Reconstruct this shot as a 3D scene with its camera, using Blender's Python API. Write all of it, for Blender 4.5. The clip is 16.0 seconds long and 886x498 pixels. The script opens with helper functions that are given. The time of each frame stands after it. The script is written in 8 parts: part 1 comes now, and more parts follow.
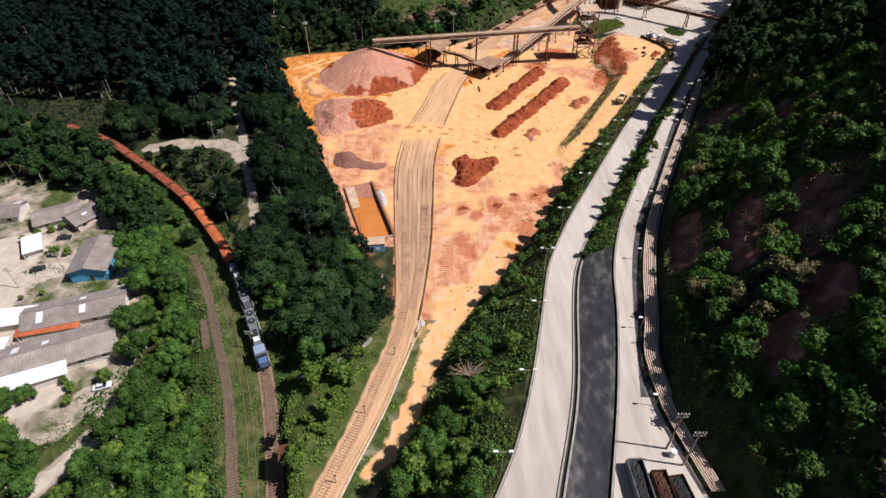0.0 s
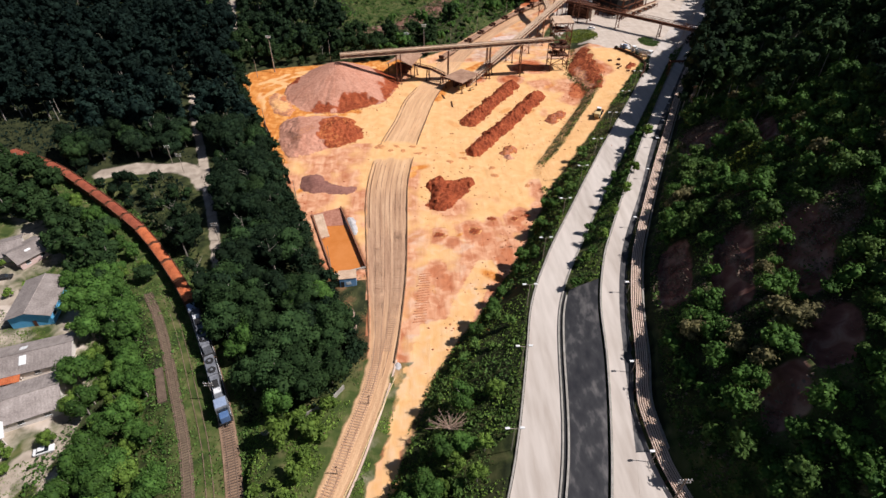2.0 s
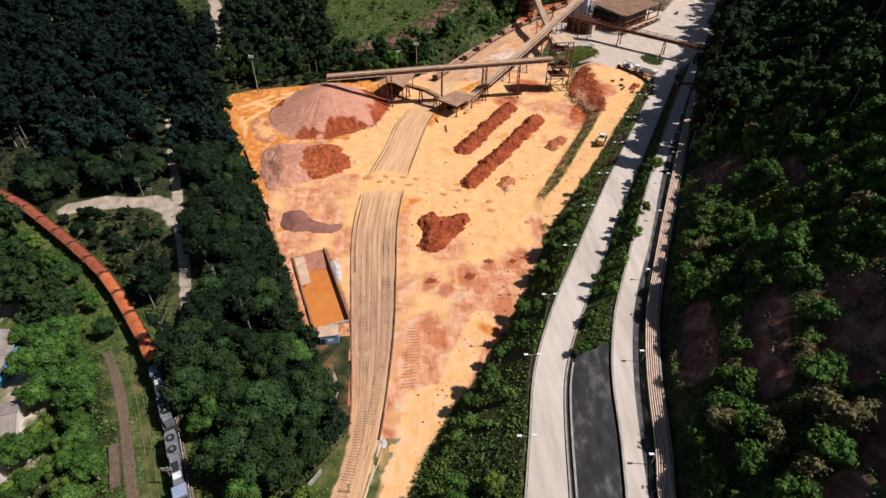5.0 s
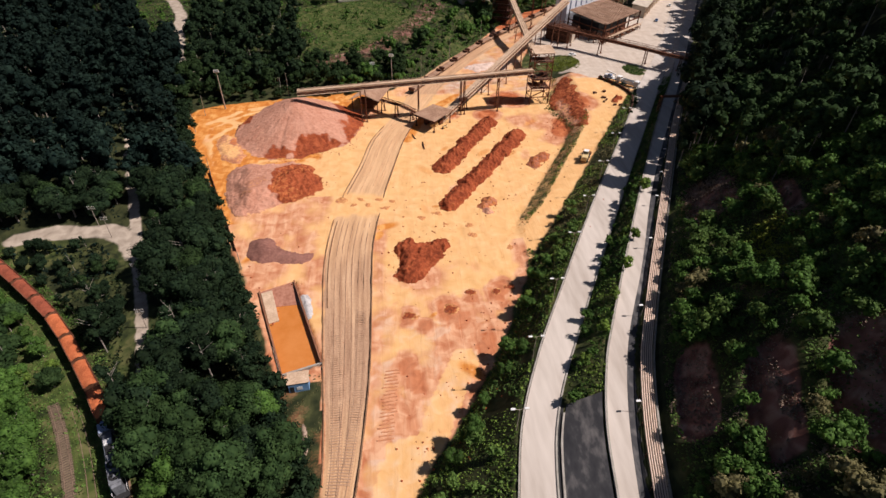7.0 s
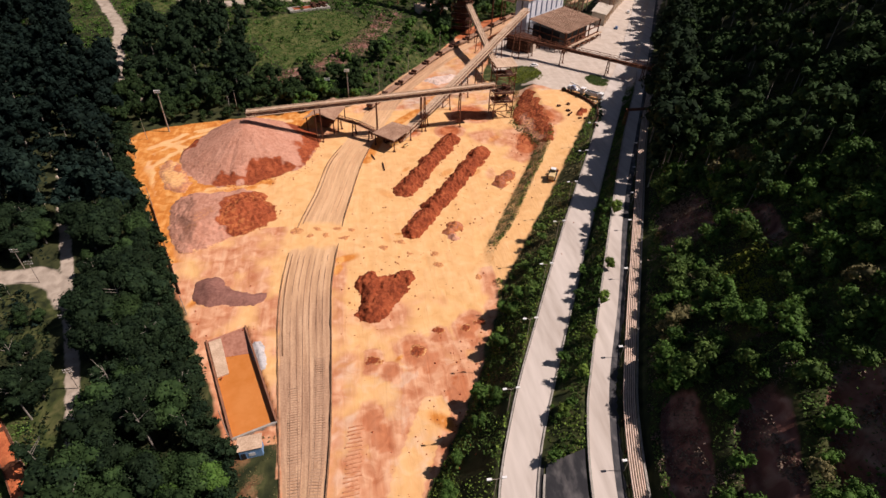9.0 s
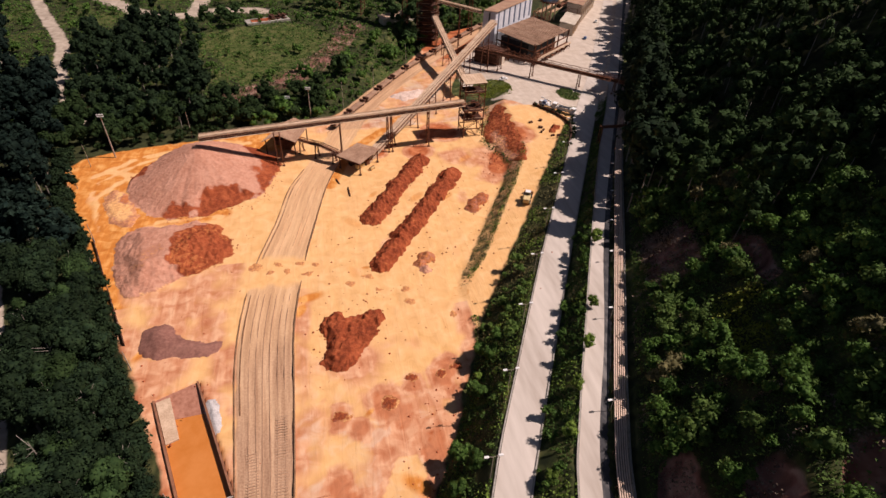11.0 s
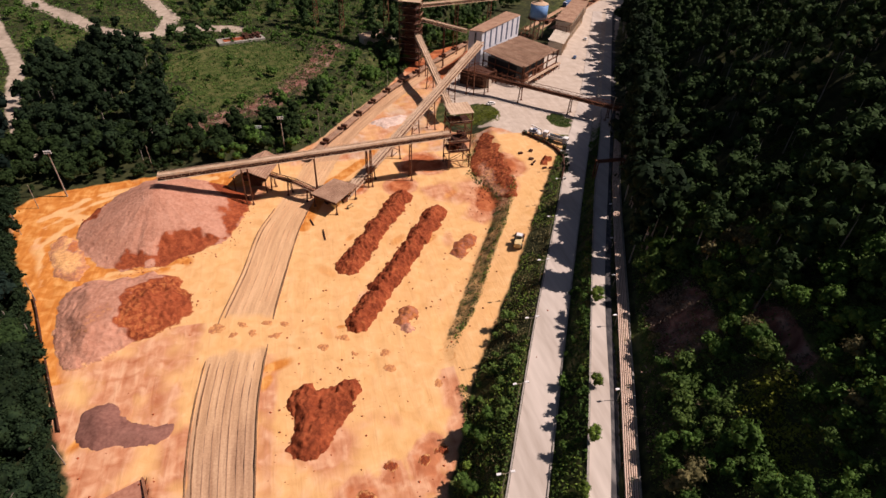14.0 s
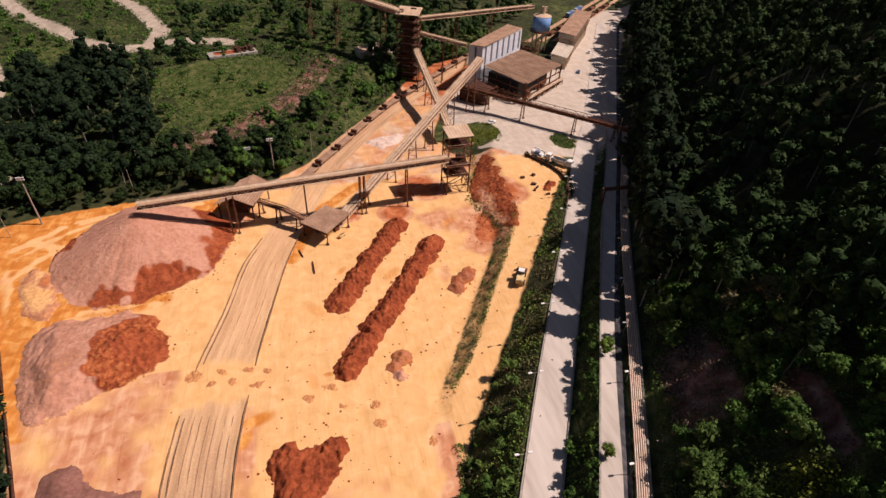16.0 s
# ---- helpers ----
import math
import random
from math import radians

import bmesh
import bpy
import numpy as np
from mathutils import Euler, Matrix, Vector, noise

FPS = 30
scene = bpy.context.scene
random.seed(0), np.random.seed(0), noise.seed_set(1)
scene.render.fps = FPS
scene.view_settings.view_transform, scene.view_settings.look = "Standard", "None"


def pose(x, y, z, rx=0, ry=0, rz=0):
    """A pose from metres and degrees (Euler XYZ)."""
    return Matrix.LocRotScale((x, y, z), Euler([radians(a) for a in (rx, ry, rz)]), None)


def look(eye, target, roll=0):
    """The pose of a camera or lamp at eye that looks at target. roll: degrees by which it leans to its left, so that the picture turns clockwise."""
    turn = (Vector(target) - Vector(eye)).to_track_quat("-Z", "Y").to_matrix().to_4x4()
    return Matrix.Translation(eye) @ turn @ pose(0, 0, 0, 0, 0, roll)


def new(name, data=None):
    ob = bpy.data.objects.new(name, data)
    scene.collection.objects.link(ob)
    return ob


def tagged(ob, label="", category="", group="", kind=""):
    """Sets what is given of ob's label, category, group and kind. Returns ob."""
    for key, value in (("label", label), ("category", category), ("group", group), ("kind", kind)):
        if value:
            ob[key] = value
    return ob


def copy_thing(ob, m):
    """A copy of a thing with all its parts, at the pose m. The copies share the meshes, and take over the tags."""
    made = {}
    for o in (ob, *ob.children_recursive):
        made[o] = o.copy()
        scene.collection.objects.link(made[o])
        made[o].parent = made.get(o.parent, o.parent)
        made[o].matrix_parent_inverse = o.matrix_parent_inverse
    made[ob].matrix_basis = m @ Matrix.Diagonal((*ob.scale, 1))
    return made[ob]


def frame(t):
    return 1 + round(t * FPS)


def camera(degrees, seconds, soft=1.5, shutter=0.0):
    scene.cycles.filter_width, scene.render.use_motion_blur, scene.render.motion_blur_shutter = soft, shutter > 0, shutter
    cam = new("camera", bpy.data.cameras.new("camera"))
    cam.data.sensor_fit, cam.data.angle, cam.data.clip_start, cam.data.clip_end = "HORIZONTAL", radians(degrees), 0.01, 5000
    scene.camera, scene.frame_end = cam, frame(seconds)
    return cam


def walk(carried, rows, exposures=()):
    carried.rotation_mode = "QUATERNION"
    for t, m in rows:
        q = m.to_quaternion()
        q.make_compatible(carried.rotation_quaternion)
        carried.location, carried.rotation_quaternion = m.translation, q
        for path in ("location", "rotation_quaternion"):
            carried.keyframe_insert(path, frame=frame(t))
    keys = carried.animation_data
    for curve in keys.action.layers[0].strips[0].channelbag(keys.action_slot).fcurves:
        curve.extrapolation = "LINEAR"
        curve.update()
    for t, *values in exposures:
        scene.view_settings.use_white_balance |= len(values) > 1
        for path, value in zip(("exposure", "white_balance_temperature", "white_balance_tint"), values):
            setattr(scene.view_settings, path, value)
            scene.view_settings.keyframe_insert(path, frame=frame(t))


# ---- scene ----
cam = camera(78.2, 16.0)
METRES, EYE, TILT, LEAN, TURN = 107.0, 106.0, -40.35, 0.0, 0.0
ROWS = [
    (0.0, 0.0, 0.0, 0.0, -0.0, 0.0, -0.0),
    (0.5, 0.0007, 0.0204, 0.0182, -0.83, 0.06, 0.52),
    (1.0, 0.0018, 0.0426, 0.0383, -1.6, 0.13, 0.99),
    (1.5, 0.0032, 0.0634, 0.0566, -2.13, 0.19, 1.29),
    (2.0, 0.0033, 0.0863, 0.0767, -2.51, 0.26, 1.43),
    (2.5, 0.0067, 0.1076, 0.0947, -2.68, 0.34, 1.54),
    (3.0, 0.0099, 0.131, 0.114, -2.83, 0.42, 1.64),
    (3.5, 0.013, 0.153, 0.1321, -2.8, 0.51, 1.58),
    (4.0, 0.0165, 0.1767, 0.1527, -2.78, 0.6, 1.56),
    (6.5, 0.0377, 0.2906, 0.2478, -3.73, 0.83, 2.12),
    (7.0, 0.0421, 0.3152, 0.2673, -4.7, 0.85, 2.7),
    (7.5, 0.0469, 0.3374, 0.2864, -5.56, 0.85, 3.25),
    (8.0, 0.0531, 0.3623, 0.3071, -6.45, 0.88, 3.8),
    (8.5, 0.059, 0.3846, 0.3267, -7.25, 0.9, 4.31),
    (9.0, 0.0655, 0.4087, 0.3484, -8.07, 0.87, 4.83),
    (9.5, 0.072, 0.4316, 0.3677, -8.78, 0.9, 5.25),
    (10.0, 0.079, 0.4566, 0.3895, -9.57, 0.91, 5.73),
    (12.5, 0.1144, 0.5715, 0.4937, -12.16, 1.09, 7.04),
    (13.0, 0.1248, 0.5962, 0.5155, -12.29, 1.19, 7.11),
    (13.5, 0.1337, 0.6179, 0.5372, -12.27, 1.25, 7.07),
    (14.0, 0.1438, 0.6411, 0.5589, -12.25, 1.35, 7.0),
    (14.5, 0.1529, 0.6642, 0.5814, -12.26, 1.42, 6.94),
    (15.0, 0.1624, 0.6872, 0.6036, -12.28, 1.51, 6.86),
    (15.5, 0.1729, 0.7092, 0.6248, -12.25, 1.6, 6.81),
    (16.0, 0.1842, 0.7329, 0.6484, -12.23, 1.69, 6.77),
]
# the clip's picture turns slightly warmer and darker on the way
GRADE = [(0.0, 0.20, 6000, 16), (4.0, 0.14, 6120, 16), (8.0, 0.07, 6520, 22), (12.0, 0.0, 6900, 28), (16.0, 0.01, 6950, 28)]
walk(cam, [(t, pose(0, 0, EYE, TILT, LEAN, TURN) @ pose(METRES * x, METRES * y, METRES * z, 90 + pitch, roll, yaw)) for t, x, y, z, yaw, pitch, roll in ROWS], GRADE)

# ---- world, sun, exposure ----
SUN_DIR = Vector((1.0, -0.16, 1.3)).normalized()
world = bpy.data.worlds.new("sky")
scene.world = world
world.use_nodes = True
wn = world.node_tree.nodes
sky = wn.new("ShaderNodeTexSky")
sky.sky_type, sky.sun_disc = "NISHITA", False
sky.sun_elevation = math.asin(SUN_DIR.z)
sky.sun_rotation = math.atan2(SUN_DIR.x, SUN_DIR.y)
world.node_tree.links.new(sky.outputs[0], wn["Background"].inputs[0])
wn["Background"].inputs[1].default_value = 0.034
sun_data = bpy.data.lights.new("sun", "SUN")
sun_data.energy, sun_data.angle, sun_data.color = 4.9, radians(0.55), (1.0, 0.94, 0.85)
sun = new("sun", sun_data)
sun.matrix_world = look(SUN_DIR * 400 + Vector((0, 200, 0)), (0, 200, 0))


# ---- materials ----
def material(name, a, b, scale=1.0, fine=None, rough=0.9, metal=0.0, bump=0.3, third=None, vary=0.0, spec=0.3, stretch=(1, 1, 1), island=0.0, translucent=0.0, turn=0.0):
    """Two colours mixed by coarse and fine noise in object metres; vary: brightness by object; island: by loose piece."""
    m = bpy.data.materials.new(name)
    m.use_nodes = True
    nt = m.node_tree
    n, l = nt.nodes, nt.links
    bs = n["Principled BSDF"]
    bs.inputs["Roughness"].default_value, bs.inputs["Metallic"].default_value = rough, metal
    bs.inputs["Specular IOR Level"].default_value = spec
    tc = n.new("ShaderNodeTexCoord")
    mp = n.new("ShaderNodeMapping")
    mp.inputs["Scale"].default_value, mp.inputs["Rotation"].default_value = stretch, (0, 0, radians(turn))
    l.new(tc.outputs["Object"], mp.inputs[0])
    big = n.new("ShaderNodeTexNoise")
    big.inputs["Scale"].default_value, big.inputs["Detail"].default_value = scale, 6
    small = n.new("ShaderNodeTexNoise")
    small.inputs["Scale"].default_value, small.inputs["Detail"].default_value = fine or scale * 9, 5
    for t in (big, small):
        l.new(mp.outputs[0], t.inputs["Vector"])
    add = n.new("ShaderNodeMath")
    add.operation = "MULTIPLY_ADD"
    add.inputs[1].default_value = 0.5
    half = n.new("ShaderNodeMath")
    half.operation = "MULTIPLY"
    half.inputs[1].default_value = 0.5
    l.new(small.outputs[0], half.inputs[0])
    l.new(big.outputs[0], add.inputs[0])
    l.new(half.outputs[0], add.inputs[2])
    ramp = n.new("ShaderNodeValToRGB")
    ramp.color_ramp.elements[0].position, ramp.color_ramp.elements[1].position = 0.36, 0.64
    ramp.color_ramp.elements[0].color, ramp.color_ramp.elements[1].color = (*a, 1), (*b, 1)
    if third:
        e = ramp.color_ramp.elements.new(0.5)
        e.color = (*third, 1)
    l.new(add.outputs[0], ramp.inputs[0])
    out = ramp.outputs[0]
    for amount, node, socket in ((vary, "ShaderNodeObjectInfo", "Random"), (island, "ShaderNodeNewGeometry", "Random Per Island")):
        if amount:
            info = n.new(node)
            rng = n.new("ShaderNodeMapRange")
            rng.inputs["To Min"].default_value, rng.inputs["To Max"].default_value = 1 - amount, 1 + amount
            l.new(info.outputs[socket], rng.inputs[0])
            mul = n.new("ShaderNodeVectorMath")
            mul.operation = "SCALE"
            l.new(out, mul.inputs[0])
            l.new(rng.outputs[0], mul.inputs["Scale"])
            out = mul.outputs[0]
    l.new(out, bs.inputs["Base Color"])
    if bump:
        bp = n.new("ShaderNodeBump")
        bp.inputs["Strength"].default_value, bp.inputs["Distance"].default_value = bump, 0.15
        l.new(add.outputs[0], bp.inputs["Height"])
        l.new(bp.outputs[0], bs.inputs["Normal"])
    if translucent:
        tr = n.new("ShaderNodeBsdfTranslucent")
        l.new(out, tr.inputs[0])
        mx = n.new("ShaderNodeMixShader")
        mx.inputs[0].default_value = translucent
        l.new(bs.outputs[0], mx.inputs[1])
        l.new(tr.outputs[0], mx.inputs[2])
        l.new(mx.outputs[0], n["Material Output"].inputs[0])
    return m


LEAF_DARK = material("leaf_dark", (0.015, 0.034, 0.012), (0.040, 0.073, 0.022), 0.22, 1.2, 0.8, vary=0.35, island=0.35, bump=0, spec=0.08, translucent=0.14)
# darkened copy of the leaf colour; the shade inside dense woods is painted in
LEAF_SHADED = material("leaf_shaded", (0.007, 0.016, 0.009), (0.021, 0.038, 0.015), 0.22, 1.2, 0.8, vary=0.3, island=0.4, bump=0, spec=0.06, translucent=0.1)
# western wood: the crowns' own shade is painted into this near-black leaf colour
LEAF_GUM_SHADED = material("leaf_gum_shaded", (0.004, 0.010, 0.009), (0.014, 0.026, 0.018), 0.15, 1.2, 0.85, vary=0.3, island=0.45, bump=0, spec=0.04, translucent=0.06)
LEAF_MID = material("leaf_mid", (0.030, 0.075, 0.014), (0.080, 0.155, 0.028), 0.22, 1.2, 0.7, vary=0.3, island=0.35, bump=0, spec=0.15, translucent=0.22)
LEAF_LIGHT = material("leaf_light", (0.072, 0.13, 0.020), (0.165, 0.245, 0.042), 0.22, 1.2, 0.7, vary=0.3, island=0.35, bump=0, spec=0.15, translucent=0.22)
LEAF_OLIVE = material("leaf_olive", (0.05, 0.105, 0.024), (0.125, 0.20, 0.044), 0.22, 1.2, 0.7, vary=0.3, island=0.35, bump=0, spec=0.12, translucent=0.2)
LEAF_LIME = material("leaf_lime", (0.10, 0.13, 0.015), (0.22, 0.26, 0.035), 0.22, 1.2, 0.7, vary=0.2, island=0.35, bump=0, spec=0.15, translucent=0.22)
LEAF_BROWN = material("leaf_brown", (0.13, 0.085, 0.06), (0.29, 0.215, 0.155), 0.3, 2, 0.8, vary=0.2, island=0.4, bump=0, translucent=0.1)
LEAF_DRY = material("leaf_dry", (0.085, 0.08, 0.03), (0.20, 0.175, 0.07), 0.3, 2, 0.8, vary=0.3, island=0.35, bump=0, translucent=0.15)
BARK = material("bark", (0.18, 0.15, 0.12), (0.40, 0.36, 0.31), 1.2, 6, stretch=(1, 1, 0.2))
CONCRETE_ROAD = material("concrete_road", (0.41, 0.35, 0.295), (0.58, 0.515, 0.45), 0.10, 0.6, 0.85, bump=0.03, third=(0.505, 0.445, 0.385), stretch=(1, 0.16, 1), turn=-26)
ASPHALT = material("asphalt", (0.028, 0.028, 0.032), (0.19, 0.175, 0.165), 0.13, 0.7, 0.85, bump=0.1, stretch=(1, 0.45, 1), third=(0.055, 0.054, 0.056), turn=-14)
KERB = material("kerb_concrete", (0.22, 0.20, 0.17), (0.42, 0.39, 0.34), 0.5, 4)
ORE_RED = material("ore_red", (0.16, 0.034, 0.013), (0.50, 0.145, 0.05), 0.3, 1.8, third=(0.33, 0.078, 0.028), bump=0.9)
ORE_PINK = material("ore_pink", (0.26, 0.098, 0.058), (0.46, 0.22, 0.145), 0.12, 1.1, third=(0.37, 0.165, 0.107), bump=0.6)
ORE_PURPLE = material("ore_purple", (0.17, 0.070, 0.052), (0.31, 0.145, 0.108), 0.2, 1.4, bump=0.6)
RUST = material("rusty_steel", (0.085, 0.032, 0.016), (0.24, 0.10, 0.055), 0.5, 4, 0.85, 0.2, vary=0.15)
RUST_DARK = material("dark_rusty_steel", (0.045, 0.018, 0.012), (0.12, 0.05, 0.03), 0.5, 4, 0.85, 0.2)
BEIGE_STEEL = material("dusty_beige_steel", (0.42, 0.28, 0.18), (0.66, 0.49, 0.345), 0.4, 3, 0.85)
DUSTY_ROOF = material("dusty_roof", (0.22, 0.12, 0.075), (0.42, 0.27, 0.18), 0.25, 2.5, 0.9, vary=0.12)
PLANT_WALL = material("plant_plaster", (0.42, 0.35, 0.27), (0.62, 0.55, 0.45), 0.3, 3)
CLAD_WHITE = material("clad_white", (0.52, 0.55, 0.60), (0.70, 0.72, 0.76), 0.4, 3, 0.6)
CLAD_BLUE = material("clad_blue", (0.20, 0.26, 0.38), (0.32, 0.38, 0.50), 0.4, 3, 0.6)
TANK_BLUE = material("tank_blue", (0.10, 0.25, 0.52), (0.20, 0.38, 0.66), 0.4, 3, 0.5)
PAINT_WHITE = material("white_paint", (0.66, 0.66, 0.64), (0.82, 0.82, 0.80), 0.6, 4, 0.5, bump=0.02)
PAINT_YELLOW = material("yellow_paint", (0.55, 0.38, 0.16), (0.74, 0.58, 0.32), 0.8, 5, 0.55, bump=0.05)
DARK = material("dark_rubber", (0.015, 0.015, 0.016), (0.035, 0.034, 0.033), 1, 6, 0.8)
LOCO_GREY = material("loco_grey", (0.10, 0.105, 0.115), (0.24, 0.25, 0.27), 0.5, 3, 0.6)
LOCO_BLUE = material("loco_blue", (0.06, 0.12, 0.26), (0.12, 0.20, 0.36), 0.6, 4, 0.5)
RAIL = material("rail_steel", (0.15, 0.095, 0.065), (0.30, 0.21, 0.15), 0.6, 5, 0.7, 0.2)
SLEEPER = material("sleeper", (0.075, 0.05, 0.036), (0.17, 0.12, 0.085), 0.8, 5)
BALLAST_DULL = material("ballast_dull", (0.17, 0.105, 0.065), (0.32, 0.21, 0.135), 0.4, 4)
SLEEPER_DUSTY = material("sleeper_dusty", (0.33, 0.20, 0.125), (0.50, 0.32, 0.20), 0.8, 5)
RAIL_DUSTY = material("dusty_rail", (0.27, 0.155, 0.095), (0.44, 0.275, 0.17), 0.3, 3, 0.85)
RAIL_SANDY = material("sandy_rail", (0.44, 0.255, 0.14), (0.66, 0.42, 0.24), 0.4, 4, 0.9)
KERB_BROWN = material("dusty_kerb", (0.13, 0.065, 0.032), (0.34, 0.20, 0.11), 0.25, 2)
RUT = material("rut_soil", (0.42, 0.16, 0.075), (0.60, 0.29, 0.15), 0.4, 2.5, bump=0.4)
BALLAST = material("ballast", (0.40, 0.24, 0.15), (0.545, 0.345, 0.215), 0.4, 4.5, third=(0.475, 0.29, 0.18), stretch=(1, 0.06, 1), bump=0.25)
BALLAST_GREY = material("ballast_grey", (0.10, 0.075, 0.045), (0.22, 0.165, 0.105), 0.15, 2.5)
MUD_WATER = material("muddy_water", (0.50, 0.165, 0.03), (0.58, 0.215, 0.055), 0.08, 0.5, 0.25, bump=0.02, spec=0.4)
FIBRO = material("fibre_cement", (0.185, 0.155, 0.138), (0.345, 0.30, 0.27), 0.35, 3, vary=0.2)
WALL_BLUE = material("house_blue", (0.08, 0.33, 0.58), (0.14, 0.42, 0.66), 0.5, 4)
WALL_PALE = material("house_pale", (0.55, 0.50, 0.45), (0.74, 0.69, 0.63), 0.5, 4)
WALL_PINK = material("house_pink", (0.52, 0.36, 0.32), (0.66, 0.50, 0.45), 0.5, 4)
GLASS_DARK = material("dark_glass", (0.02, 0.025, 0.03), (0.04, 0.045, 0.05), 1, 5, 0.15, bump=0, spec=0.6)
DEADWOOD = material("deadwood", (0.20, 0.13, 0.09), (0.38, 0.28, 0.21), 0.8, 5)
PIPE_TAN = material("pipe_tan", (0.54, 0.385, 0.29), (0.72, 0.56, 0.45), 0.5, 4, 0.7)
POLE = material("weathered_pole", (0.24, 0.19, 0.15), (0.42, 0.36, 0.30), 0.8, 5)
SHED_BLUE = material("hut_blue", (0.12, 0.28, 0.50), (0.22, 0.38, 0.60), 0.8, 4)
RUBBLE_PINK = material("rubble_pink", (0.52, 0.36, 0.28), (0.76, 0.60, 0.51), 0.6, 4, bump=0.8)
RUBBLE = material("rubble_grey", (0.30, 0.28, 0.27), (0.58, 0.55, 0.53), 0.8, 4, bump=0.8)


# ---- plan: curves along y ----
def curve(*pairs):
    ys = np.array([p[0] for p in pairs], float)
    xs = np.array([p[1] for p in pairs], float)
    gap = np.diff(ys)
    rise = np.diff(xs) / gap
    s0, s1 = rise[0], rise[-1]
    both = rise[1:] * rise[:-1]
    inner = np.where(both > 0, 2 * both / np.where(both > 0, rise[1:] + rise[:-1], 1), 0)
    tan = np.concatenate([[s0], inner, [s1]])

    def f(y):
        """A smooth line through the pairs that never overshoots them."""
        y = np.asarray(y, float)
        k = np.clip(np.searchsorted(ys, y) - 1, 0, len(ys) - 2)
        w = gap[k]
        u = np.clip((y - ys[k]) / w, 0, 1)
        v = xs[k] * (1 + 2 * u) * (1 - u) ** 2 + xs[k + 1] * u * u * (3 - 2 * u) + w * u * (1 - u) * (tan[k] * (1 - u) - tan[k + 1] * u)
        return np.where(y < ys[0], xs[0] + (y - ys[0]) * s0, np.where(y > ys[-1], xs[-1] + (y - ys[-1]) * s1, v))
    return f


def level(*pairs):
    ys, zs = [p[0] for p in pairs], [p[1] for p in pairs]
    return lambda y: np.interp(np.asarray(y, float), ys, zs)


x_rail_main = curve((52, -43), (77, -51.6), (94, -59.4), (116, -70.3), (126, -76.5), (150, -95), (175, -121), (195, -150), (215, -195))
x_rail_train = curve((30, -29), (52, -34.4), (68, -38.9), (84, -44.5), (102, -52.8), (121.6, -63.2), (139.2, -75.7), (154.7, -88.6), (166.4, -100.9), (180.7, -117.3), (194.4, -134.4), (202.8, -148.9), (212, -168))
x_yard_l = curve((30, -42), (60, -33), (76, -27), (90, -18), (98, -13.9), (125, -24.5), (154, -36), (195, -52.6), (268, -80.5), (276, -82), (420, -100))
x_road_l = curve((43, 9.2), (52, 13.4), (64, 17.5), (86, 23.1), (101, 26.7), (119, 34.1), (143, 46.5), (175, 63.5), (242, 100.8), (269, 114.5), (318, 143.5), (400, 188))
x_road_r = curve((43, 19.2), (64, 25.6), (97, 32.0), (106, 35.1), (127, 45.7), (148, 57.1), (182, 75.7), (241, 108.5), (288, 135), (318, 152), (400, 196))
x_upper_l = curve((42, 28.4), (63, 34.5), (83, 39.2), (97, 41.7), (114, 47.1), (123, 51.3), (142, 60.7), (174, 77.1), (232, 108), (282, 136.2), (318, 155), (400, 199))
x_upper_r = curve((42, 33.5), (62, 38.3), (83, 42.5), (97, 45.7), (114, 51.2), (141, 64.6), (174, 80.5), (231, 112), (282, 140.5), (318, 160), (400, 204))
x_pipe = curve((43, 45.8), (51, 43.9), (61, 42.2), (69, 42.2), (82, 45.5), (96, 48.9), (112, 54.1), (121, 58.1), (145, 69.7), (180, 87.6), (232, 115), (282, 143.5), (318, 164), (400, 208))
x_toe = curve((30, -19), (57, -10.2), (73, -3.6), (90, 2.0), (110, 15), (125, 25), (142, 34), (158, 41), (168, 43), (182, 43), (194, 49), (217, 62), (236, 73), (250, 77.5), (262, 74.8), (272, 75.5), (284, 80), (300, 82), (340, 86), (400, 110))
x_bank = curve((30, -18.5), (57, -9.7), (73, -3.1), (90, 2.5), (110, 15.5), (142, 34.5), (158, 41.5), (175, 44), (184, 47), (191, 52.6), (213, 65.6), (233, 77.4), (250, 85.6), (273, 88.4), (290, 90), (300, 93), (340, 106), (400, 135))
x_ramp = curve((30, -18), (57, -9.2), (73, -2.6), (90, 3.0), (110, 16), (142, 35), (158, 42), (175, 50.5), (188, 59), (199, 66.7), (217, 78), (239, 92), (262, 107), (269, 112), (318, 140), (400, 184))
x_siding = curve((50, -12), (100, -4), (200, -6), (262, 2), (299, 22), (312, 31), (336, 47), (349, 57), (375, 80), (420, 122), (500, 200))
z_road = level((40, 14), (109, 13.3), (196, 10.2), (265, 8.3), (300, 6.8), (340, 5.2), (400, 4.6))
z_upper = level((40, 15.2), (107, 16.9), (150, 18.2), (174, 17.2), (232, 12.5), (282, 9.2), (318, 7), (400, 5))
z_siding = level((262, 0.0), (300, 0.8), (350, 1.6), (450, 3.5))
hill_foot = level((60, 4.0), (110, 4.0), (150, 2.6))
hill_mid = level((60, 25), (112, 23), (128, 21), (150, 19), (200, 20))
hill_high = level((60, 44), (112, 42), (150, 39), (200, 41))
bank_gap = level((300, 7), (345, 8), (372, 26), (420, 30))
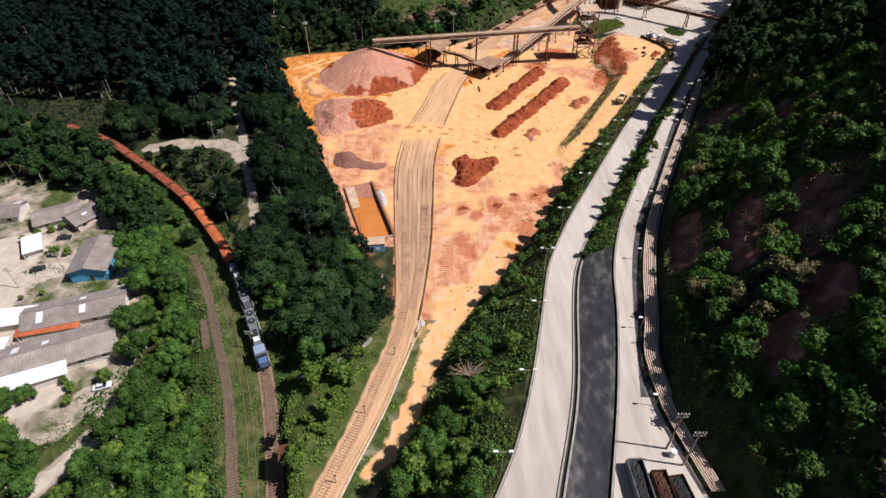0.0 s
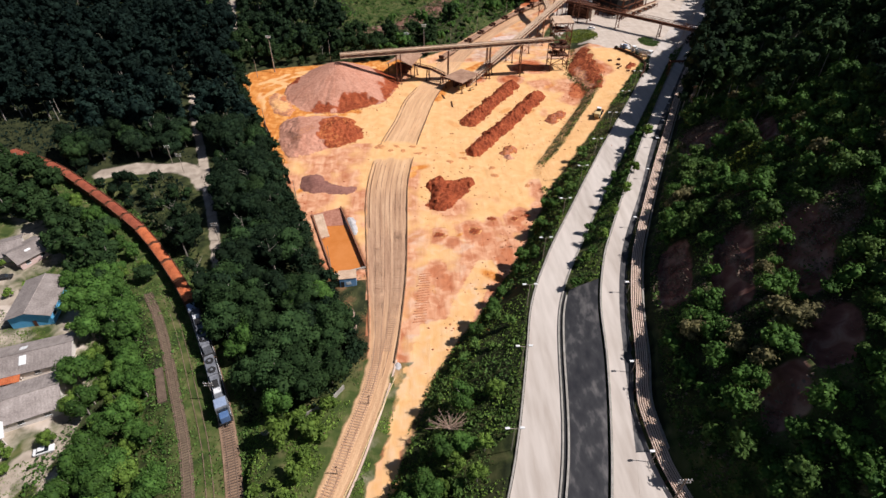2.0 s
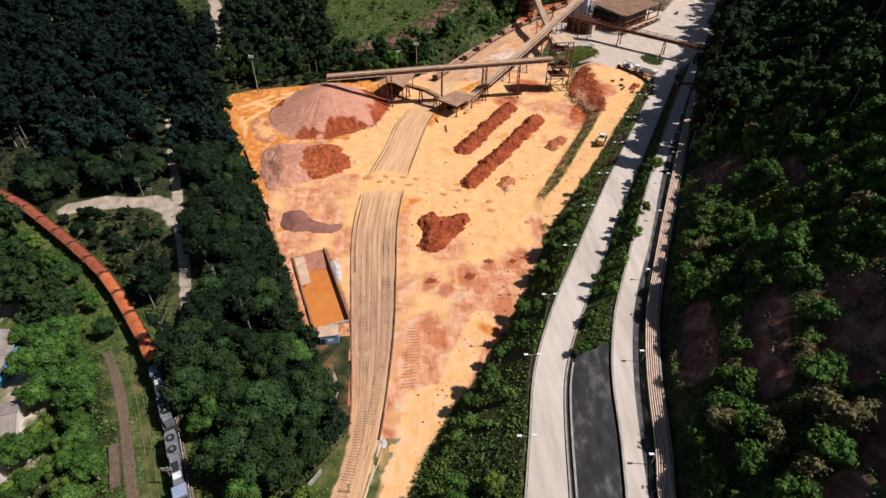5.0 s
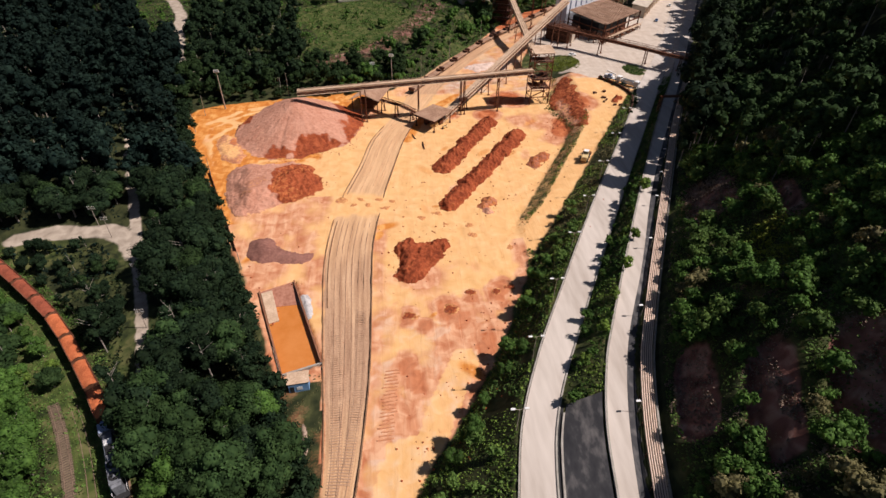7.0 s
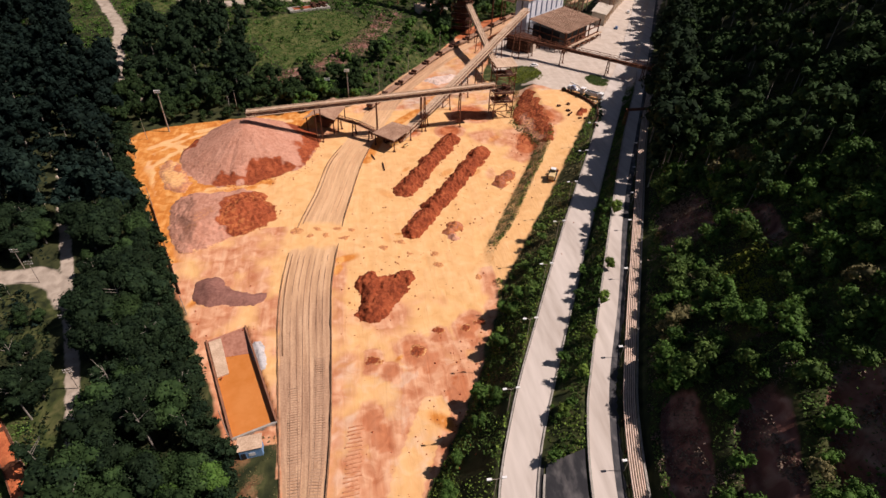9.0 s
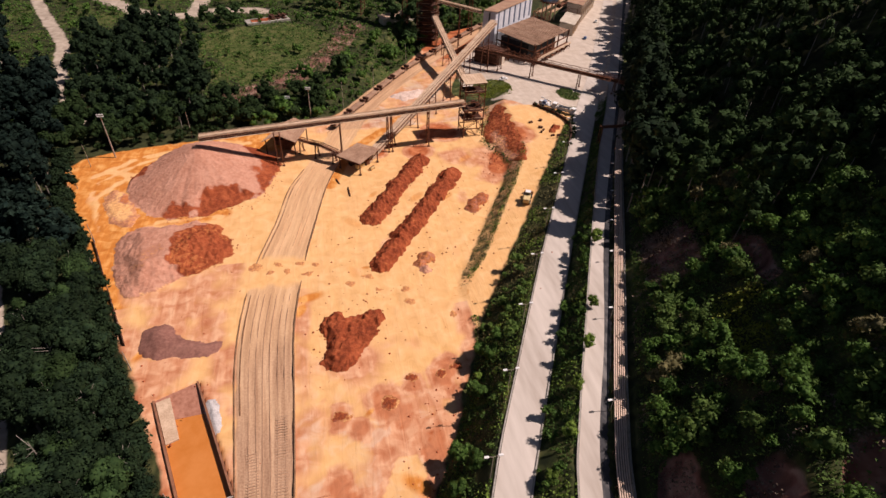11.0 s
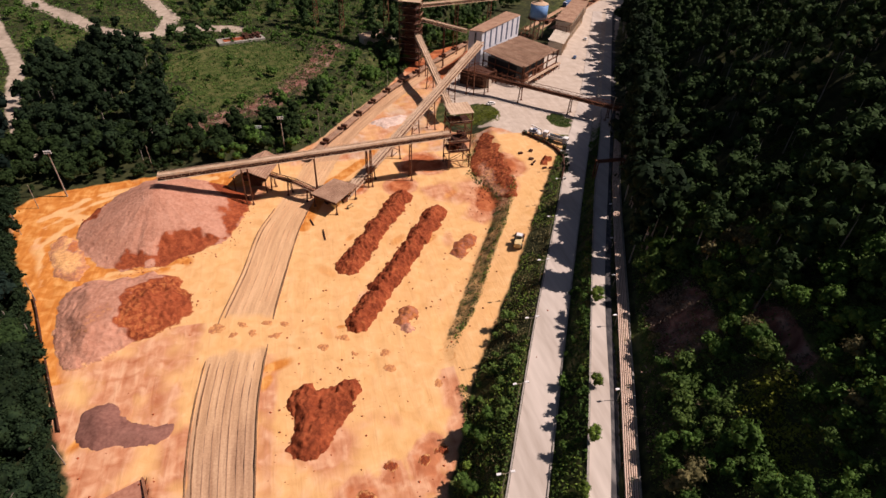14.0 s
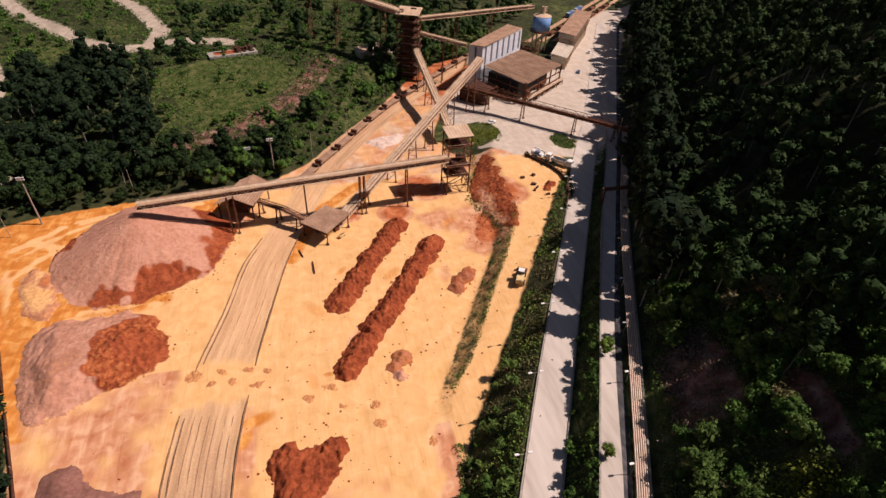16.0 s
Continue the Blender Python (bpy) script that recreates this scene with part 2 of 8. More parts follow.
KNOTS = [
    (lambda y: 0 * y - 1500, level((0, 10), (200, 20), (400, 60), (1500, 90))),
    (lambda y: np.minimum(-330, x_rail_main(y) - 60), level((0, -9), (150, -8), (250, -2), (350, 8), (500, 24), (1500, 60))),
    (lambda y: np.minimum(-170, x_rail_main(y) - 24), level((0, -8), (200, -7), (260, -3), (330, 2), (450, 14), (1500, 50))),
    (lambda y: x_rail_main(y) - 13, level((0, -8), (140, -8), (200, -6))),
    (lambda y: x_rail_main(y) - 4, level((0, -5.4), (200, -5.4))),
    (lambda y: x_rail_train(y) + 3.4, level((0, -5.4), (200, -5.4))),
    (lambda y: x_yard_l(y) - 7, level((40, -2.5), (120, -1.5), (275, -1.0), (310, -0.5), (400, 10), (500, 18), (1500, 60))),
    (x_yard_l, level((40, -0.3), (275, 0.0), (305, 0.0), (340, 5), (400, 11.5), (500, 19), (1500, 60))),
    (lambda y: np.maximum(x_yard_l(y) + 1, x_siding(y) - bank_gap(y) - 9), level((275, 0.0), (300, 2.0), (350, 7.5), (400, 11.5), (500, 18), (1500, 60))),
    (lambda y: np.maximum(x_yard_l(y) + 2, x_siding(y) - bank_gap(y)), z_siding),
    (lambda y: np.minimum(np.maximum(x_yard_l(y) + 3, x_siding(y) + 8), x_toe(y) - 0.5), z_siding),
    (x_toe, level((217, 0.0), (236, 1.0), (250, 1.8), (265, 2.0), (300, 2.4), (340, 3.6), (400, 4.4))),
    (x_bank, level((175, 0.2), (184, 1), (191, 2), (213, 3.2), (233, 5), (250, 6.5), (273, 8), (300, 6.6), (340, 5.0), (400, 4.6))),
    (x_ramp, level((165, 0.2), (175, 0.8), (188, 2), (199, 3), (217, 4.5), (239, 6.2), (262, 8.1), (300, 6.7), (340, 5.1), (400, 4.6))),
    (lambda y: x_road_l(y) - 0.9, z_road),
    (lambda y: x_road_r(y) + 0.9, z_road),
    (lambda y: x_upper_l(y) - 0.6, z_upper),
    (lambda y: x_upper_r(y) + 0.3, z_upper),
    (lambda y: x_pipe(y) + 2.4, lambda y: z_upper(y) + 0.2),
    (lambda y: x_pipe(y) + 5, lambda y: z_upper(y) + hill_foot(y)),
    (lambda y: x_pipe(y) + 30, lambda y: z_upper(y) + hill_mid(y)),
    (lambda y: x_pipe(y) + 56, lambda y: z_upper(y) + hill_high(y)),
    (lambda y: x_pipe(y) + 140, lambda y: z_upper(y) + 98),
    (lambda y: x_pipe(y) + 2500, lambda y: z_upper(y) + 170),
]


def hash_noise(x, y, cell, seed=0):
    """Smooth value noise, -1 to 1, on arrays."""
    u, v = np.asarray(x, float) / cell, np.asarray(y, float) / cell
    i, j = np.floor(u).astype(np.int64), np.floor(v).astype(np.int64)
    fu, fv = u - i, v - j
    fu, fv = fu * fu * (3 - 2 * fu), fv * fv * (3 - 2 * fv)

    def r(a, b):
        h = (a * 374761393 + b * 668265263 + seed * 974711) & 0x7FFFFFFF
        h = ((h ^ (h >> 13)) * 1274126177) & 0x7FFFFFFF
        return ((h ^ (h >> 16)) & 0xFFFF) / 32767.5 - 1
    return (r(i, j) * (1 - fu) + r(i + 1, j) * fu) * (1 - fv) + (r(i, j + 1) * (1 - fu) + r(i + 1, j + 1) * fu) * fv


# bare faces on the hillside: centre, half widths, depth, share of dry brush
SCARS = [((58.2, 101), 3.4, 11, 2.0, 0.25), ((64.8, 92.5), 3.8, 11, 3.0, 0.0), ((74.6, 89), 4.4, 11.5, 3.6, 0.0), ((68.6, 69.5), 3.8, 7, 3.0, 0.0), ((59.5, 62.5), 3.2, 6, 2.4, 0.0), ((88.5, 159), 6.5, 13, 0.2, 0.9), ((95, 143), 2.8, 11, 2.4, 0.1), ((81.8, 94), 3.2, 7, 0.1, 0.95)]


def scar(x, y, cx, cy, rx, ry):
    """How far a point lies across a bare face, and how much it belongs to it."""
    u, v = (x - cx - 0.33 * (y - cy)) / rx, (y - cy) / ry
    return u, np.clip(1.6 * (1 - np.abs(u) ** 3 - np.abs(v) ** 3), 0, 1)


def bare(x, y, dry=False):
    m = np.zeros(np.shape(x))
    for (cx, cy), rx, ry, _, share in SCARS:
        m = np.maximum(m, scar(x, y, cx, cy, rx, ry)[1] * (share if dry else 1 - 0.55 * share))
    return m


def ground(x, y):
    x, y = np.asarray(x, float), np.asarray(y, float)
    last_x, last_z = None, None
    z = None
    for fx, fz in KNOTS:
        kx, kz = fx(y), fz(y)
        if z is None:
            z = kz + 0 * x
        else:
            kx = np.maximum(kx, last_x + 0.05)
            z = z + np.clip((x - last_x) / (kx - last_x), 0, 1) * (kz - last_z)
        last_x, last_z = kx, kz
    hill = np.clip((x - x_pipe(y) - 6) / 12, 0, 1)
    z = z + hill * (hash_noise(x, y, 26, 3) * 5.0 + hash_noise(x, y, 9, 4) * 1.6 + (hash_noise(x * 0.8 + y * 0.6, y * 0.8 - x * 0.6, 3.6, 8) * 0.75 + hash_noise(x, y, 1.7, 9) * 0.35) * np.clip((230 - y) / 40, 0, 1))
    for (cx, cy), rx, ry, depth, _ in SCARS:
        u, w = scar(x, y, cx, cy, rx, ry)
        z = z - depth * w * np.clip((1.1 - u) / 2, 0, 1)
    wild = np.clip((x_yard_l(y) - 4 - x) / 10, 0, 1) * (1 - np.clip(1 - np.abs((x - (x_rail_main(y) + x_rail_train(y)) / 2) / 16), 0, 1)) * np.clip((y - 190) / 60, 0, 1)
    z = z + wild * hash_noise(x, y, 30, 5) * 2.5
    z = z + hash_noise(x, y, 5, 6) * 0.10 + np.where(x < x_toe(y), 1, 0.3) * hash_noise(x, y, 2.1, 7) * 0.09
    return z


def g(x, y):
    return float(ground(np.array([x]), np.array([y]))[0])


# ---- mesh helpers ----
def link_mesh(name, verts, faces, mat, parent=None, smooth=False):
    me = bpy.data.meshes.new(name)
    if isinstance(faces, np.ndarray):
        n, k = faces.shape
        me.vertices.add(len(verts))
        me.vertices.foreach_set("co", np.asarray(verts, np.float32).ravel())
        me.loops.add(n * k)
        me.loops.foreach_set("vertex_index", faces.astype(np.int32).ravel())
        me.polygons.add(n)
        me.polygons.foreach_set("loop_start", np.arange(0, n * k, k, dtype=np.int32))
        me.update(calc_edges=True)
    else:
        me.from_pydata([tuple(v) for v in verts], [], faces)
        me.update()
    me.materials.append(mat)
    if smooth:
        me.polygons.foreach_set("use_smooth", np.ones(len(me.polygons), bool))
    ob = new(name, me)
    if parent is not None:
        ob.parent = parent
    return ob


def thing(name, at, label, category, group="", turn=0.0):
    ob = new(name)
    ob.matrix_world = pose(*at, 0, 0, turn)
    return tagged(ob, label, category, group)


class Geo:
    """Collects boxes, beams and tubes into one mesh. Coordinates are those of the thing."""

    def __init__(self):
        self.v, self.f = [], []

    def add(self, verts, faces):
        k = len(self.v)
        self.v += [tuple(a) for a in verts]
        self.f += [tuple(i + k for i in f) for f in faces]
        return self

    def box(self, c, s, turn=0.0, bevel=0.0):
        m = pose(*c, 0, 0, turn)
        x, y, z = s[0] / 2, s[1] / 2, s[2] / 2
        if not bevel:
            vs = [m @ Vector((a * x, b * y, d * z)) for d in (-1, 1) for a, b in ((-1, -1), (1, -1), (1, 1), (-1, 1))]
            return self.add(vs, [(3, 2, 1, 0), (4, 5, 6, 7), (0, 1, 5, 4), (1, 2, 6, 5), (2, 3, 7, 6), (3, 0, 4, 7)])
        bm = bmesh.new()
        bmesh.ops.create_cube(bm, size=1.0)
        for v in bm.verts:
            v.co = Vector((v.co.x * s[0], v.co.y * s[1], v.co.z * s[2]))
        bmesh.ops.bevel(bm, geom=bm.edges[:], offset=bevel, segments=2, affect="EDGES", profile=0.6)
        bm.verts.index_update()
        self.add([m @ v.co for v in bm.verts], [[v.index for v in f.verts] for f in bm.faces])
        bm.free()
        return self

    def beam(self, p, q, w, h=None):
        p, q = Vector(p), Vector(q)
        h = h or w
        d = (q - p).normalized()
        side = d.cross(Vector((0, 0, 1)))
        side = side.normalized() if side.length > 1e-4 else Vector((1, 0, 0))
        up = side.cross(d)
        vs = [e + side * a * w / 2 + up * b * h / 2 for e in (p, q) for a, b in ((-1, -1), (1, -1), (1, 1), (-1, 1))]
        return self.add(vs, [(3, 2, 1, 0), (4, 5, 6, 7), (0, 1, 5, 4), (1, 2, 6, 5), (2, 3, 7, 6), (3, 0, 4, 7)])

    def tube(self, p, q, r, r2=None, n=8, caps=True):
        p, q = Vector(p), Vector(q)
        r2 = r if r2 is None else r2
        d = (q - p).normalized()
        side = d.cross(Vector((0, 0, 1)))
        side = side.normalized() if side.length > 1e-4 else Vector((1, 0, 0))
        up = side.cross(d)
        vs = [e + (side * math.cos(a) + up * math.sin(a)) * rr for e, rr in ((p, r), (q, r2)) for a in [2 * math.pi * i / n for i in range(n)]]
        fs = [(i, (i + 1) % n, n + (i + 1) % n, n + i) for i in range(n)]
        if caps:
            fs += [tuple(range(n - 1, -1, -1)), tuple(range(n, 2 * n))]
        return self.add(vs, fs)

    def path(self, pts, r, n=7):
        """One bent tube through all points."""
        vs, fs = [], []
        pts = [Vector(p) for p in pts]
        for k, p in enumerate(pts):
            d = (pts[min(k + 1, len(pts) - 1)] - pts[max(k - 1, 0)]).normalized()
            side = d.cross(Vector((0, 0, 1))).normalized()
            up = side.cross(d)
            vs += [p + (side * math.cos(a) + up * math.sin(a)) * r for a in [2 * math.pi * i / n for i in range(n)]]
        for k in range(len(pts) - 1):
            fs += [(k * n + i, k * n + (i + 1) % n, (k + 1) * n + (i + 1) % n, (k + 1) * n + i) for i in range(n)]
        fs += [tuple(range(n - 1, -1, -1)), tuple(range(len(vs) - n, len(vs)))]
        return self.add(vs, fs)

    def prism(self, poly, z0, z1):
        n = len(poly)
        vs = [(x, y, z0) for x, y in poly] + [(x, y, z1) for x, y in poly]
        return self.add(vs, [tuple(range(n - 1, -1, -1)), tuple(range(n, 2 * n))] + [(i, (i + 1) % n, n + (i + 1) % n, n + i) for i in range(n)])

    def slab(self, a, b, c, d, thick):
        """A flat plate through four corners, thickened downwards."""
        vs = [Vector(p) for p in (a, b, c, d)]
        vs += [v - Vector((0, 0, thick)) for v in vs]
        return self.add(vs, [(0, 1, 2, 3), (7, 6, 5, 4), (0, 4, 5, 1), (1, 5, 6, 2), (2, 6, 7, 3), (3, 7, 4, 0)])

    def make(self, name, mat, parent=None, label="", smooth=False):
        ob = link_mesh(name, self.v, self.f, mat, parent, smooth)
        return tagged(ob, label) if label else ob


def strip(name, left, right, z, y0, y1, mat, thick=0.5, step=2.0, lift=0.0, label="", kind="structure", parent=None, category=""):
    """A slab that follows two curves."""
    ys = np.linspace(y0, y1, max(2, int((y1 - y0) / step)))
    xl, xr, zz = left(ys), right(ys), z(ys) + lift
    n = len(ys)
    vs = []
    for a in range(n):
        vs += [(xl[a], ys[a], zz[a]), (xr[a], ys[a], zz[a]), (xr[a], ys[a], zz[a] - thick), (xl[a], ys[a], zz[a] - thick)]
    fs = []
    for a in range(n - 1):
        i, j = 4 * a, 4 * a + 4
        fs += [(i, i + 1, j + 1, j), (i + 1, i + 2, j + 2, j + 1), (i + 2, i + 3, j + 3, j + 2), (i + 3, i, j, j + 3)]
    fs += [(0, 3, 2, 1), (4 * n - 4, 4 * n - 3, 4 * n - 2, 4 * n - 1)]
    ob = link_mesh(name, vs, fs, mat, parent)
    if parent is None:
        tagged(ob, label, category, kind=kind)
    return ob


def inside(x, y, poly):
    """Whether points lie in a polygon, and how far they are from its edge."""
    x, y = np.asarray(x, float), np.asarray(y, float)
    hit, d = np.zeros(x.shape, bool), np.full(x.shape, 1e9)
    for (x0, y0), (x1, y1) in zip(poly, poly[1:] + poly[:1]):
        cross = ((y0 > y) != (y1 > y)) & (x < (x1 - x0) * (y - y0) / ((y1 - y0) or 1e-9) + x0)
        hit ^= cross
        ll = (x1 - x0) ** 2 + (y1 - y0) ** 2 + 1e-9
        t = np.clip(((x - x0) * (x1 - x0) + (y - y0) * (y1 - y0)) / ll, 0, 1)
        d = np.minimum(d, np.hypot(x - x0 - t * (x1 - x0), y - y0 - t * (y1 - y0)))
    return hit, d


def rounded(poly, times=2):
    for _ in range(times):
        poly = [q for (x0, y0), (x1, y1) in zip(poly, poly[1:] + poly[:1]) for q in ((0.75 * x0 + 0.25 * x1, 0.75 * y0 + 0.25 * y1), (0.25 * x0 + 0.75 * x1, 0.25 * y0 + 0.75 * y1))]
    return poly


def near_line(x, y, pts):
    d = np.full(np.shape(x), 1e9)
    for (x0, y0), (x1, y1) in zip(pts, pts[1:]):
        ll = (x1 - x0) ** 2 + (y1 - y0) ** 2 + 1e-9
        t = np.clip(((x - x0) * (x1 - x0) + (y - y0) * (y1 - y0)) / ll, 0, 1)
        d = np.minimum(d, np.hypot(x - x0 - t * (x1 - x0), y - y0 - t * (y1 - y0)))
    return d


# ---- ground sheet ----
COMPASS = np.cos(np.arange(256) * math.pi / 128), np.sin(np.arange(256) * math.pi / 128)


def soft_noise(x, y, cell, seed=0):
    """Gradient noise, about -1 to 1."""
    u, v = x / (cell * 1.3), y / (cell * 1.3)
    i, j = np.floor(u).astype(np.int64), np.floor(v).astype(np.int64)
    fu, fv = u - i, v - j

    def slope(a, b, du, dv):
        h = (a * 374761393 + b * 668265263 + seed * 974711) & 0x7FFFFFFF
        h = ((h ^ (h >> 13)) * 1274126177) & 0x7FFFFFFF
        h = (h ^ (h >> 16)) & 255
        return COMPASS[0][h] * du + COMPASS[1][h] * dv
    su, sv = fu ** 3 * (fu * (6 * fu - 15) + 10), fv ** 3 * (fv * (6 * fv - 15) + 10)
    low = slope(i, j, fu, fv) * (1 - su) + slope(i + 1, j, fu - 1, fv) * su
    high = slope(i, j + 1, fu, fv - 1) * (1 - su) + slope(i + 1, j + 1, fu - 1, fv - 1) * su
    return 1.7 * (low * (1 - sv) + high * sv)


def cloud(x, y, cell, seed=0):
    """Softer noise without a visible lattice: three turned layers."""
    a, b = x * 0.81 + y * 0.59, y * 0.81 - x * 0.59
    c, d = x * 0.36 - y * 0.93, y * 0.36 + x * 0.93
    e, f = x * 0.97 - y * 0.24, y * 0.97 + x * 0.24
    return 0.62 * soft_noise(a, b, cell, seed) + 0.5 * soft_noise(c, d, cell * 0.83, seed + 71) + 0.3 * soft_noise(e, f, cell * 0.41, seed + 113)


def area(x, y, poly, soft):
    """1 inside a polygon, 0 outside, with a ragged edge."""
    h, d = inside(x, y, poly)
    return np.clip(0.5 + (np.where(h, d, -d) + cloud(x, y, soft * 1.6, 3) * soft) / soft, 0, 1)


YARD = [(-20.5, 40), (-17, 40), (-9.5, 57), (-3, 73), (3, 92), (15, 110), (25, 125), (34, 142), (41, 158), (50, 175), (59, 188), (78, 217), (92, 239), (107, 262), (113, 268), (117, 281), (104, 290), (96, 290), (84, 294), (76, 300), (72, 315), (80, 340), (96, 366), (116, 394), (122, 404), (112, 414), (92, 404), (74, 384), (52, 349), (38, 330), (18, 302), (4, 290), (-40, 285), (-62, 282), (-80, 276), (-84, 268), (-52.6, 195), (-36, 154), (-24.5, 125), (-13.9, 98), (-7, 95), (-5.2, 87), (-8.3, 73), (-11.3, 62), (-16, 52)]
PLANT_PAD = [(88, 296), (98, 286), (112, 284), (121, 278), (118, 268), (122, 262), (150, 305), (196, 385), (270, 500), (240, 500), (205, 455), (160, 400), (130, 420), (96, 372), (84, 350), (78, 322)]
VILLAGE = [(-175, 40), (-122, 62), (-88, 66), (-80, 82), (-80, 100), (-88, 120), (-96, 132), (-112, 150), (-128, 168), (-175, 176)]
DIRT_ROADS = [
    [(-160, 520), (-121, 464), (-87, 424), (-67, 413), (-55, 417), (-52, 438), (-67, 470), (-81, 490), (-96, 515)],
    [(-55, 417), (-46, 421), (-30, 423), (-16, 420)],
    [(-58, 131), (-61, 140), (-66.6, 157), (-74.3, 178), (-81.5, 199), (-86.2, 211), (-94.3, 232), (-101.3, 255)],
    [(-76, 181), (-80.5, 188), (-87, 193.2), (-97, 193.6), (-107, 195), (-117, 192.5)],
    [(-86, 303), (-99, 331), (-107, 352), (-113, 384), (-135, 430), (-165, 500)],
    [(-87, 55), (-82.7, 61.9), (-79.6, 69), (-77.8, 76.4), (-76.6, 82)],
]
RED_SPOTS = [((12, 108), 8), ((24, 130), 6), ((32, 148), 6), ((20, 120), 16), ((8, 96), 9), ((26, 142), 10), ((-34, 165), 9), ((18, 133), 9), ((5, 120), 8), ((74, 252), 14), ((70, 240), 8), ((60, 255), 9), ((-25, 272), 10), ((-8, 268), 9), ((-45, 210), 12), ((12, 160), 9), ((-28, 140), 12), ((-18, 165), 9), ((88, 378), 16), ((102, 392), 16), ((74, 360), 9)]

DEEP_RED = [((104, 380), 16), ((96, 400), 18), ((110, 412), 12), ((86, 368), 13), ((72, 384), 12), ((58, 278), 6), ((52, 274), 4), ((46, 262), 5), ((30, 264), 3.5), ((84, 372), 10), ((97, 388), 14), ((112, 402), 12), ((72, 366), 6), ((76, 400), 9), ((60, 275), 6), ((78, 250), 7), ((84, 260), 7), ((74, 244), 5), ((95, 296), 4)]
STAINS = [((17.5, 146.5), 4.2), ((20.9, 143.6), 3.2), ((31.5, 151.8), 3.2), ((24.5, 151.1), 2.4), ((6.7, 145.0), 2.6), ((7.3, 124.2), 4.0), ((5.5, 128.9), 3.2), ((10.8, 141.5), 2.4), ((33.6, 154.6), 3.4), ((26.5, 134.5), 3.4), ((23.5, 131.9), 3.0)]


x_bal_l = curve((30, -33), (50, -26.1), (73, -18.6), (100, -12.6), (136, -15), (169, -17), (195, -15), (224, -8), (243, -4), (254, 0.5), (275, 9), (300, 18), (349, 52), (375, 75), (450, 145))
x_bal_r = curve((30, -27), (50, -20.3), (73, -12.1), (100, -5.8), (136, -3.4), (169, -3.3), (195, -0.8), (221, 4.1), (243, 9), (252, 11.9), (275, 21), (300, 32), (349, 66), (375, 89), (450, 159))


def axis(parts):
    out = []
    for a, b, s in parts:
        out += list(np.arange(a, b, s))
    return np.array(out + [parts[-1][1]])


gx = axis([(-4000, -1000, 500), (-1000, -420, 70), (-420, -180, 8), (-180, -90, 1.7), (-90, 125, 0.8), (125, 260, 2.5), (260, 400, 10), (400, 1000, 100), (1000, 4000, 600)])
gy = axis([(-3000, -300, 450), (-300, -40, 40), (-40, 40, 5), (40, 300, 0.8), (300, 470, 1.8), (470, 640, 6), (640, 1200, 50), (1200, 4500, 550)])
GX, GY = np.meshgrid(gx, gy)
px, py = GX.ravel(), GY.ravel()
pz = ground(px, py)
under = ((px > x_road_l(py) - 0.6) & (px < x_road_r(py) + 0.6)) | ((px > x_upper_l(py) - 0.4) & (px < x_upper_r(py) + 1.6)) | ((px > x_upper_r(py) - 0.4) & (px < x_pipe(py) + 1.2) & (py < 64) & (py > 30)) | ((px > x_road_r(py)) & (px < x_upper_l(py)) & (py < 106.5) & (py > 20))
pz = pz - np.where(under & (py > 20) & (py < 470), 0.35, 0)
POOL = [(-24.3, 128.3), (-15.2, 131.3), (-25.2, 161.2), (-34.2, 157.4)]
in_pool, d_pool = inside(px, py, POOL)
pz = pz - np.where(in_pool, 2.2, 0)
yard_in, yard_d = inside(px, py, YARD)
edge = np.where(yard_in, yard_d, -yard_d) + cloud(px, py, 4, 11) * 0.9 + cloud(px, py, 12, 12) * 0.8
soil = np.clip(0.5 + edge / 2.0, 0, 1)
soil = np.where((px > x_toe(py) + 0.2) & (px < x_bank(py) + 0.4) & (py > 186) & (py < 238), 0.48 + 0.3 * cloud(px, py, 2.5, 77), soil)
soil = np.where((px < x_bal_l(py) - 0.5) & (px > x_yard_l(py) - 3) & (py > 94) & (py < 126), 0.30 + 0.3 * cloud(px, py, 5, 19), soil)
near_red = np.clip((176 - py) / 40, 0, 1)
red = near_red * np.clip(0.64 + 0.3 * cloud(px, py, 15, 30) + 0.2 * cloud(px, py, 5, 31), 0, 0.95) * (px > -45) + np.clip((x_yard_l(py) + 12 - px) / 14, 0, 0.4)
red = np.maximum(red, np.clip(1.15 - (px - x_bal_r(py)) / 5, 0, 0.62) * (px > x_bal_r(py)) * (py < 190) * (py > 96))
for (cx, cy), r in RED_SPOTS:
    red = np.maximum(red, np.clip(1.25 - np.hypot(px - cx, py - cy) / r, 0, 0.9))
for (cx, cy), r in DEEP_RED:
    red = np.maximum(red, np.clip(2.6 - 1.6 * np.hypot(px - cx, py - cy) / r, 0, 1.6))
for (cx, cy), r in STAINS:
    red = np.maximum(red, np.clip(2.1 - 1.3 * (np.hypot(px - cx, (py - cy) * 0.8) + 1.2 * cloud(px, py, 2.5, 33)) / r, 0, 1.25))
red = np.maximum(red, np.clip(1.25 - (x_toe(py) - px + 1.5 * cloud(px, py, 5, 34)) / 4.5, 0, 1.05) * (py < 176) * (py > 92) * (px < x_toe(py) + 1))
red = np.maximum(red, np.clip((x_bal_l(py) - px) / 5, 0, 1) * np.clip(0.6 + 0.45 * cloud(px, py, 9, 35), 0, 0.9) * (py < 204) * (py > 118))
red = np.maximum(red, np.clip((py - 282) / 8, 0, 0.55))
red = red + (cloud(px, py, 9, 13) * 0.3 + cloud(px, py, 4, 14) * 0.2) * (red < 1.2)
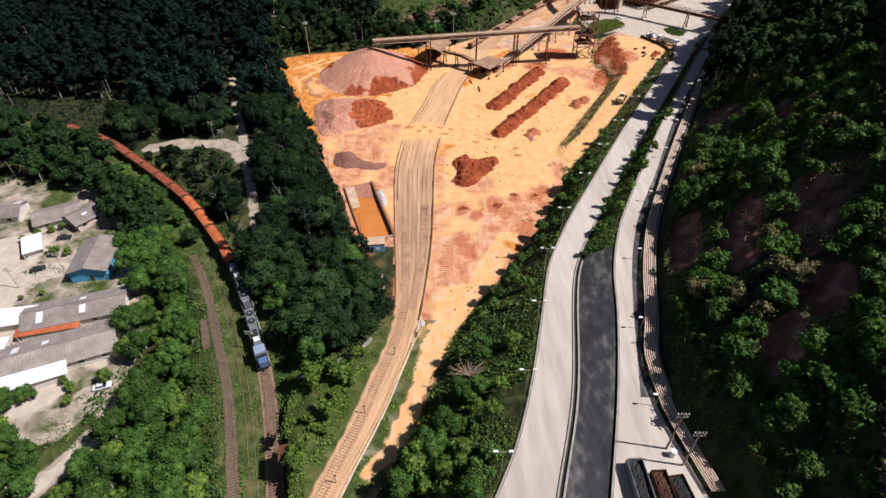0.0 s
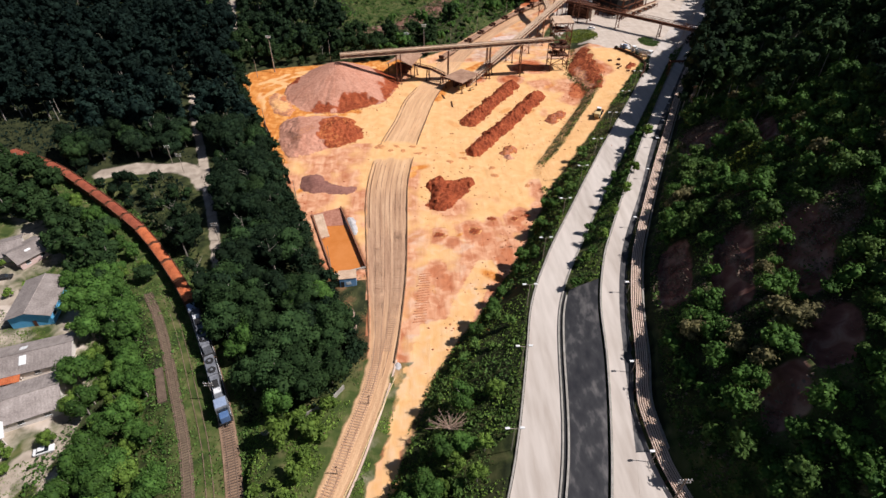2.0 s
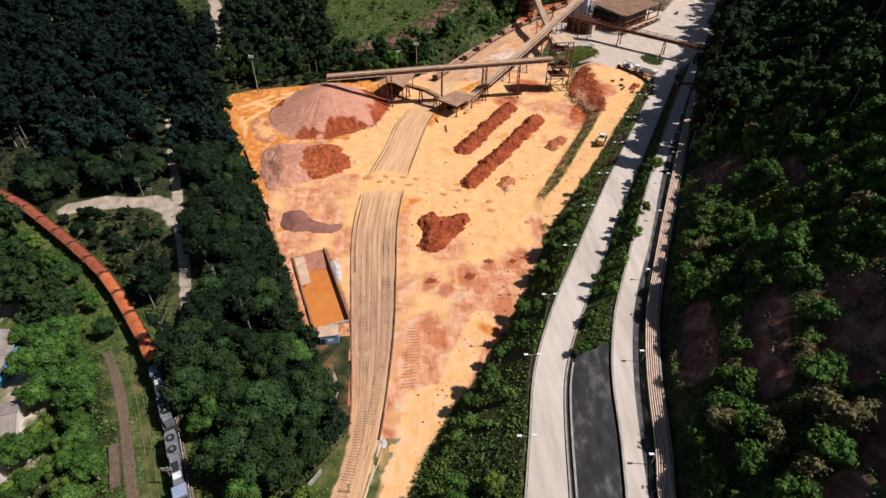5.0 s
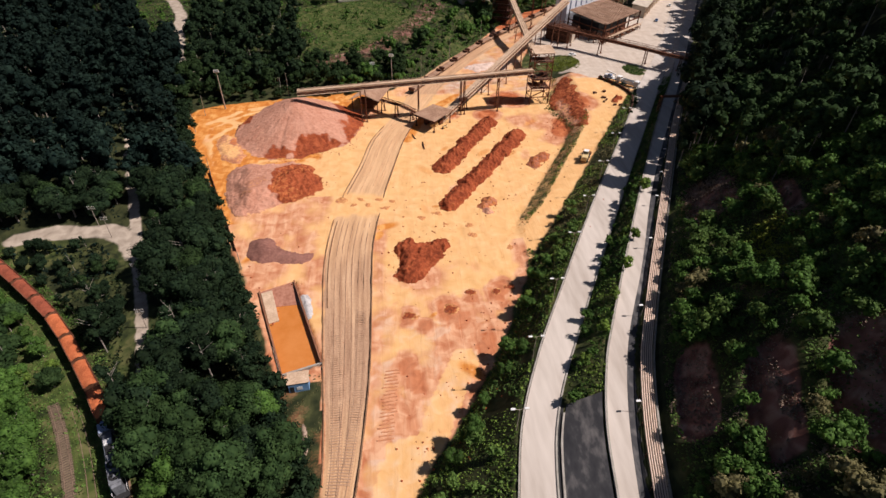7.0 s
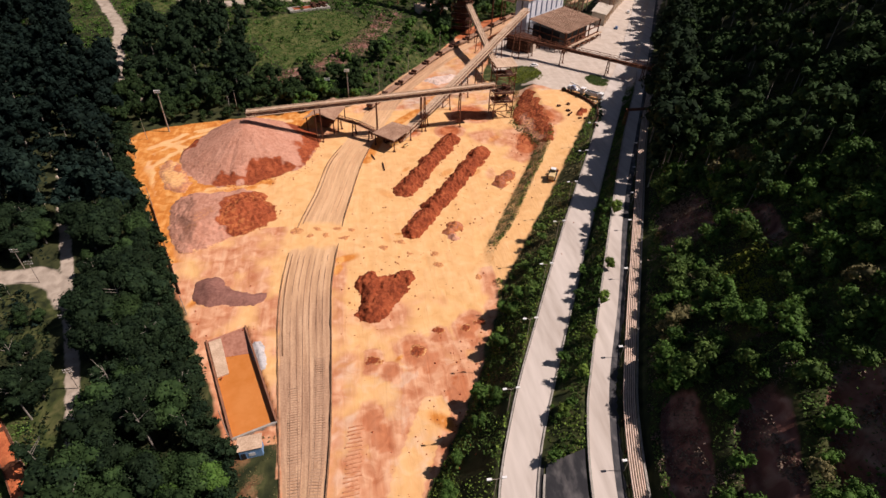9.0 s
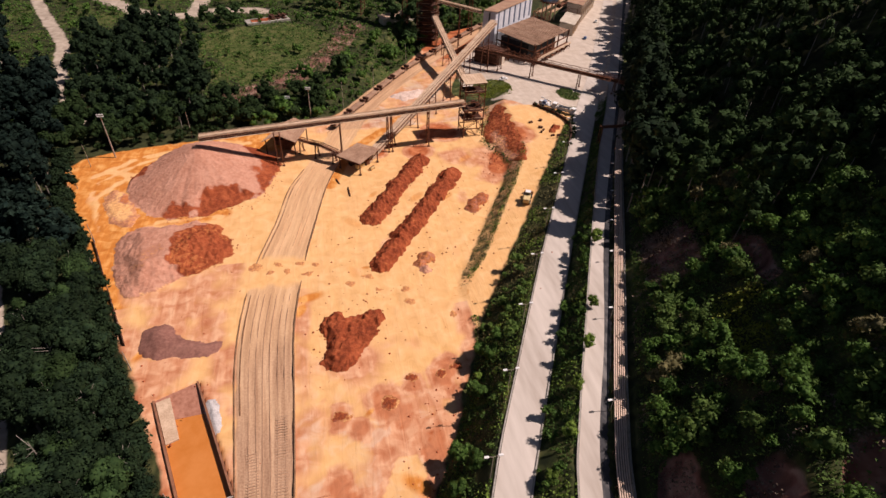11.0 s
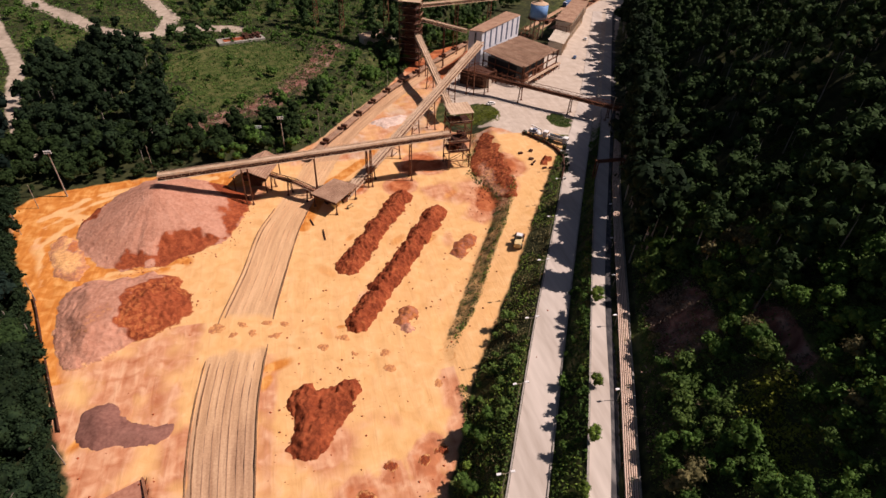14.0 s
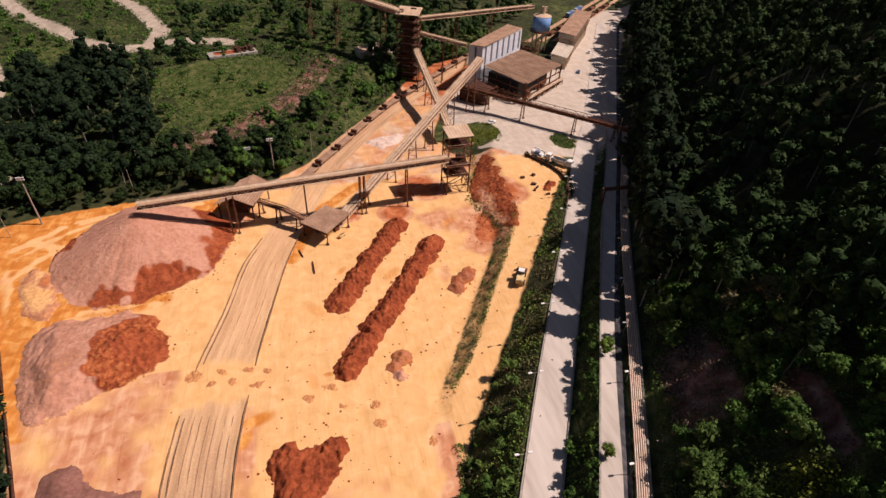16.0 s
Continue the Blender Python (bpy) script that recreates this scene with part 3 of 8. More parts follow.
red = np.where(near_line(px, py, [(2, 92), (8, 104), (14, 118), (20, 130)]) < 3.5, red * 0.35, red)
orange = np.clip(1.15 - np.abs(px - x_yard_l(py) - 6) / 11, 0, 1) * np.clip((py - 180) / 40, 0, 1) + np.clip(1 - np.abs(py - 277) / 9, 0, 1) * (px < -5)
orange = np.maximum(orange, np.clip(1.2 - near_line(px, py, [(-50, 232), (-38, 231), (-27, 232)]) / 5, 0, 0.85))
orange = np.maximum(orange, np.clip(1.6 - near_line(px, py, [(10.3, 243), (15, 256), (20.5, 268.8), (37, 284.3), (46, 296)]) / 2.0, 0, 1.0))
orange = np.maximum(orange, 0.95 * area(px, py, [(-86, 272), (-84, 264), (-57, 200), (-50, 200), (-50, 228), (-44, 231), (-52, 240), (-57, 256), (-50, 273), (-30, 282), (-4, 277), (2, 284), (-4, 292), (-62, 288)], 4))
for pts, w in (([(-62, 224), (-66, 236), (-68, 248), (-62, 258), (-50, 268), (-40, 272)], 1.4), ([(-60, 214), (-64, 230), (-70, 244), (-70, 258), (-58, 270), (-44, 276), (-20, 280)], 1.2), ([(-56, 226), (-46, 230), (-34, 230), (-26, 230)], 1.1), ([(-72, 262), (-60, 274), (-40, 280)], 1.6), ([(-54, 246), (-56, 256), (-60, 262), (-68, 266)], 1.8)):
    orange = orange * (1 - 0.85 * np.clip(1.3 - np.abs(near_line(px, py, pts) + cloud(px, py, 3, 29)) / w, 0, 1) * (cloud(px, py, 9, 28) > -0.25))
orange = np.clip(orange * (1 + 0.5 * cloud(px, py, 6, 15)), 0, 1)
WHEEL_PATHS = [
    [(2, 96), (6, 112), (8, 130), (0, 146), (0, 175), (4, 200)],
    [(6, 92), (11, 108), (20, 128), (28, 150), (34, 170), (50, 188)],
    [(34, 186), (44, 182), (56, 190), (72, 212), (90, 240), (100, 258)],
    [(38, 180), (50, 180), (60, 192), (76, 216), (94, 244)],
    [(40, 176), (24, 182), (8, 190), (-8, 196), (-22, 192)],
    [(44, 180), (26, 186), (10, 198), (12, 214), (16, 230)],
    [(-26, 192), (-34, 190), (-46, 196), (-58, 214), (-66, 240), (-70, 262), (-58, 274), (-40, 272)],
    [(-22, 188), (-36, 186), (-49, 194), (-62, 216), (-70, 244)],
    [(26, 205), (34, 214), (44, 226), (52, 238), (60, 252)],
    [(40, 200), (48, 208), (50, 218), (42, 224)],
    [(30, 160), (22, 152), (12, 152), (2, 156)],
    [(-30, 228), (-22, 229), (-12, 236), (-8, 246)],
    [(34, 232), (40, 246), (40, 258)],
    [(14, 100), (20, 116), (30, 136), (38, 156)],
]
for k, pts in enumerate(WHEEL_PATHS):
    d = near_line(px, py, pts) + 1.5 * cloud(px, py, 11, 95 + k)
    band = np.maximum(np.clip(1 - np.abs(d - 1.2) / 0.9, 0, 1), np.clip(1 - np.abs(d + 1.2) / 0.9, 0, 1)) * np.clip(0.35 + 0.8 * cloud(px, py, 8, 96 + k), 0, 1)
    if k % 2:
        orange = np.maximum(orange, 0.56 * band)
    else:
        red = np.maximum(red, 0.46 * band)
orange = np.maximum(orange, np.clip(1.25 - (px - x_yard_l(py) + 1.5 * cloud(px, py, 6, 36)) / 5.5, 0, 0.95) * (py > 190) * (py < 276) * (px > x_yard_l(py) - 1))
blot = random.Random(21)
for k in range(45):
    cx, cy, r, st = blot.uniform(-45, 75), blot.uniform(120, 255), blot.uniform(0.7, 2.6), blot.uniform(0.4, 1.0)
    ca = blot.uniform(0, 3.14)
    near = (np.abs(px - cx) < 8) & (np.abs(py - cy) < 8)
    u = (px[near] - cx) * math.cos(ca) + (py[near] - cy) * math.sin(ca)
    v = (py[near] - cy) * math.cos(ca) - (px[near] - cx) * math.sin(ca)
    f = np.clip(1.5 - np.hypot(u * 0.45, v) / r, 0, 1) * st
    if k % 3:
        orange[near] = np.maximum(orange[near], f * 0.8)
    else:
        red[near] = np.maximum(red[near], f * 0.75)
pad_in, pad_d = inside(px, py, PLANT_PAD)
pad = np.clip(0.5 + np.where(pad_in, pad_d, -pad_d) / 2.5 + cloud(px, py, 5, 16) * 0.5, 0, 1)
vil_in, vil_d = inside(px, py, VILLAGE)
VILLAGE_LANE = [(-151.1, 136.9), (-140.2, 140.6), (-136.5, 144.0), (-128.3, 137.2), (-126.7, 126.5), (-116.5, 128.1), (-113.1, 123.5), (-121.6, 117.5), (-123.4, 110.5), (-121.1, 103.4), (-128.0, 100.9)]
HOUSE_YARDS = [(-129.5, 103.3), (-120.4, 107.1), (-96.9, 114.2), (-90.4, 112.8), (-87.3, 103.5), (-85.5, 87.4), (-91.1, 83.1), (-93.9, 74.3), (-98.5, 69.9), (-105.7, 66.5)]
DRY_PLOT = [(-90.9, 66.1), (-93.4, 73.5), (-88.4, 81.1), (-81.8, 81.2), (-81.1, 74.4), (-86.4, 73.0), (-87.5, 66.1)]
pad = np.maximum(pad, 0.9 * area(px, py, VILLAGE_LANE, 1.5))
pad = np.maximum(pad, area(px, py, HOUSE_YARDS, 2.0) * np.clip(0.62 + 0.5 * cloud(px, py, 7, 17), 0, 0.9))
pad = np.maximum(pad, np.clip(1.7 - near_line(px, py, DIRT_ROADS[5]) / 1.3 + 0.3 * cloud(px, py, 3, 58), 0, 1))
dirt = np.zeros_like(px)
for k, line in enumerate(DIRT_ROADS):
    dirt = np.maximum(dirt, np.clip(2.2 - near_line(px, py, line) / (1.9 if k == 3 else 1.6 if k == 5 else 2.8 if k < 2 else 0.95 if k == 2 else 1.8) + cloud(px, py, 4, 18 + k) * 0.35, 0, 1))
dirt = np.maximum(dirt, 0.85 * area(px, py, DRY_PLOT, 2.0))
dirt = np.maximum(dirt, 0.8 * vil_in * np.clip(0.62 + 0.7 * cloud(px, py, 9, 37), 0, 1))
NEAR_LANE = [(0.3, 108.4), (-2.5, 94.4), (-4.8, 88.1), (-7.8, 73.8), (-10.4, 66.1), (-12.9, 60.3), (-17.3, 53.8), (-14.5, 53.2), (-7.8, 60.8), (-5.3, 65.2), (-4.4, 74.4), (0.6, 85.5), (8.3, 101.1), (14.0, 110.6)]
lane = area(px, py, NEAR_LANE, 1.2)
soil = np.maximum(soil, lane)
red = np.where(lane > 0.4, red * 0.25 + 0.25 * (px < -8), red)
pale = np.where(lane > 0.4, 0.36, 0) + np.clip((178 - py) / 40, 0, 1) * (px > x_bal_r(py)) * np.clip(0.32 + 0.3 * cloud(px, py, 12, 47) + 0.15 * cloud(px, py, 3.5, 48), 0, 0.46) * (red < 0.75)
pale = np.minimum(pale, 0.34)
pad = np.maximum(pad, np.where((py > 284) & (yard_in > 0) & (px > x_siding(py) - 6), 0.36 + 0.28 * cloud(px, py, 9, 57), 0) * (red < 1.25))
pad = np.maximum(pad, np.where((py < 180) & (px > x_bal_r(py)) & (px < x_toe(py)), pale, 0))
soil = np.where((py < 96) & (px > x_bal_r(py) + 0.5) & (lane < 0.3), np.minimum(soil, 0.40 + 0.38 * cloud(px, py, 4, 38)), soil)
rock = 1.15 * bare(px, py)
rock = np.maximum(rock, np.clip(1.2 - near_line(px, py, [(-32, 320), (-22, 322), (-9, 329), (9, 345), (26, 377), (32, 392)]) / 7.5, 0, 0.6))
rock = np.clip(rock + cloud(px, py, 5, 25) * 0.4 * (rock > 0), 0, 1)
lawn = np.maximum(np.clip(cloud(px, py, 22, 26) * 0.5 + 0.35, 0, 1), vil_in * 0.85)
lawn = np.where((py > 192) & (py < 335) & (px < -62), 0, lawn)
lawn = np.where((py > 283) & (py < 328) & (px < x_siding(py) - 8), 0, lawn)
FIELD = [(-46, 376), (-30, 396), (6, 398), (30, 372), (22, 350), (-6, 334), (-24, 330)]
fld_in, fld_d = inside(px, py, FIELD)
lawn = np.maximum(lawn, np.where(fld_in, 0.95, 0))
lawn = np.maximum(lawn, np.clip(1.3 - np.abs(px - (x_rail_main(py) + x_rail_train(py)) / 2) / 10, 0, 0.9) * (py < 225))
lawn = np.maximum(lawn, np.where((py < 98) & (px > x_rail_train(py) + 3) & (px < x_bal_r(py) + 6), 0.8 + 0.4 * cloud(px, py, 4, 27), 0))
lawn = np.maximum(lawn, np.clip(1.4 - np.hypot((px - 91), (py - 311)) / 13, 0, 1) * (1 - pad_in * 0.2))
pad = np.where(np.hypot((px - 90) / 9, (py - 311) / 12) < 1, 0, pad)
pad = np.where(np.hypot((px - 122.5) / 5.2, (py - 294.5) / 7.5) < 1, 0, pad)
soil = np.where(np.hypot((px - 89) / 9, (py - 311) / 12) < 1, 0, soil)
across = (px - x_bal_l(py)) / (x_bal_r(py) - x_bal_l(py))
in_bed = np.minimum(px - x_bal_l(py), x_bal_r(py) - px)
bed = np.clip(0.5 + (in_bed + 0.5 * cloud(px, py, 3, 91)) / 1.4, 0, 1) * (py > 30) * (py < 450)
bed = bed * (1 - np.clip((8.5 - np.abs(py - 198.5) + 2.5 * cloud(px, py, 5, 92)) / 5, 0, 1))
sandy = np.clip((py - 150) / 50 + 0.25 * cloud(px, py, 14, 93), 0, 0.85) * (py < 286) + np.clip((122 - py) / 30, 0, 0.6) + 0.35 * (py >= 286)
nx_, ny_ = len(gx), len(gy)
idx = np.arange(nx_ * ny_).reshape(ny_, nx_)
quads = np.stack([idx[:-1, :-1], idx[:-1, 1:], idx[1:, 1:], idx[1:, :-1]], -1).reshape(-1, 4)


def ground_material():
    m = bpy.data.materials.new("ground_cover")
    m.use_nodes = True
    n, l = m.node_tree.nodes, m.node_tree.links
    bs = n["Principled BSDF"]
    bs.inputs["Roughness"].default_value, bs.inputs["Specular IOR Level"].default_value = 0.92, 0.2
    tc = n.new("ShaderNodeTexCoord")

    def tex(scale, detail=6, stretch=None, distort=0.0):
        t = n.new("ShaderNodeTexNoise")
        t.inputs["Scale"].default_value, t.inputs["Detail"].default_value, t.inputs["Distortion"].default_value = scale, detail, distort
        if stretch:
            mp = n.new("ShaderNodeMapping")
            mp.inputs["Scale"].default_value, mp.inputs["Rotation"].default_value = stretch[0], (0, 0, radians(stretch[1]))
            l.new(tc.outputs["Object"], mp.inputs[0])
            l.new(mp.outputs[0], t.inputs["Vector"])
        else:
            l.new(tc.outputs["Object"], t.inputs["Vector"])
        return t.outputs[0]

    def ramp(fac, *stops):
        r = n.new("ShaderNodeValToRGB")
        while len(r.color_ramp.elements) < len(stops):
            r.color_ramp.elements.new(0.5)
        for e, (p, c) in zip(r.color_ramp.elements, stops):
            e.position, e.color = p, (*c, 1)
        l.new(fac, r.inputs[0])
        return r.outputs[0]

    def mix(fac, a, b):
        x = n.new("ShaderNodeMix")
        x.data_type = "RGBA"
        l.new(fac, x.inputs[0])
        l.new(a, x.inputs[6])
        l.new(b, x.inputs[7])
        return x.outputs[2]

    def mask(out, breakup, amount):
        """A painted region with an uneven edge."""
        a = n.new("ShaderNodeMath")
        a.operation = "MULTIPLY_ADD"
        l.new(breakup, a.inputs[0])
        a.inputs[1].default_value = amount
        l.new(out, a.inputs[2])
        r = n.new("ShaderNodeMapRange")
        r.inputs["From Min"].default_value, r.inputs["From Max"].default_value = 0.3 + amount * 0.5, 0.7 + amount * 0.5
        l.new(a.outputs[0], r.inputs[0])
        return r.outputs[0]

    big, mid, small = tex(0.05, 5), tex(0.3, 7, distort=0.6), tex(2.2, 6)
    tracks = tex(0.25, 5, ((2.2, 0.3, 1), -28), 0.8)
    half = n.new("ShaderNodeMix")
    half.inputs[0].default_value = 0.35
    l.new(mid, half.inputs[2])
    l.new(tracks, half.inputs[3])
    blend = half.outputs[0]
    floor = ramp(mid, (0.35, (0.016, 0.022, 0.008)), (0.6, (0.045, 0.05, 0.018)))
    grass = ramp(mid, (0.32, (0.03, 0.05, 0.012)), (0.48, (0.062, 0.085, 0.02)), (0.68, (0.135, 0.13, 0.05)))
    sand = ramp(mid, (0.24, (0.655, 0.36, 0.135)), (0.48, (0.735, 0.43, 0.178)), (0.76, (0.80, 0.50, 0.228)))
    sand_small = ramp(blend, (0.30, (0.645, 0.345, 0.14)), (0.5, (0.73, 0.42, 0.182)), (0.70, (0.80, 0.505, 0.25)))
    reddish = ramp(blend, (0.36, (0.44, 0.155, 0.07)), (0.5, (0.585, 0.275, 0.145)), (0.62, (0.70, 0.40, 0.235)))
    wet = ramp(blend, (0.34, (0.44, 0.135, 0.022)), (0.5, (0.58, 0.215, 0.042)), (0.64, (0.72, 0.36, 0.11)))
    deep = ramp(mid, (0.3, (0.26, 0.06, 0.022)), (0.5, (0.44, 0.125, 0.045)), (0.7, (0.58, 0.215, 0.09)))
    concrete = ramp(blend, (0.34, (0.445, 0.365, 0.29)), (0.5, (0.51, 0.43, 0.35)), (0.66, (0.575, 0.495, 0.415)))
    track = ramp(mid, (0.3, (0.29, 0.235, 0.18)), (0.7, (0.49, 0.41, 0.325)))
    stone = ramp(mid, (0.3, (0.11, 0.045, 0.036)), (0.5, (0.23, 0.10, 0.078)), (0.7, (0.38, 0.235, 0.185)))
    first, second, third = n.new("ShaderNodeAttribute"), n.new("ShaderNodeAttribute"), n.new("ShaderNodeAttribute")
    first.attribute_name, second.attribute_name, third.attribute_name = "soil_red_orange", "lawn_pad_rock", "dirt"
    s1, s2 = n.new("ShaderNodeSeparateColor"), n.new("ShaderNodeSeparateColor")
    l.new(first.outputs["Color"], s1.inputs[0])
    l.new(second.outputs["Color"], s2.inputs[0])
    c = mix(mask(s2.outputs[0], mid, 0.7), floor, grass)
    c = mix(mask(third.outputs["Fac"], mid, 0.5), c, track)
    c = mix(mask(s2.outputs[2], mid, 0.6), c, stone)
    y = mix(mask(big, mid, 0.4), sand, sand_small)
    y = mix(mask(s1.outputs[1], blend, 0.7), y, reddish)
    y = mix(mask(s1.outputs[2], mid, 0.6), y, wet)
    low = n.new("ShaderNodeMath")
    low.operation = "SUBTRACT"
    low.inputs[1].default_value = 0.7
    l.new(s1.outputs[1], low.inputs[0])
    y = mix(mask(low.outputs[0], mid, 0.6), y, deep)
    c = mix(mask(s1.outputs[0], small, 0.25), c, y)
    c = mix(mask(s2.outputs[1], mid, 0.4), c, concrete)
    fourth, s4, place, flow = n.new("ShaderNodeAttribute"), n.new("ShaderNodeSeparateColor"), n.new("ShaderNodeSeparateXYZ"), n.new("ShaderNodeCombineXYZ")
    fourth.attribute_name = "bed_across_sandy"
    l.new(fourth.outputs["Color"], s4.inputs[0])
    l.new(tc.outputs["Object"], place.inputs[0])
    for src, k, factor in ((s4.outputs[1], 0, 9.0), (place.outputs[1], 1, 0.035)):
        f = n.new("ShaderNodeMath")
        f.operation = "MULTIPLY"
        f.inputs[1].default_value = factor
        l.new(src, f.inputs[0])
        l.new(f.outputs[0], flow.inputs[k])
    streak = n.new("ShaderNodeTexNoise")
    streak.inputs["Scale"].default_value, streak.inputs["Detail"].default_value, streak.inputs["Roughness"].default_value = 1.0, 5, 0.6
    l.new(flow.outputs[0], streak.inputs["Vector"])
    grit = n.new("ShaderNodeMix")
    grit.inputs[0].default_value = 0.3
    l.new(streak.outputs[0], grit.inputs[2])
    l.new(small, grit.inputs[3])
    stones = ramp(grit.outputs[0], (0.36, (0.285, 0.162, 0.097)), (0.5, (0.43, 0.262, 0.16)), (0.62, (0.565, 0.368, 0.228)))
    dusted = ramp(grit.outputs[0], (0.36, (0.545, 0.32, 0.165)), (0.5, (0.65, 0.395, 0.205)), (0.62, (0.74, 0.475, 0.26)))
    c = mix(mask(s4.outputs[0], small, 0.3), c, mix(s4.outputs[2], stones, dusted))
    l.new(c, bs.inputs["Base Color"])
    bp = n.new("ShaderNodeBump")
    bp.inputs["Strength"].default_value, bp.inputs["Distance"].default_value = 0.45, 0.3
    hsum = n.new("ShaderNodeMath")
    hsum.operation = "ADD"
    l.new(mid, hsum.inputs[0])
    l.new(tracks, hsum.inputs[1])
    l.new(hsum.outputs[0], bp.inputs["Height"])
    l.new(bp.outputs[0], bs.inputs["Normal"])
    return m


terrain = link_mesh("ground", np.stack([px, py, pz], 1), quads, ground_material(), smooth=True)
for attr, chans in (("soil_red_orange", (soil, red, orange)), ("lawn_pad_rock", (lawn, pad, rock)), ("bed_across_sandy", (bed, across, sandy))):
    layer = terrain.data.attributes.new(attr, "FLOAT_COLOR", "POINT")
    layer.data.foreach_set("color", np.stack([*chans, np.ones_like(px)], 1).astype(np.float32).ravel())
layer = terrain.data.attributes.new("dirt", "FLOAT", "POINT")
layer.data.foreach_set("value", dirt.astype(np.float32))
tagged(terrain, "valley ground with sandy ore yard, grass and rocky hillside", "ground", kind="structure")

# ---- roads ----
strip("road", x_road_l, x_road_r, z_road, 20, 470, CONCRETE_ROAD, label="pale dusty concrete haul road beside the ore yard", category="road")
strip("road", x_upper_l, x_upper_r, z_upper, 20, 470, CONCRETE_ROAD, label="narrow pale concrete road at the foot of the hill", category="road")
strip("trim_gutter", lambda y: x_upper_r(y) + 0.02, lambda y: x_pipe(y) - 1.3, z_upper, 62, 460, ASPHALT, lift=-0.06, label="dark asphalt-coloured strip between the upper road and the pipes", category="gutter")
strip("pavement", lambda y: x_upper_r(y) + 0.02, lambda y: x_pipe(y) - 1.3, z_upper, 36, 61.9, CONCRETE_ROAD, lift=-0.02, label="pale concrete apron at the road's end", category="pavement")
ys = np.linspace(20, 106, 50)
vs, fs = [], []
for a, yy in enumerate(ys):
    x0, x1 = float(x_road_r(yy)) + 1.5, float(x_upper_l(yy)) - 1.0
    for b in range(9):
        u = b / 8
        vs.append((x0 + (x1 - x0) * u, yy, float(z_road(yy)) * (1 - u) + float(z_upper(yy)) * u + 0.12))
for a in range(49):
    for b in range(8):
        i = a * 9 + b
        fs.append((i, i + 1, i + 10, i + 9))
tagged(link_mesh("pavement", vs, fs, ASPHALT), "sloping dark asphalt apron between the two roads", "pavement", kind="structure")
for nm, side, fz, y0, y1, off, w, hgt in (("kerb", x_road_r, z_road, 20, 106, 0.05, 0.35, 0.25), ("kerb", x_road_r, z_road, 20, 104, 1.1, 0.4, 0.35), ("kerb", x_upper_l, z_upper, 20, 300, -0.5, 0.4, 0.35), ("kerb", x_road_l, z_road, 20, 260, -0.45, 0.35, 0.3), ("kerb", x_road_r, z_road, 106, 290, 0.05, 0.35, 0.25)):
    strip(nm, lambda y, s=side, o=off: s(y) + o, lambda y, s=side, o=off, ww=w: s(y) + o + ww, fz, y0, y1, KERB, thick=0.8, lift=hgt, label="weathered concrete kerb along the road", category="kerb")
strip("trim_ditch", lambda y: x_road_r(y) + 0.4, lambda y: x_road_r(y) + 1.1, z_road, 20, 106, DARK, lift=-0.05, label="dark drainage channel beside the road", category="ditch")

# ---- yard railway ----
dip = level((0, 0), (188, 0), (193.5, -0.55), (200, -0.6), (206, 0), (500, 0))
z_bal = lambda y: ground((x_bal_l(y) + x_bal_r(y)) / 2, y) + dip(y)


def rail_pair(mid, z, y0, y1, lift, parent, steel=None):
    for side in (-0.8, 0.8):
        strip("rail", lambda y: mid(y) + side - 0.07, lambda y: mid(y) + side + 0.07, z, y0, y1, steel or RAIL, lift=lift, thick=0.2, parent=parent)


def sleepers(mid, z, y0, y1, lift, parent, spacing=0.65, mat=None):
    geo = Geo()
    y = y0
    while y < y1:
        dx = float(mid(y + 0.5) - mid(y - 0.5))
        s = 1 / math.hypot(1, dx)
        x, zz = float(mid(y)), float(z(y)) + lift
        geo.box((x, y, zz), (2.6, 0.26, 0.16), math.degrees(math.atan2(-dx, 1)))
        y += spacing * s
    ob = geo.make("sleeper_course", mat or SLEEPER, parent)
    return tagged(ob, kind="stuff")


def track(mid, z, y0, y1, lift, label, mat=None):
    t = thing("railway_track", (0, 0, 0), label, "railway track", "yard and main line tracks")
    rail_pair(mid, z, y0, y1, lift + (0.16 if mat is None else 0.09), t, mat)
    if mat is None:
        sleepers(mid, z, y0, y1, lift, t)
    return t


for f, y0, y1 in ((0.28, 30, 191), (0.78, 92, 189), (0.52, 104, 193), (0.3, 207, 440), (0.7, 210, 300)):
    span = lambda y, ff=f: x_bal_l(y) + (x_bal_r(y) - x_bal_l(y)) * np.clip(0.35 + (ff - 0.35) * np.clip((y - 70) / 50, 0, 1), 0.1, 0.92)
    track(span, z_bal, y0, y1, 0.02, "rusty yard track on dusty brown ballast" if y0 < 200 else "yard track half buried in sand", RAIL_DUSTY if y0 < 200 else RAIL_SANDY)
for f, y0, y1 in ((0.28, 44, 140), (0.78, 100, 150)):
    span = lambda y, ff=f: x_bal_l(y) + (x_bal_r(y) - x_bal_l(y)) * np.clip(0.35 + (ff - 0.35) * np.clip((y - 70) / 50, 0, 1), 0.1, 0.92)
    row = thing("sleeper_run", (0, 0, 0), "dusty wooden sleepers of the yard track", "sleeper run")
    sleepers(span, z_bal, y0, y1, 0.01, row, mat=SLEEPER_DUSTY)
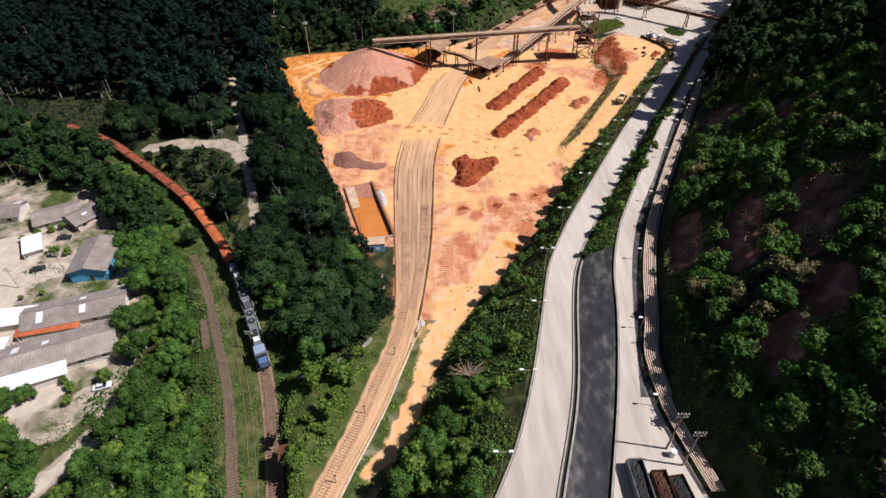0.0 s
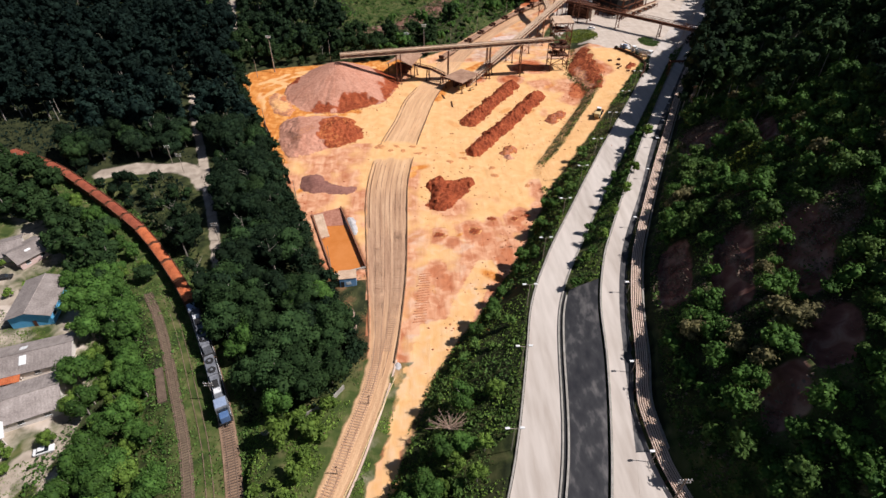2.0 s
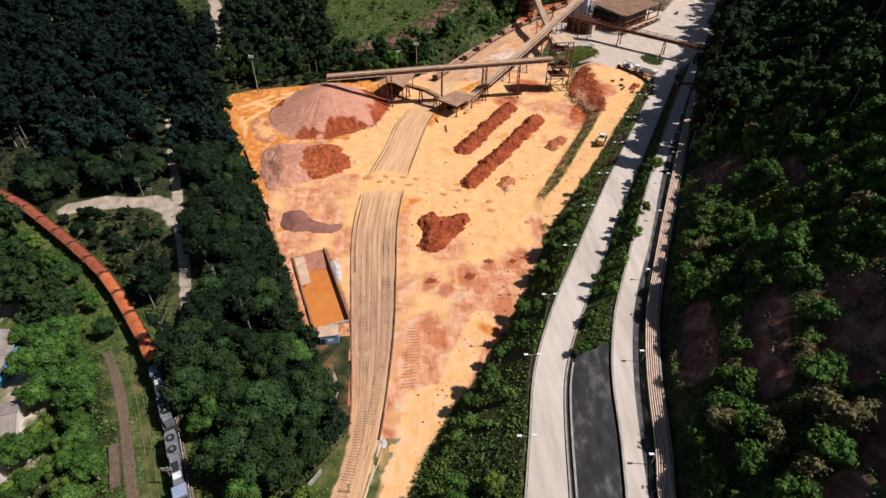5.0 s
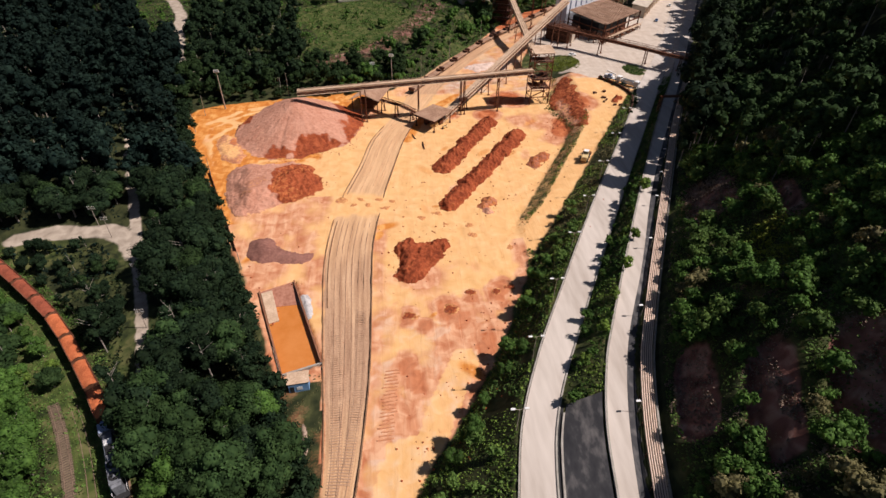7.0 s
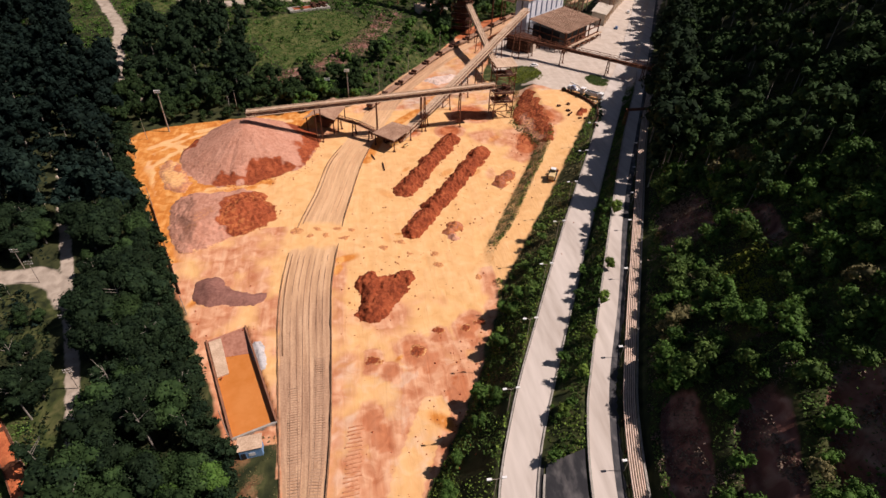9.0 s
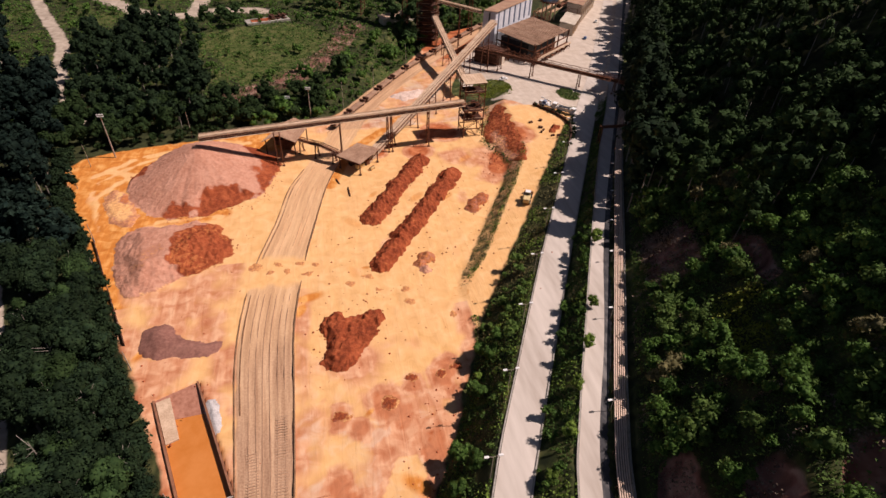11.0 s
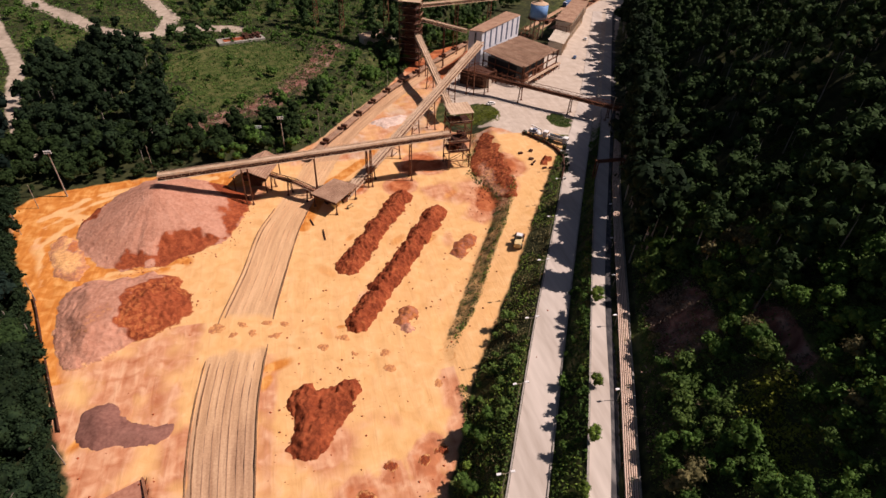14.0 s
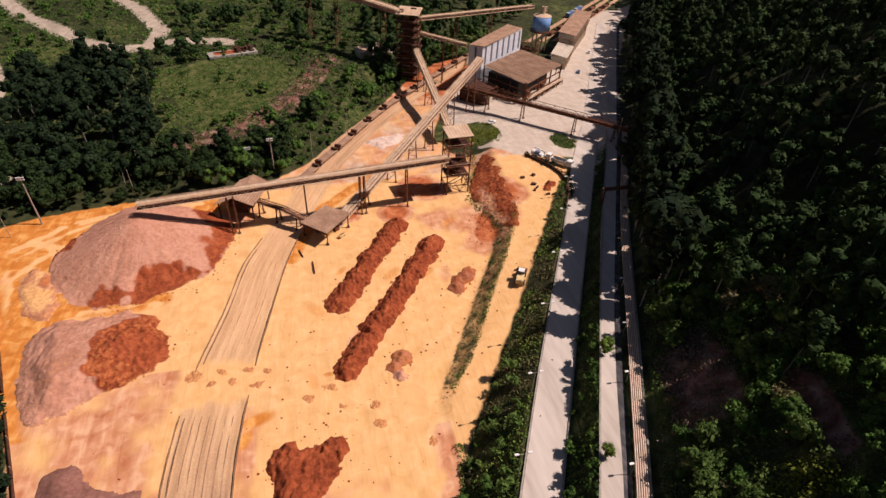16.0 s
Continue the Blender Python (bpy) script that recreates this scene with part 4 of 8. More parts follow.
for cv, off, y0, y1, hgt in ((x_bal_l, -0.35, 100, 192, 0.3), (x_bal_r, 0.0, 96, 194, 0.5), (x_bal_l, -0.3, 203, 256, 0.25), (x_bal_r, 0.0, 202, 256, 0.45), (x_bal_l, 0.9, 150, 192, 0.22), (x_bal_l, 0.9, 205, 250, 0.2)):
    strip("kerb", lambda y, c=cv, o=off: c(y) + o, lambda y, c=cv, o=off: c(y) + o + 0.24, z_bal, y0, y1, KERB_BROWN, lift=hgt, thick=1.0, label="low dusty retaining kerb beside the yard tracks", category="kerb")
z_main = level((0, -5.4), (200, -5.4), (230, -5.2))
strip("track_bed", lambda y: x_rail_main(y) - 1.35, lambda y: x_rail_main(y) + 1.35, z_main, 20, 128, BALLAST_GREY, lift=0.15, label="grey-brown ballast under an old line", category="track bed")
strip("track_bed", lambda y: x_rail_train(y) - 1.9, lambda y: x_rail_train(y) + 1.9, z_main, 20, 225, BALLAST_DULL, lift=0.2, label="brown ballast under the ore train", category="track bed")
track(lambda y: x_rail_main(y), z_main, 20, 128, 0.18, "old rusty line among weeds")
track(lambda y: x_rail_main(y) + 4.4, z_main, 20, 128, 0.06, "overgrown rusty line among weeds", RAIL)
track(lambda y: x_rail_train(y), z_main, 20, 225, 0.22, "single line carrying the ore train")


# ---- stockpiles ----
def ore_material():
    """Pinkish ore that turns to red, to orange and to sand where other loads lie on it."""
    m = bpy.data.materials.new("ore_mixed")
    m.use_nodes = True
    n, l = m.node_tree.nodes, m.node_tree.links
    bs = n["Principled BSDF"]
    bs.inputs["Roughness"].default_value, bs.inputs["Specular IOR Level"].default_value = 0.95, 0.15
    tc = n.new("ShaderNodeTexCoord")
    noise = []
    for scale, detail in ((0.16, 6), (0.9, 7), (4.5, 4)):
        t = n.new("ShaderNodeTexNoise")
        t.inputs["Scale"].default_value, t.inputs["Detail"].default_value, t.inputs["Distortion"].default_value = scale, detail, 0.5
        l.new(tc.outputs["Object"], t.inputs["Vector"])
        noise.append(t.outputs[0])
    both = n.new("ShaderNodeMix")
    both.inputs[0].default_value = 0.55
    l.new(noise[0], both.inputs[2])
    l.new(noise[1], both.inputs[3])

    def tone(*stops):
        r = n.new("ShaderNodeValToRGB")
        while len(r.color_ramp.elements) < len(stops):
            r.color_ramp.elements.new(0.5)
        for e, (p, c) in zip(r.color_ramp.elements, stops):
            e.position, e.color = p, (*c, 1)
        l.new(both.outputs[0], r.inputs[0])
        return r.outputs[0]

    pink = tone((0.36, (0.43, 0.195, 0.125)), (0.5, (0.51, 0.25, 0.165)), (0.64, (0.58, 0.305, 0.21)))
    red = tone((0.36, (0.165, 0.035, 0.014)), (0.5, (0.285, 0.064, 0.024)), (0.64, (0.40, 0.105, 0.04)))
    orange = tone((0.38, (0.40, 0.125, 0.036)), (0.5, (0.50, 0.17, 0.05)), (0.62, (0.60, 0.235, 0.08)))
    sand = tone((0.38, (0.66, 0.33, 0.12)), (0.62, (0.82, 0.47, 0.2)))
    at = n.new("ShaderNodeAttribute")
    at.attribute_name = "load"
    sp = n.new("ShaderNodeSeparateColor")
    l.new(at.outputs["Color"], sp.inputs[0])
    c = pink
    for k, other in enumerate((red, orange, sand)):
        a = n.new("ShaderNodeMath")
        a.operation = "MULTIPLY_ADD"
        a.inputs[1].default_value = 0.8
        l.new(noise[1], a.inputs[0])
        l.new(sp.outputs[k], a.inputs[2])
        r = n.new("ShaderNodeMapRange")
        r.inputs["From Min"].default_value, r.inputs["From Max"].default_value = 0.7, 1.1
        l.new(a.outputs[0], r.inputs[0])
        x = n.new("ShaderNodeMix")
        x.data_type = "RGBA"
        l.new(r.outputs[0], x.inputs[0])
        l.new(c, x.inputs[6])
        l.new(other, x.inputs[7])
        c = x.outputs[2]
    l.new(c, bs.inputs["Base Color"])
    bp = n.new("ShaderNodeBump")
    bp.inputs["Strength"].default_value, bp.inputs["Distance"].default_value = 0.9, 0.4
    l.new(noise[1], bp.inputs["Height"])
    b2 = n.new("ShaderNodeBump")
    b2.inputs["Strength"].default_value, b2.inputs["Distance"].default_value = 0.8, 0.2
    l.new(noise[2], b2.inputs["Height"])
    l.new(bp.outputs[0], b2.inputs["Normal"])
    l.new(b2.outputs[0], bs.inputs["Normal"])
    return m


ORE = ore_material()


def pile(name, poly, label, slope=0.6, cap=3.0, lump=0.3, cell=0.5, seed=1, peak=None, loads=(), base=(0, 0, 0), dumps=None, dig=(), edge=1.2, smooth=False, feather=1.6, mat=None):
    """A heap of loose ore over an outline. peak: (x, y), radius, height of a cone; dumps: truckloads (x, y, radius, height);
    loads: (polygon, softness, (red, orange, sand)); dig: (polygon, softness, depth, step of the terraces)."""
    poly = rounded(poly, 1)
    xs, ys_ = [p[0] for p in poly], [p[1] for p in poly]
    ax, ay = np.arange(min(xs) - 2.5, max(xs) + 2.5 + cell, cell), np.arange(min(ys_) - 2.5, max(ys_) + 2.5 + cell, cell)
    X, Y = np.meshgrid(ax, ay)
    h_, d = inside(X, Y, poly)
    d = np.where(h_, d, -d) + cloud(X, Y, 3.5, seed + 3) * edge + cloud(X, Y, 1.1, seed + 4) * edge * 0.4
    d = d - 0.4 * edge
    H = np.minimum(slope * np.maximum(d, 0), cap)
    if peak:
        (qx, qy), r, top = peak
        far, ang = np.hypot((X - qx) * np.where(X < qx, 1.08, 1.0), Y - qy), np.arctan2(Y - qy, X - qx)
        H = np.minimum(H * 1.5, np.maximum(0.1, top * (1 - far / r)))
        ang = ang + 0.02 * cloud(X, Y, 6, seed + 8)
        rill = hash_noise(ang * 16, far * 0.03 + 7, 1.0, seed + 9) + 0.6 * hash_noise(ang * 37, far * 0.04 + 3, 1.0, seed + 10)
        H = H + rill * 0.2 * np.clip(far / 9, 0, 1) * np.clip(H, 0, 1)
    if dumps:
        D = np.zeros_like(X)
        for k, (qx, qy, r, top) in enumerate(dumps):
            far = np.hypot(X - qx, Y - qy) + cloud(X, Y, 1.6, seed + 20 + k) * 0.6 + cloud(X, Y, 0.6, seed + 21 + k) * 0.25
            D = np.maximum(D, np.minimum(top * 0.86, top * (1 - far / r)) * (1 + 0.12 * cloud(X, Y, 1.3, seed + 40 + k)))
        H, d = D, np.where(D > 0, np.maximum(D * 1.2, 0.05), -1)
        d = np.where(D > 0, d, -np.minimum(1.0, 1e9))
        near = D > 0
        grow = near.copy()
        grow[1:] |= near[:-1]
        grow[:-1] |= near[1:]
        grow[:, 1:] |= near[:, :-1]
        grow[:, :-1] |= near[:, 1:]
        d = np.where(near, d, np.where(grow, -0.01, -9))
    for zone, soft, depth, step in dig:
        w = area(X, Y, zone, soft)
        H = H - w * depth * np.clip(H, 0, 1)
        if step:
            steps = (np.floor(H / step) + np.clip((H / step - np.floor(H / step)) * 2.2 - 0.6, 0, 1)) * step
            H = H + w * 0.75 * (steps - H)
        H = H + w * np.clip(H, 0, 1) * (cloud(X, Y, 3.0, seed + 51) * 0.7 + cloud(X, Y, 1.1, seed + 52) * 0.45 + cloud(X, Y, 0.5, seed + 53) * 0.25)
    skin = np.clip(d * 1.5, 0, 1)
    H = H + skin * (cloud(X, Y, 2.2, seed) * lump * 0.55 + cloud(X, Y, 0.95, seed + 1) * lump * 0.75 + cloud(X, Y, 0.5, seed + 2) * lump * 0.5)
    tone = np.zeros(X.shape + (3,))
    tone[...] = base
    for zone, soft, want in loads:
        w = area(X, Y, zone, soft)[..., None]
        tone = tone * (1 - w) + np.array(want, float) * w
    if feather:
        tone[..., 2] = np.maximum(tone[..., 2], np.clip(0.75 - np.maximum(d, 0) / feather, 0, 1) * 0.8)
    Z = ground(X, Y) + np.where(d > 0, np.maximum(H, 0.02) * np.clip(d * 2.5, 0.1, 1), -0.25)
    keep = (d > -cell * 1.2).ravel()
    idn = np.arange(X.size).reshape(X.shape)
    q = np.stack([idn[:-1, :-1], idn[:-1, 1:], idn[1:, 1:], idn[1:, :-1]], -1).reshape(-1, 4)
    q = q[keep[q].all(1)]
    used = np.unique(q)
    remap = np.zeros(X.size, int)
    remap[used] = np.arange(len(used))
    vv = np.stack([X.ravel(), Y.ravel(), Z.ravel()], 1)[used]
    c0 = np.array([vv[:, 0].mean(), vv[:, 1].mean(), vv[:, 2].min()])
    col = np.concatenate([tone.reshape(-1, 3)[used], np.ones((len(used), 1))], 1).astype(np.float32)
    faces = remap[q]
    dug = col[faces][:, :, 0].mean(1) > 0.5 if name == "stockpile" and loads else np.zeros(len(faces), bool)
    ob = None
    for part_name, chosen in ((name, ~dug), ("dug_face", dug)):
        if not chosen.any():
            continue
        ids = np.unique(faces[chosen])
        spot = np.zeros(len(vv), int)
        spot[ids] = np.arange(len(ids))
        piece = link_mesh(part_name, (vv - c0)[ids], spot[faces[chosen]], mat or ORE, ob, smooth)
        layer = piece.data.attributes.new("load", "FLOAT_COLOR", "POINT")
        layer.data.foreach_set("color", col[ids].ravel())
        if ob is None:
            ob = piece
            ob.location = c0
        else:
            tagged(piece, "dug face of loose dark red ore")
    return tagged(ob, label, name.replace("_", " "), "ore stockpiles" if name == "stockpile" else "")


RED, ORANGE, SAND = (1, 0, 0), (0, 1, 0), (0, 0, 1)
pile("stockpile", [(-61, 258), (-59, 247), (-54, 237.5), (-47, 232), (-38, 230), (-31, 229.5), (-26, 233.5), (-20, 235.5), (-14, 239), (-10.5, 245), (-7.5, 256), (-5, 263), (-12, 271), (-18, 276), (-32, 281), (-42, 280), (-50, 272)],
     "tall conical pile of pinkish-brown ore with a dug red foot", 0.62, 11, 0.10, 0.55, 2, peak=((-35.2, 259.8), 28, 11.2), smooth=True,
     loads=[([(-34, 229), (-34, 238), (-29, 244), (-22, 244), (-14, 241), (-11, 247), (-20, 234), (-28, 231)], 1.6, (0.95, 0, 0)),
            ([(-12, 244), (-16, 250), (-15, 262), (-22, 270), (-16, 278), (-2, 268), (-5, 255)], 3.0, (0.8, 0, 0)),
            ([(-59, 255), (-58, 264), (-53, 270), (-48, 273), (-49, 269), (-52.5, 261), (-53, 256)], 1.0, RED),
            ([(-46, 236), (-42, 239), (-36, 236), (-36, 230), (-44, 231)], 1.6, (0.8, 0, 0)),
            ([(-52, 243), (-44, 246), (-40, 241), (-44, 235), (-51, 236)], 2.5, (0, 0, 0.25))],
     dig=[([(-34, 228), (-34, 237), (-29, 243), (-22, 243), (-14, 240), (-20, 233), (-28, 230)], 1.5, 1.1, 0),
          ([(-59, 253), (-58, 264), (-54, 269), (-51, 266), (-53, 256)], 1.0, -0.5, 0),
          ([(-47, 230), (-46, 236), (-41, 238), (-36, 235), (-36, 229)], 1.4, 0.3, 0)])
pile("stockpile", [(-56.5, 219), (-54.5, 207), (-51, 198), (-46.5, 192), (-41, 195), (-33, 199.5), (-22, 206), (-19, 210), (-22, 217), (-25, 225), (-31, 228.5), (-40, 228), (-50, 228), (-55, 225)],
     "broad flat-topped pile of pinkish-brown ore with a dug orange face", 0.5, 4.2, 0.12, 0.36, 8,
     loads=[([(-38, 205), (-38, 215), (-34, 220), (-30, 224), (-26, 227), (-18, 212), (-20, 204), (-31, 199)], 1.8, (1, 0.36, 0)),
            ([(-30, 207), (-33, 213), (-26, 217), (-21, 213), (-22, 207)], 1.4, (1, 0.0, 0)),
            ([(-46, 200), (-40, 206), (-39, 214), (-43, 212), (-49, 204)], 1.5, (0.4, 0, 0.3))],
     dig=[([(-38, 203), (-37, 214), (-33, 219), (-29, 223), (-20, 214), (-19, 205), (-31, 199)], 1.4, 0.5, 1.0)])
pile("mud_mound", [(-65, 240), (-66, 250), (-62, 255), (-57, 247), (-52, 238), (-51, 228), (-55, 226), (-60, 231)], "low flat mound of ochre mud between tyre tracks", 0.25, 0.6, 0.12, 0.6, 61,
     base=(0, 0.5, 0.35), loads=[([(-63, 236), (-61, 250), (-56, 244), (-54, 231)], 2, (0, 0.3, 0.7)), ([(-60, 243), (-59, 249), (-56, 246), (-57, 242)], 1, (0.6, 0.5, 0))], smooth=True)
pile("stockpile", [(-42, 178), (-40, 182), (-34, 182.5), (-31, 177), (-27, 174.5), (-20.5, 174), (-20.5, 170.5), (-25, 168), (-32, 169.5), (-38, 170), (-41, 174)],
     "low purple-brown ore pile", 0.45, 1.7, 0.08, 0.5, 12, base=(0.42, 0, 0), mat=ORE_PURPLE, loads=[([(-27, 169), (-26, 175), (-20, 174.5), (-20, 170)], 1.2, (0.75, 0, 0))], smooth=True, edge=0.7, feather=0.5)
pile("stockpile", [(2, 171.5), (3.5, 176), (8.7, 180), (12, 176), (18.8, 180), (21.5, 176), (19.5, 169.5), (15.3, 165), (11, 158.5), (7.3, 156.5), (3.2, 160), (2.8, 163.7), (5, 166.5)],
     "loose dark red ore pile in the yard", 0.7, 2.0, 0.62, 0.32, 14, base=(1, 0.05, 0), edge=1.3, feather=0.5,
     dig=[([(8, 168), (12, 174), (19, 176), (18, 168), (13, 164)], 2, 1.1, 0.6)])
pr = random.Random(33)


def dump_line(a, b, n, r, top):
    """Truckloads tipped one behind the other."""
    out = []
    for k in range(n):
        u = (k + 0.5) / n
        out.append((a[0] + (b[0] - a[0]) * u + pr.uniform(-0.5, 0.5), a[1] + (b[1] - a[1]) * u + pr.uniform(-0.5, 0.5), r * pr.uniform(0.88, 1.12), top * pr.uniform(0.85, 1.15)))
    return out


pile("windrow", [(18, 216), (24, 215), (51, 250), (49, 259), (39, 259)], "long ridge of red ore tipped load by load", dumps=dump_line((22, 219.5), (45.5, 255), 22, 3.9, 3.0), base=(0.85, 0.25, 0), lump=0.6, cell=0.3, seed=16, feather=0.35)
pile("windrow", [(18, 192), (25, 191), (61, 240), (59, 249), (49, 248)], "longest ridge of red ore tipped load by load", dumps=dump_line((22, 195.8), (56.2, 244), 32, 3.7, 2.9), base=(0.95, 0.2, 0), lump=0.6, cell=0.3, seed=18, feather=0.35)
pile("stockpile", [(32, 195), (36, 200.5), (39, 198), (38, 193), (35.5, 189.5), (32.5, 191)], "small red ore pile with a pale load at its end", dumps=[(36.6, 197.4, 2.9, 2.1), (34.2, 194.6, 2.3, 1.5), (35.2, 191.6, 1.9, 1.1)], base=(0.5, 0.5, 0), loads=[([(33, 189), (34, 193), (37.5, 193), (37, 189)], 0.8, (0.2, 0, 0.3))], lump=0.25, cell=0.35, seed=20, feather=0.3)
pile("stockpile", [(54.5, 222), (59, 228.5), (64.5, 229.5), (65.5, 225), (61, 219.5), (56.5, 216.5)], "small red ore pile near the grassy bank", dumps=[(57.5, 220.5, 2.8, 1.8), (61, 224.6, 3.0, 1.9), (62.8, 226.8, 2.4, 1.2), (58.6, 223.5, 2.6, 1.5)], base=(0.6, 0.4, 0), lump=0.25, cell=0.35, seed=22, feather=0.6)
for k, (qx, qy, r) in enumerate([(-13.7, 201.6, 2.0), (-7.5, 201.6, 1.2), (-5, 198.1, 1.2), (-9.8, 198, 0.9), (1.3, 195.9, 1.1), (-0.8, 200.7, 1.1), (3.3, 199.9, 1.0), (12.8, 189.3, 1.5), (28.2, 184.4, 1.3), (18.6, 191.5, 1.3), (28.5, 179.2, 1.4), (20.7, 185.4, 0.8), (39.2, 172.2, 1.1), (24.6, 153.2, 1.4), (31.4, 153, 1.4), (18.1, 147.1, 2.2), (7.1, 145.7, 1.6), (36, 154.7, 1.4)]):
    pile("spoil_patch", [(qx - r, qy - r), (qx + r, qy - r), (qx + r, qy + r), (qx - r, qy + r)], "thin spill of red-orange ore spread over the sand", dumps=[(qx, qy, r, 0.25), (qx + r * pr.uniform(-1, 1), qy + r * 0.6 * pr.uniform(-1, 1), r * 0.7, 0.22), (qx - r * pr.uniform(0, 1.3), qy + r * 0.5 * pr.uniform(-1, 1), r * 0.6, 0.2)], base=(0.75, 0.3, 0) if k > 12 else (0.0, 0.62, 0.45), lump=0.10, cell=0.25, seed=70 + k, feather=0.3)
pile("spoil_bank", [(85, 292), (89.5, 291), (88.6, 275), (87.4, 256), (85.6, 243), (81, 238), (77, 246), (75, 260), (73.8, 268), (77, 277), (81.5, 286)],
     "eroded red earth bank below the transfer tower", 0.3, 0.35, 0.4, 0.4, 26, base=(0.8, 0.3, 0), edge=1.6, feather=0.5,
     loads=[([(76, 246), (76, 262), (79, 270), (81, 258), (81, 246)], 2.5, (0.3, 0.4, 0.35))], dig=[([(78, 246), (76, 262), (79, 274), (88, 270), (86, 246)], 3, 0.0, 0)])
pile("spoil_heap", [(97, 258), (101, 255), (106, 260), (102, 264)], "scrap and spoil heap on the ramp", 0.6, 1.3, 0.5, 0.4, 28, base=(0.9, 0, 0))

# loose clods round the heaps and over the yard
geo = Geo()
spots = [((22, 196), (56, 244), 4.6, 190), ((22, 220), (46, 255), 4.6, 150), ((4, 160), (18, 178), 8, 130), ((-40, 230), (-14, 240), 4.5, 130), ((-36, 203), (-20, 214), 5, 120), ((-12, 240), (-6, 262), 4, 60), ((34, 191), (38, 199), 4, 40), ((58, 219), (63, 228), 5, 50), ((-30, 150), (60, 230), 34, 260), ((8, 100), (36, 150), 9, 140), ((70, 240), (84, 262), 8, 110), ((-56, 258), (-50, 270), 4, 50)]
for a, b, w, n in spots:
    for _ in range(n):
        u = pr.random()
        x, y = a[0] + (b[0] - a[0]) * u + pr.gauss(0, w * 0.5), a[1] + (b[1] - a[1]) * u + pr.gauss(0, w * 0.5)
        if -16 < x - 0.18 * (y - 195) < -0.5:
            continue
        s_ = pr.choice((0.1, 0.14, 0.18, 0.24, 0.34))
        z = g(x, y)
        vs = [(x + s_ * math.cos(t) * pr.uniform(0.7, 1.2), y + s_ * math.sin(t) * pr.uniform(0.7, 1.2), z - 0.08) for t in (0, 1.26, 2.5, 3.77, 5.0)]
        vs += [(x + 0.6 * s_ * math.cos(t), y + 0.6 * s_ * math.sin(t), z + s_ * pr.uniform(0.5, 0.9)) for t in (0.5, 2.6, 4.7)]
        geo.add(vs, [(0, 1, 5), (1, 2, 5), (2, 6, 5), (2, 3, 6), (3, 4, 6), (4, 7, 6), (4, 0, 7), (0, 5, 7), (5, 6, 7)])
tagged(geo.make("clods", ORE_RED), "loose red clods scattered over the sand", "clods", kind="stuff")


# ---- trees ----
def crown_arrays(seed, lobes, radius, height, cards, size, squash=1.0, rag=0.34):
    """Leaf clumps over a cluster of lobes: vertices and quads, and a dark inner core of triangles as quads."""
    rng = np.random.default_rng(seed)
    cs = []
    for k in range(lobes):
        a, rr, u = rng.uniform(0, 2 * math.pi), radius * math.sqrt(rng.uniform(0, 1)) * 0.68, rng.uniform(0, 1)
        top = 1 - (rr / radius) ** 2
        cs.append((rr * math.cos(a), rr * math.sin(a), height * (0.42 + 0.5 * u * (0.35 + 0.65 * top)), radius * rng.uniform(0.30, 0.48)))
    cs = np.array(cs)
    verts, quads_ = [], []
    phi = (1 + 5 ** 0.5) / 2
    ico = np.array([(-1, phi, 0), (1, phi, 0), (-1, -phi, 0), (1, -phi, 0), (0, -1, phi), (0, 1, phi), (0, -1, -phi), (0, 1, -phi), (phi, 0, -1), (phi, 0, 1), (-phi, 0, -1), (-phi, 0, 1)])
    ico = ico / np.linalg.norm(ico[0])
    icof = [(0, 11, 5), (0, 5, 1), (0, 1, 7), (0, 7, 10), (0, 10, 11), (1, 5, 9), (5, 11, 4), (11, 10, 2), (10, 7, 6), (7, 1, 8), (3, 9, 4), (3, 4, 2), (3, 2, 6), (3, 6, 8), (3, 8, 9), (4, 9, 5), (2, 4, 11), (6, 2, 10), (8, 6, 7), (9, 8, 1)]
    core_v, core_f = [], []
    for c in cs:
        k = len(core_v) * 12
        core_v.append(ico * c[3] * (0.93 - rag * 0.35) * rng.uniform(0.85, 1.15, (12, 1)) * (1, 1, squash) + c[:3])
        core_f += [(a + k, b + k, d + k) for a, b, d in icof]
    share = cs[:, 3] ** 2
    counts = np.maximum(4, (cards * share / share.sum()).astype(int))
    P, N = [], []
    for c, m in zip(cs, counts):
        d = rng.normal(size=(m, 3))
        d /= np.linalg.norm(d, axis=1)[:, None]
        d[:, 2] = np.where(d[:, 2] < -0.35, -d[:, 2], d[:, 2])
        P.append(c[:3] + d * (c[3] * rng.uniform(0.86 - rag * 0.3, 1.0 + rag * 0.5, (m, 1))) * (1, 1, squash))
        N.append(d + rng.normal(scale=rag, size=(m, 3)) + (0, 0, 0.2))
    P, N = np.concatenate(P), np.concatenate(N)
    N /= np.linalg.norm(N, axis=1)[:, None]
    A = np.cross(N, rng.normal(size=N.shape))
    A /= np.linalg.norm(A, axis=1)[:, None] + 1e-9
    B = np.cross(N, A)
    s = size * rng.uniform(0.6, 1.35, (len(P), 1))
    w = s * rng.uniform(0.5, 0.8, (len(P), 1))
    q = np.stack([P - A * s * 0.5, P + B * w * 0.5 - N * s * 0.12, P + A * s * 0.5, P - B * w * 0.5 - N * s * 0.12], 1)
    return q.reshape(-1, 3), np.concatenate(core_v), np.array(core_f)


def crown_tris(data):
    v, cv, cf = data
    n = len(v) // 4
    base = np.arange(n)[:, None] * 4
    tri = np.concatenate([base + (0, 1, 2), base + (0, 2, 3)])
    return np.concatenate([v, cv]), np.concatenate([tri, cf + len(v)])


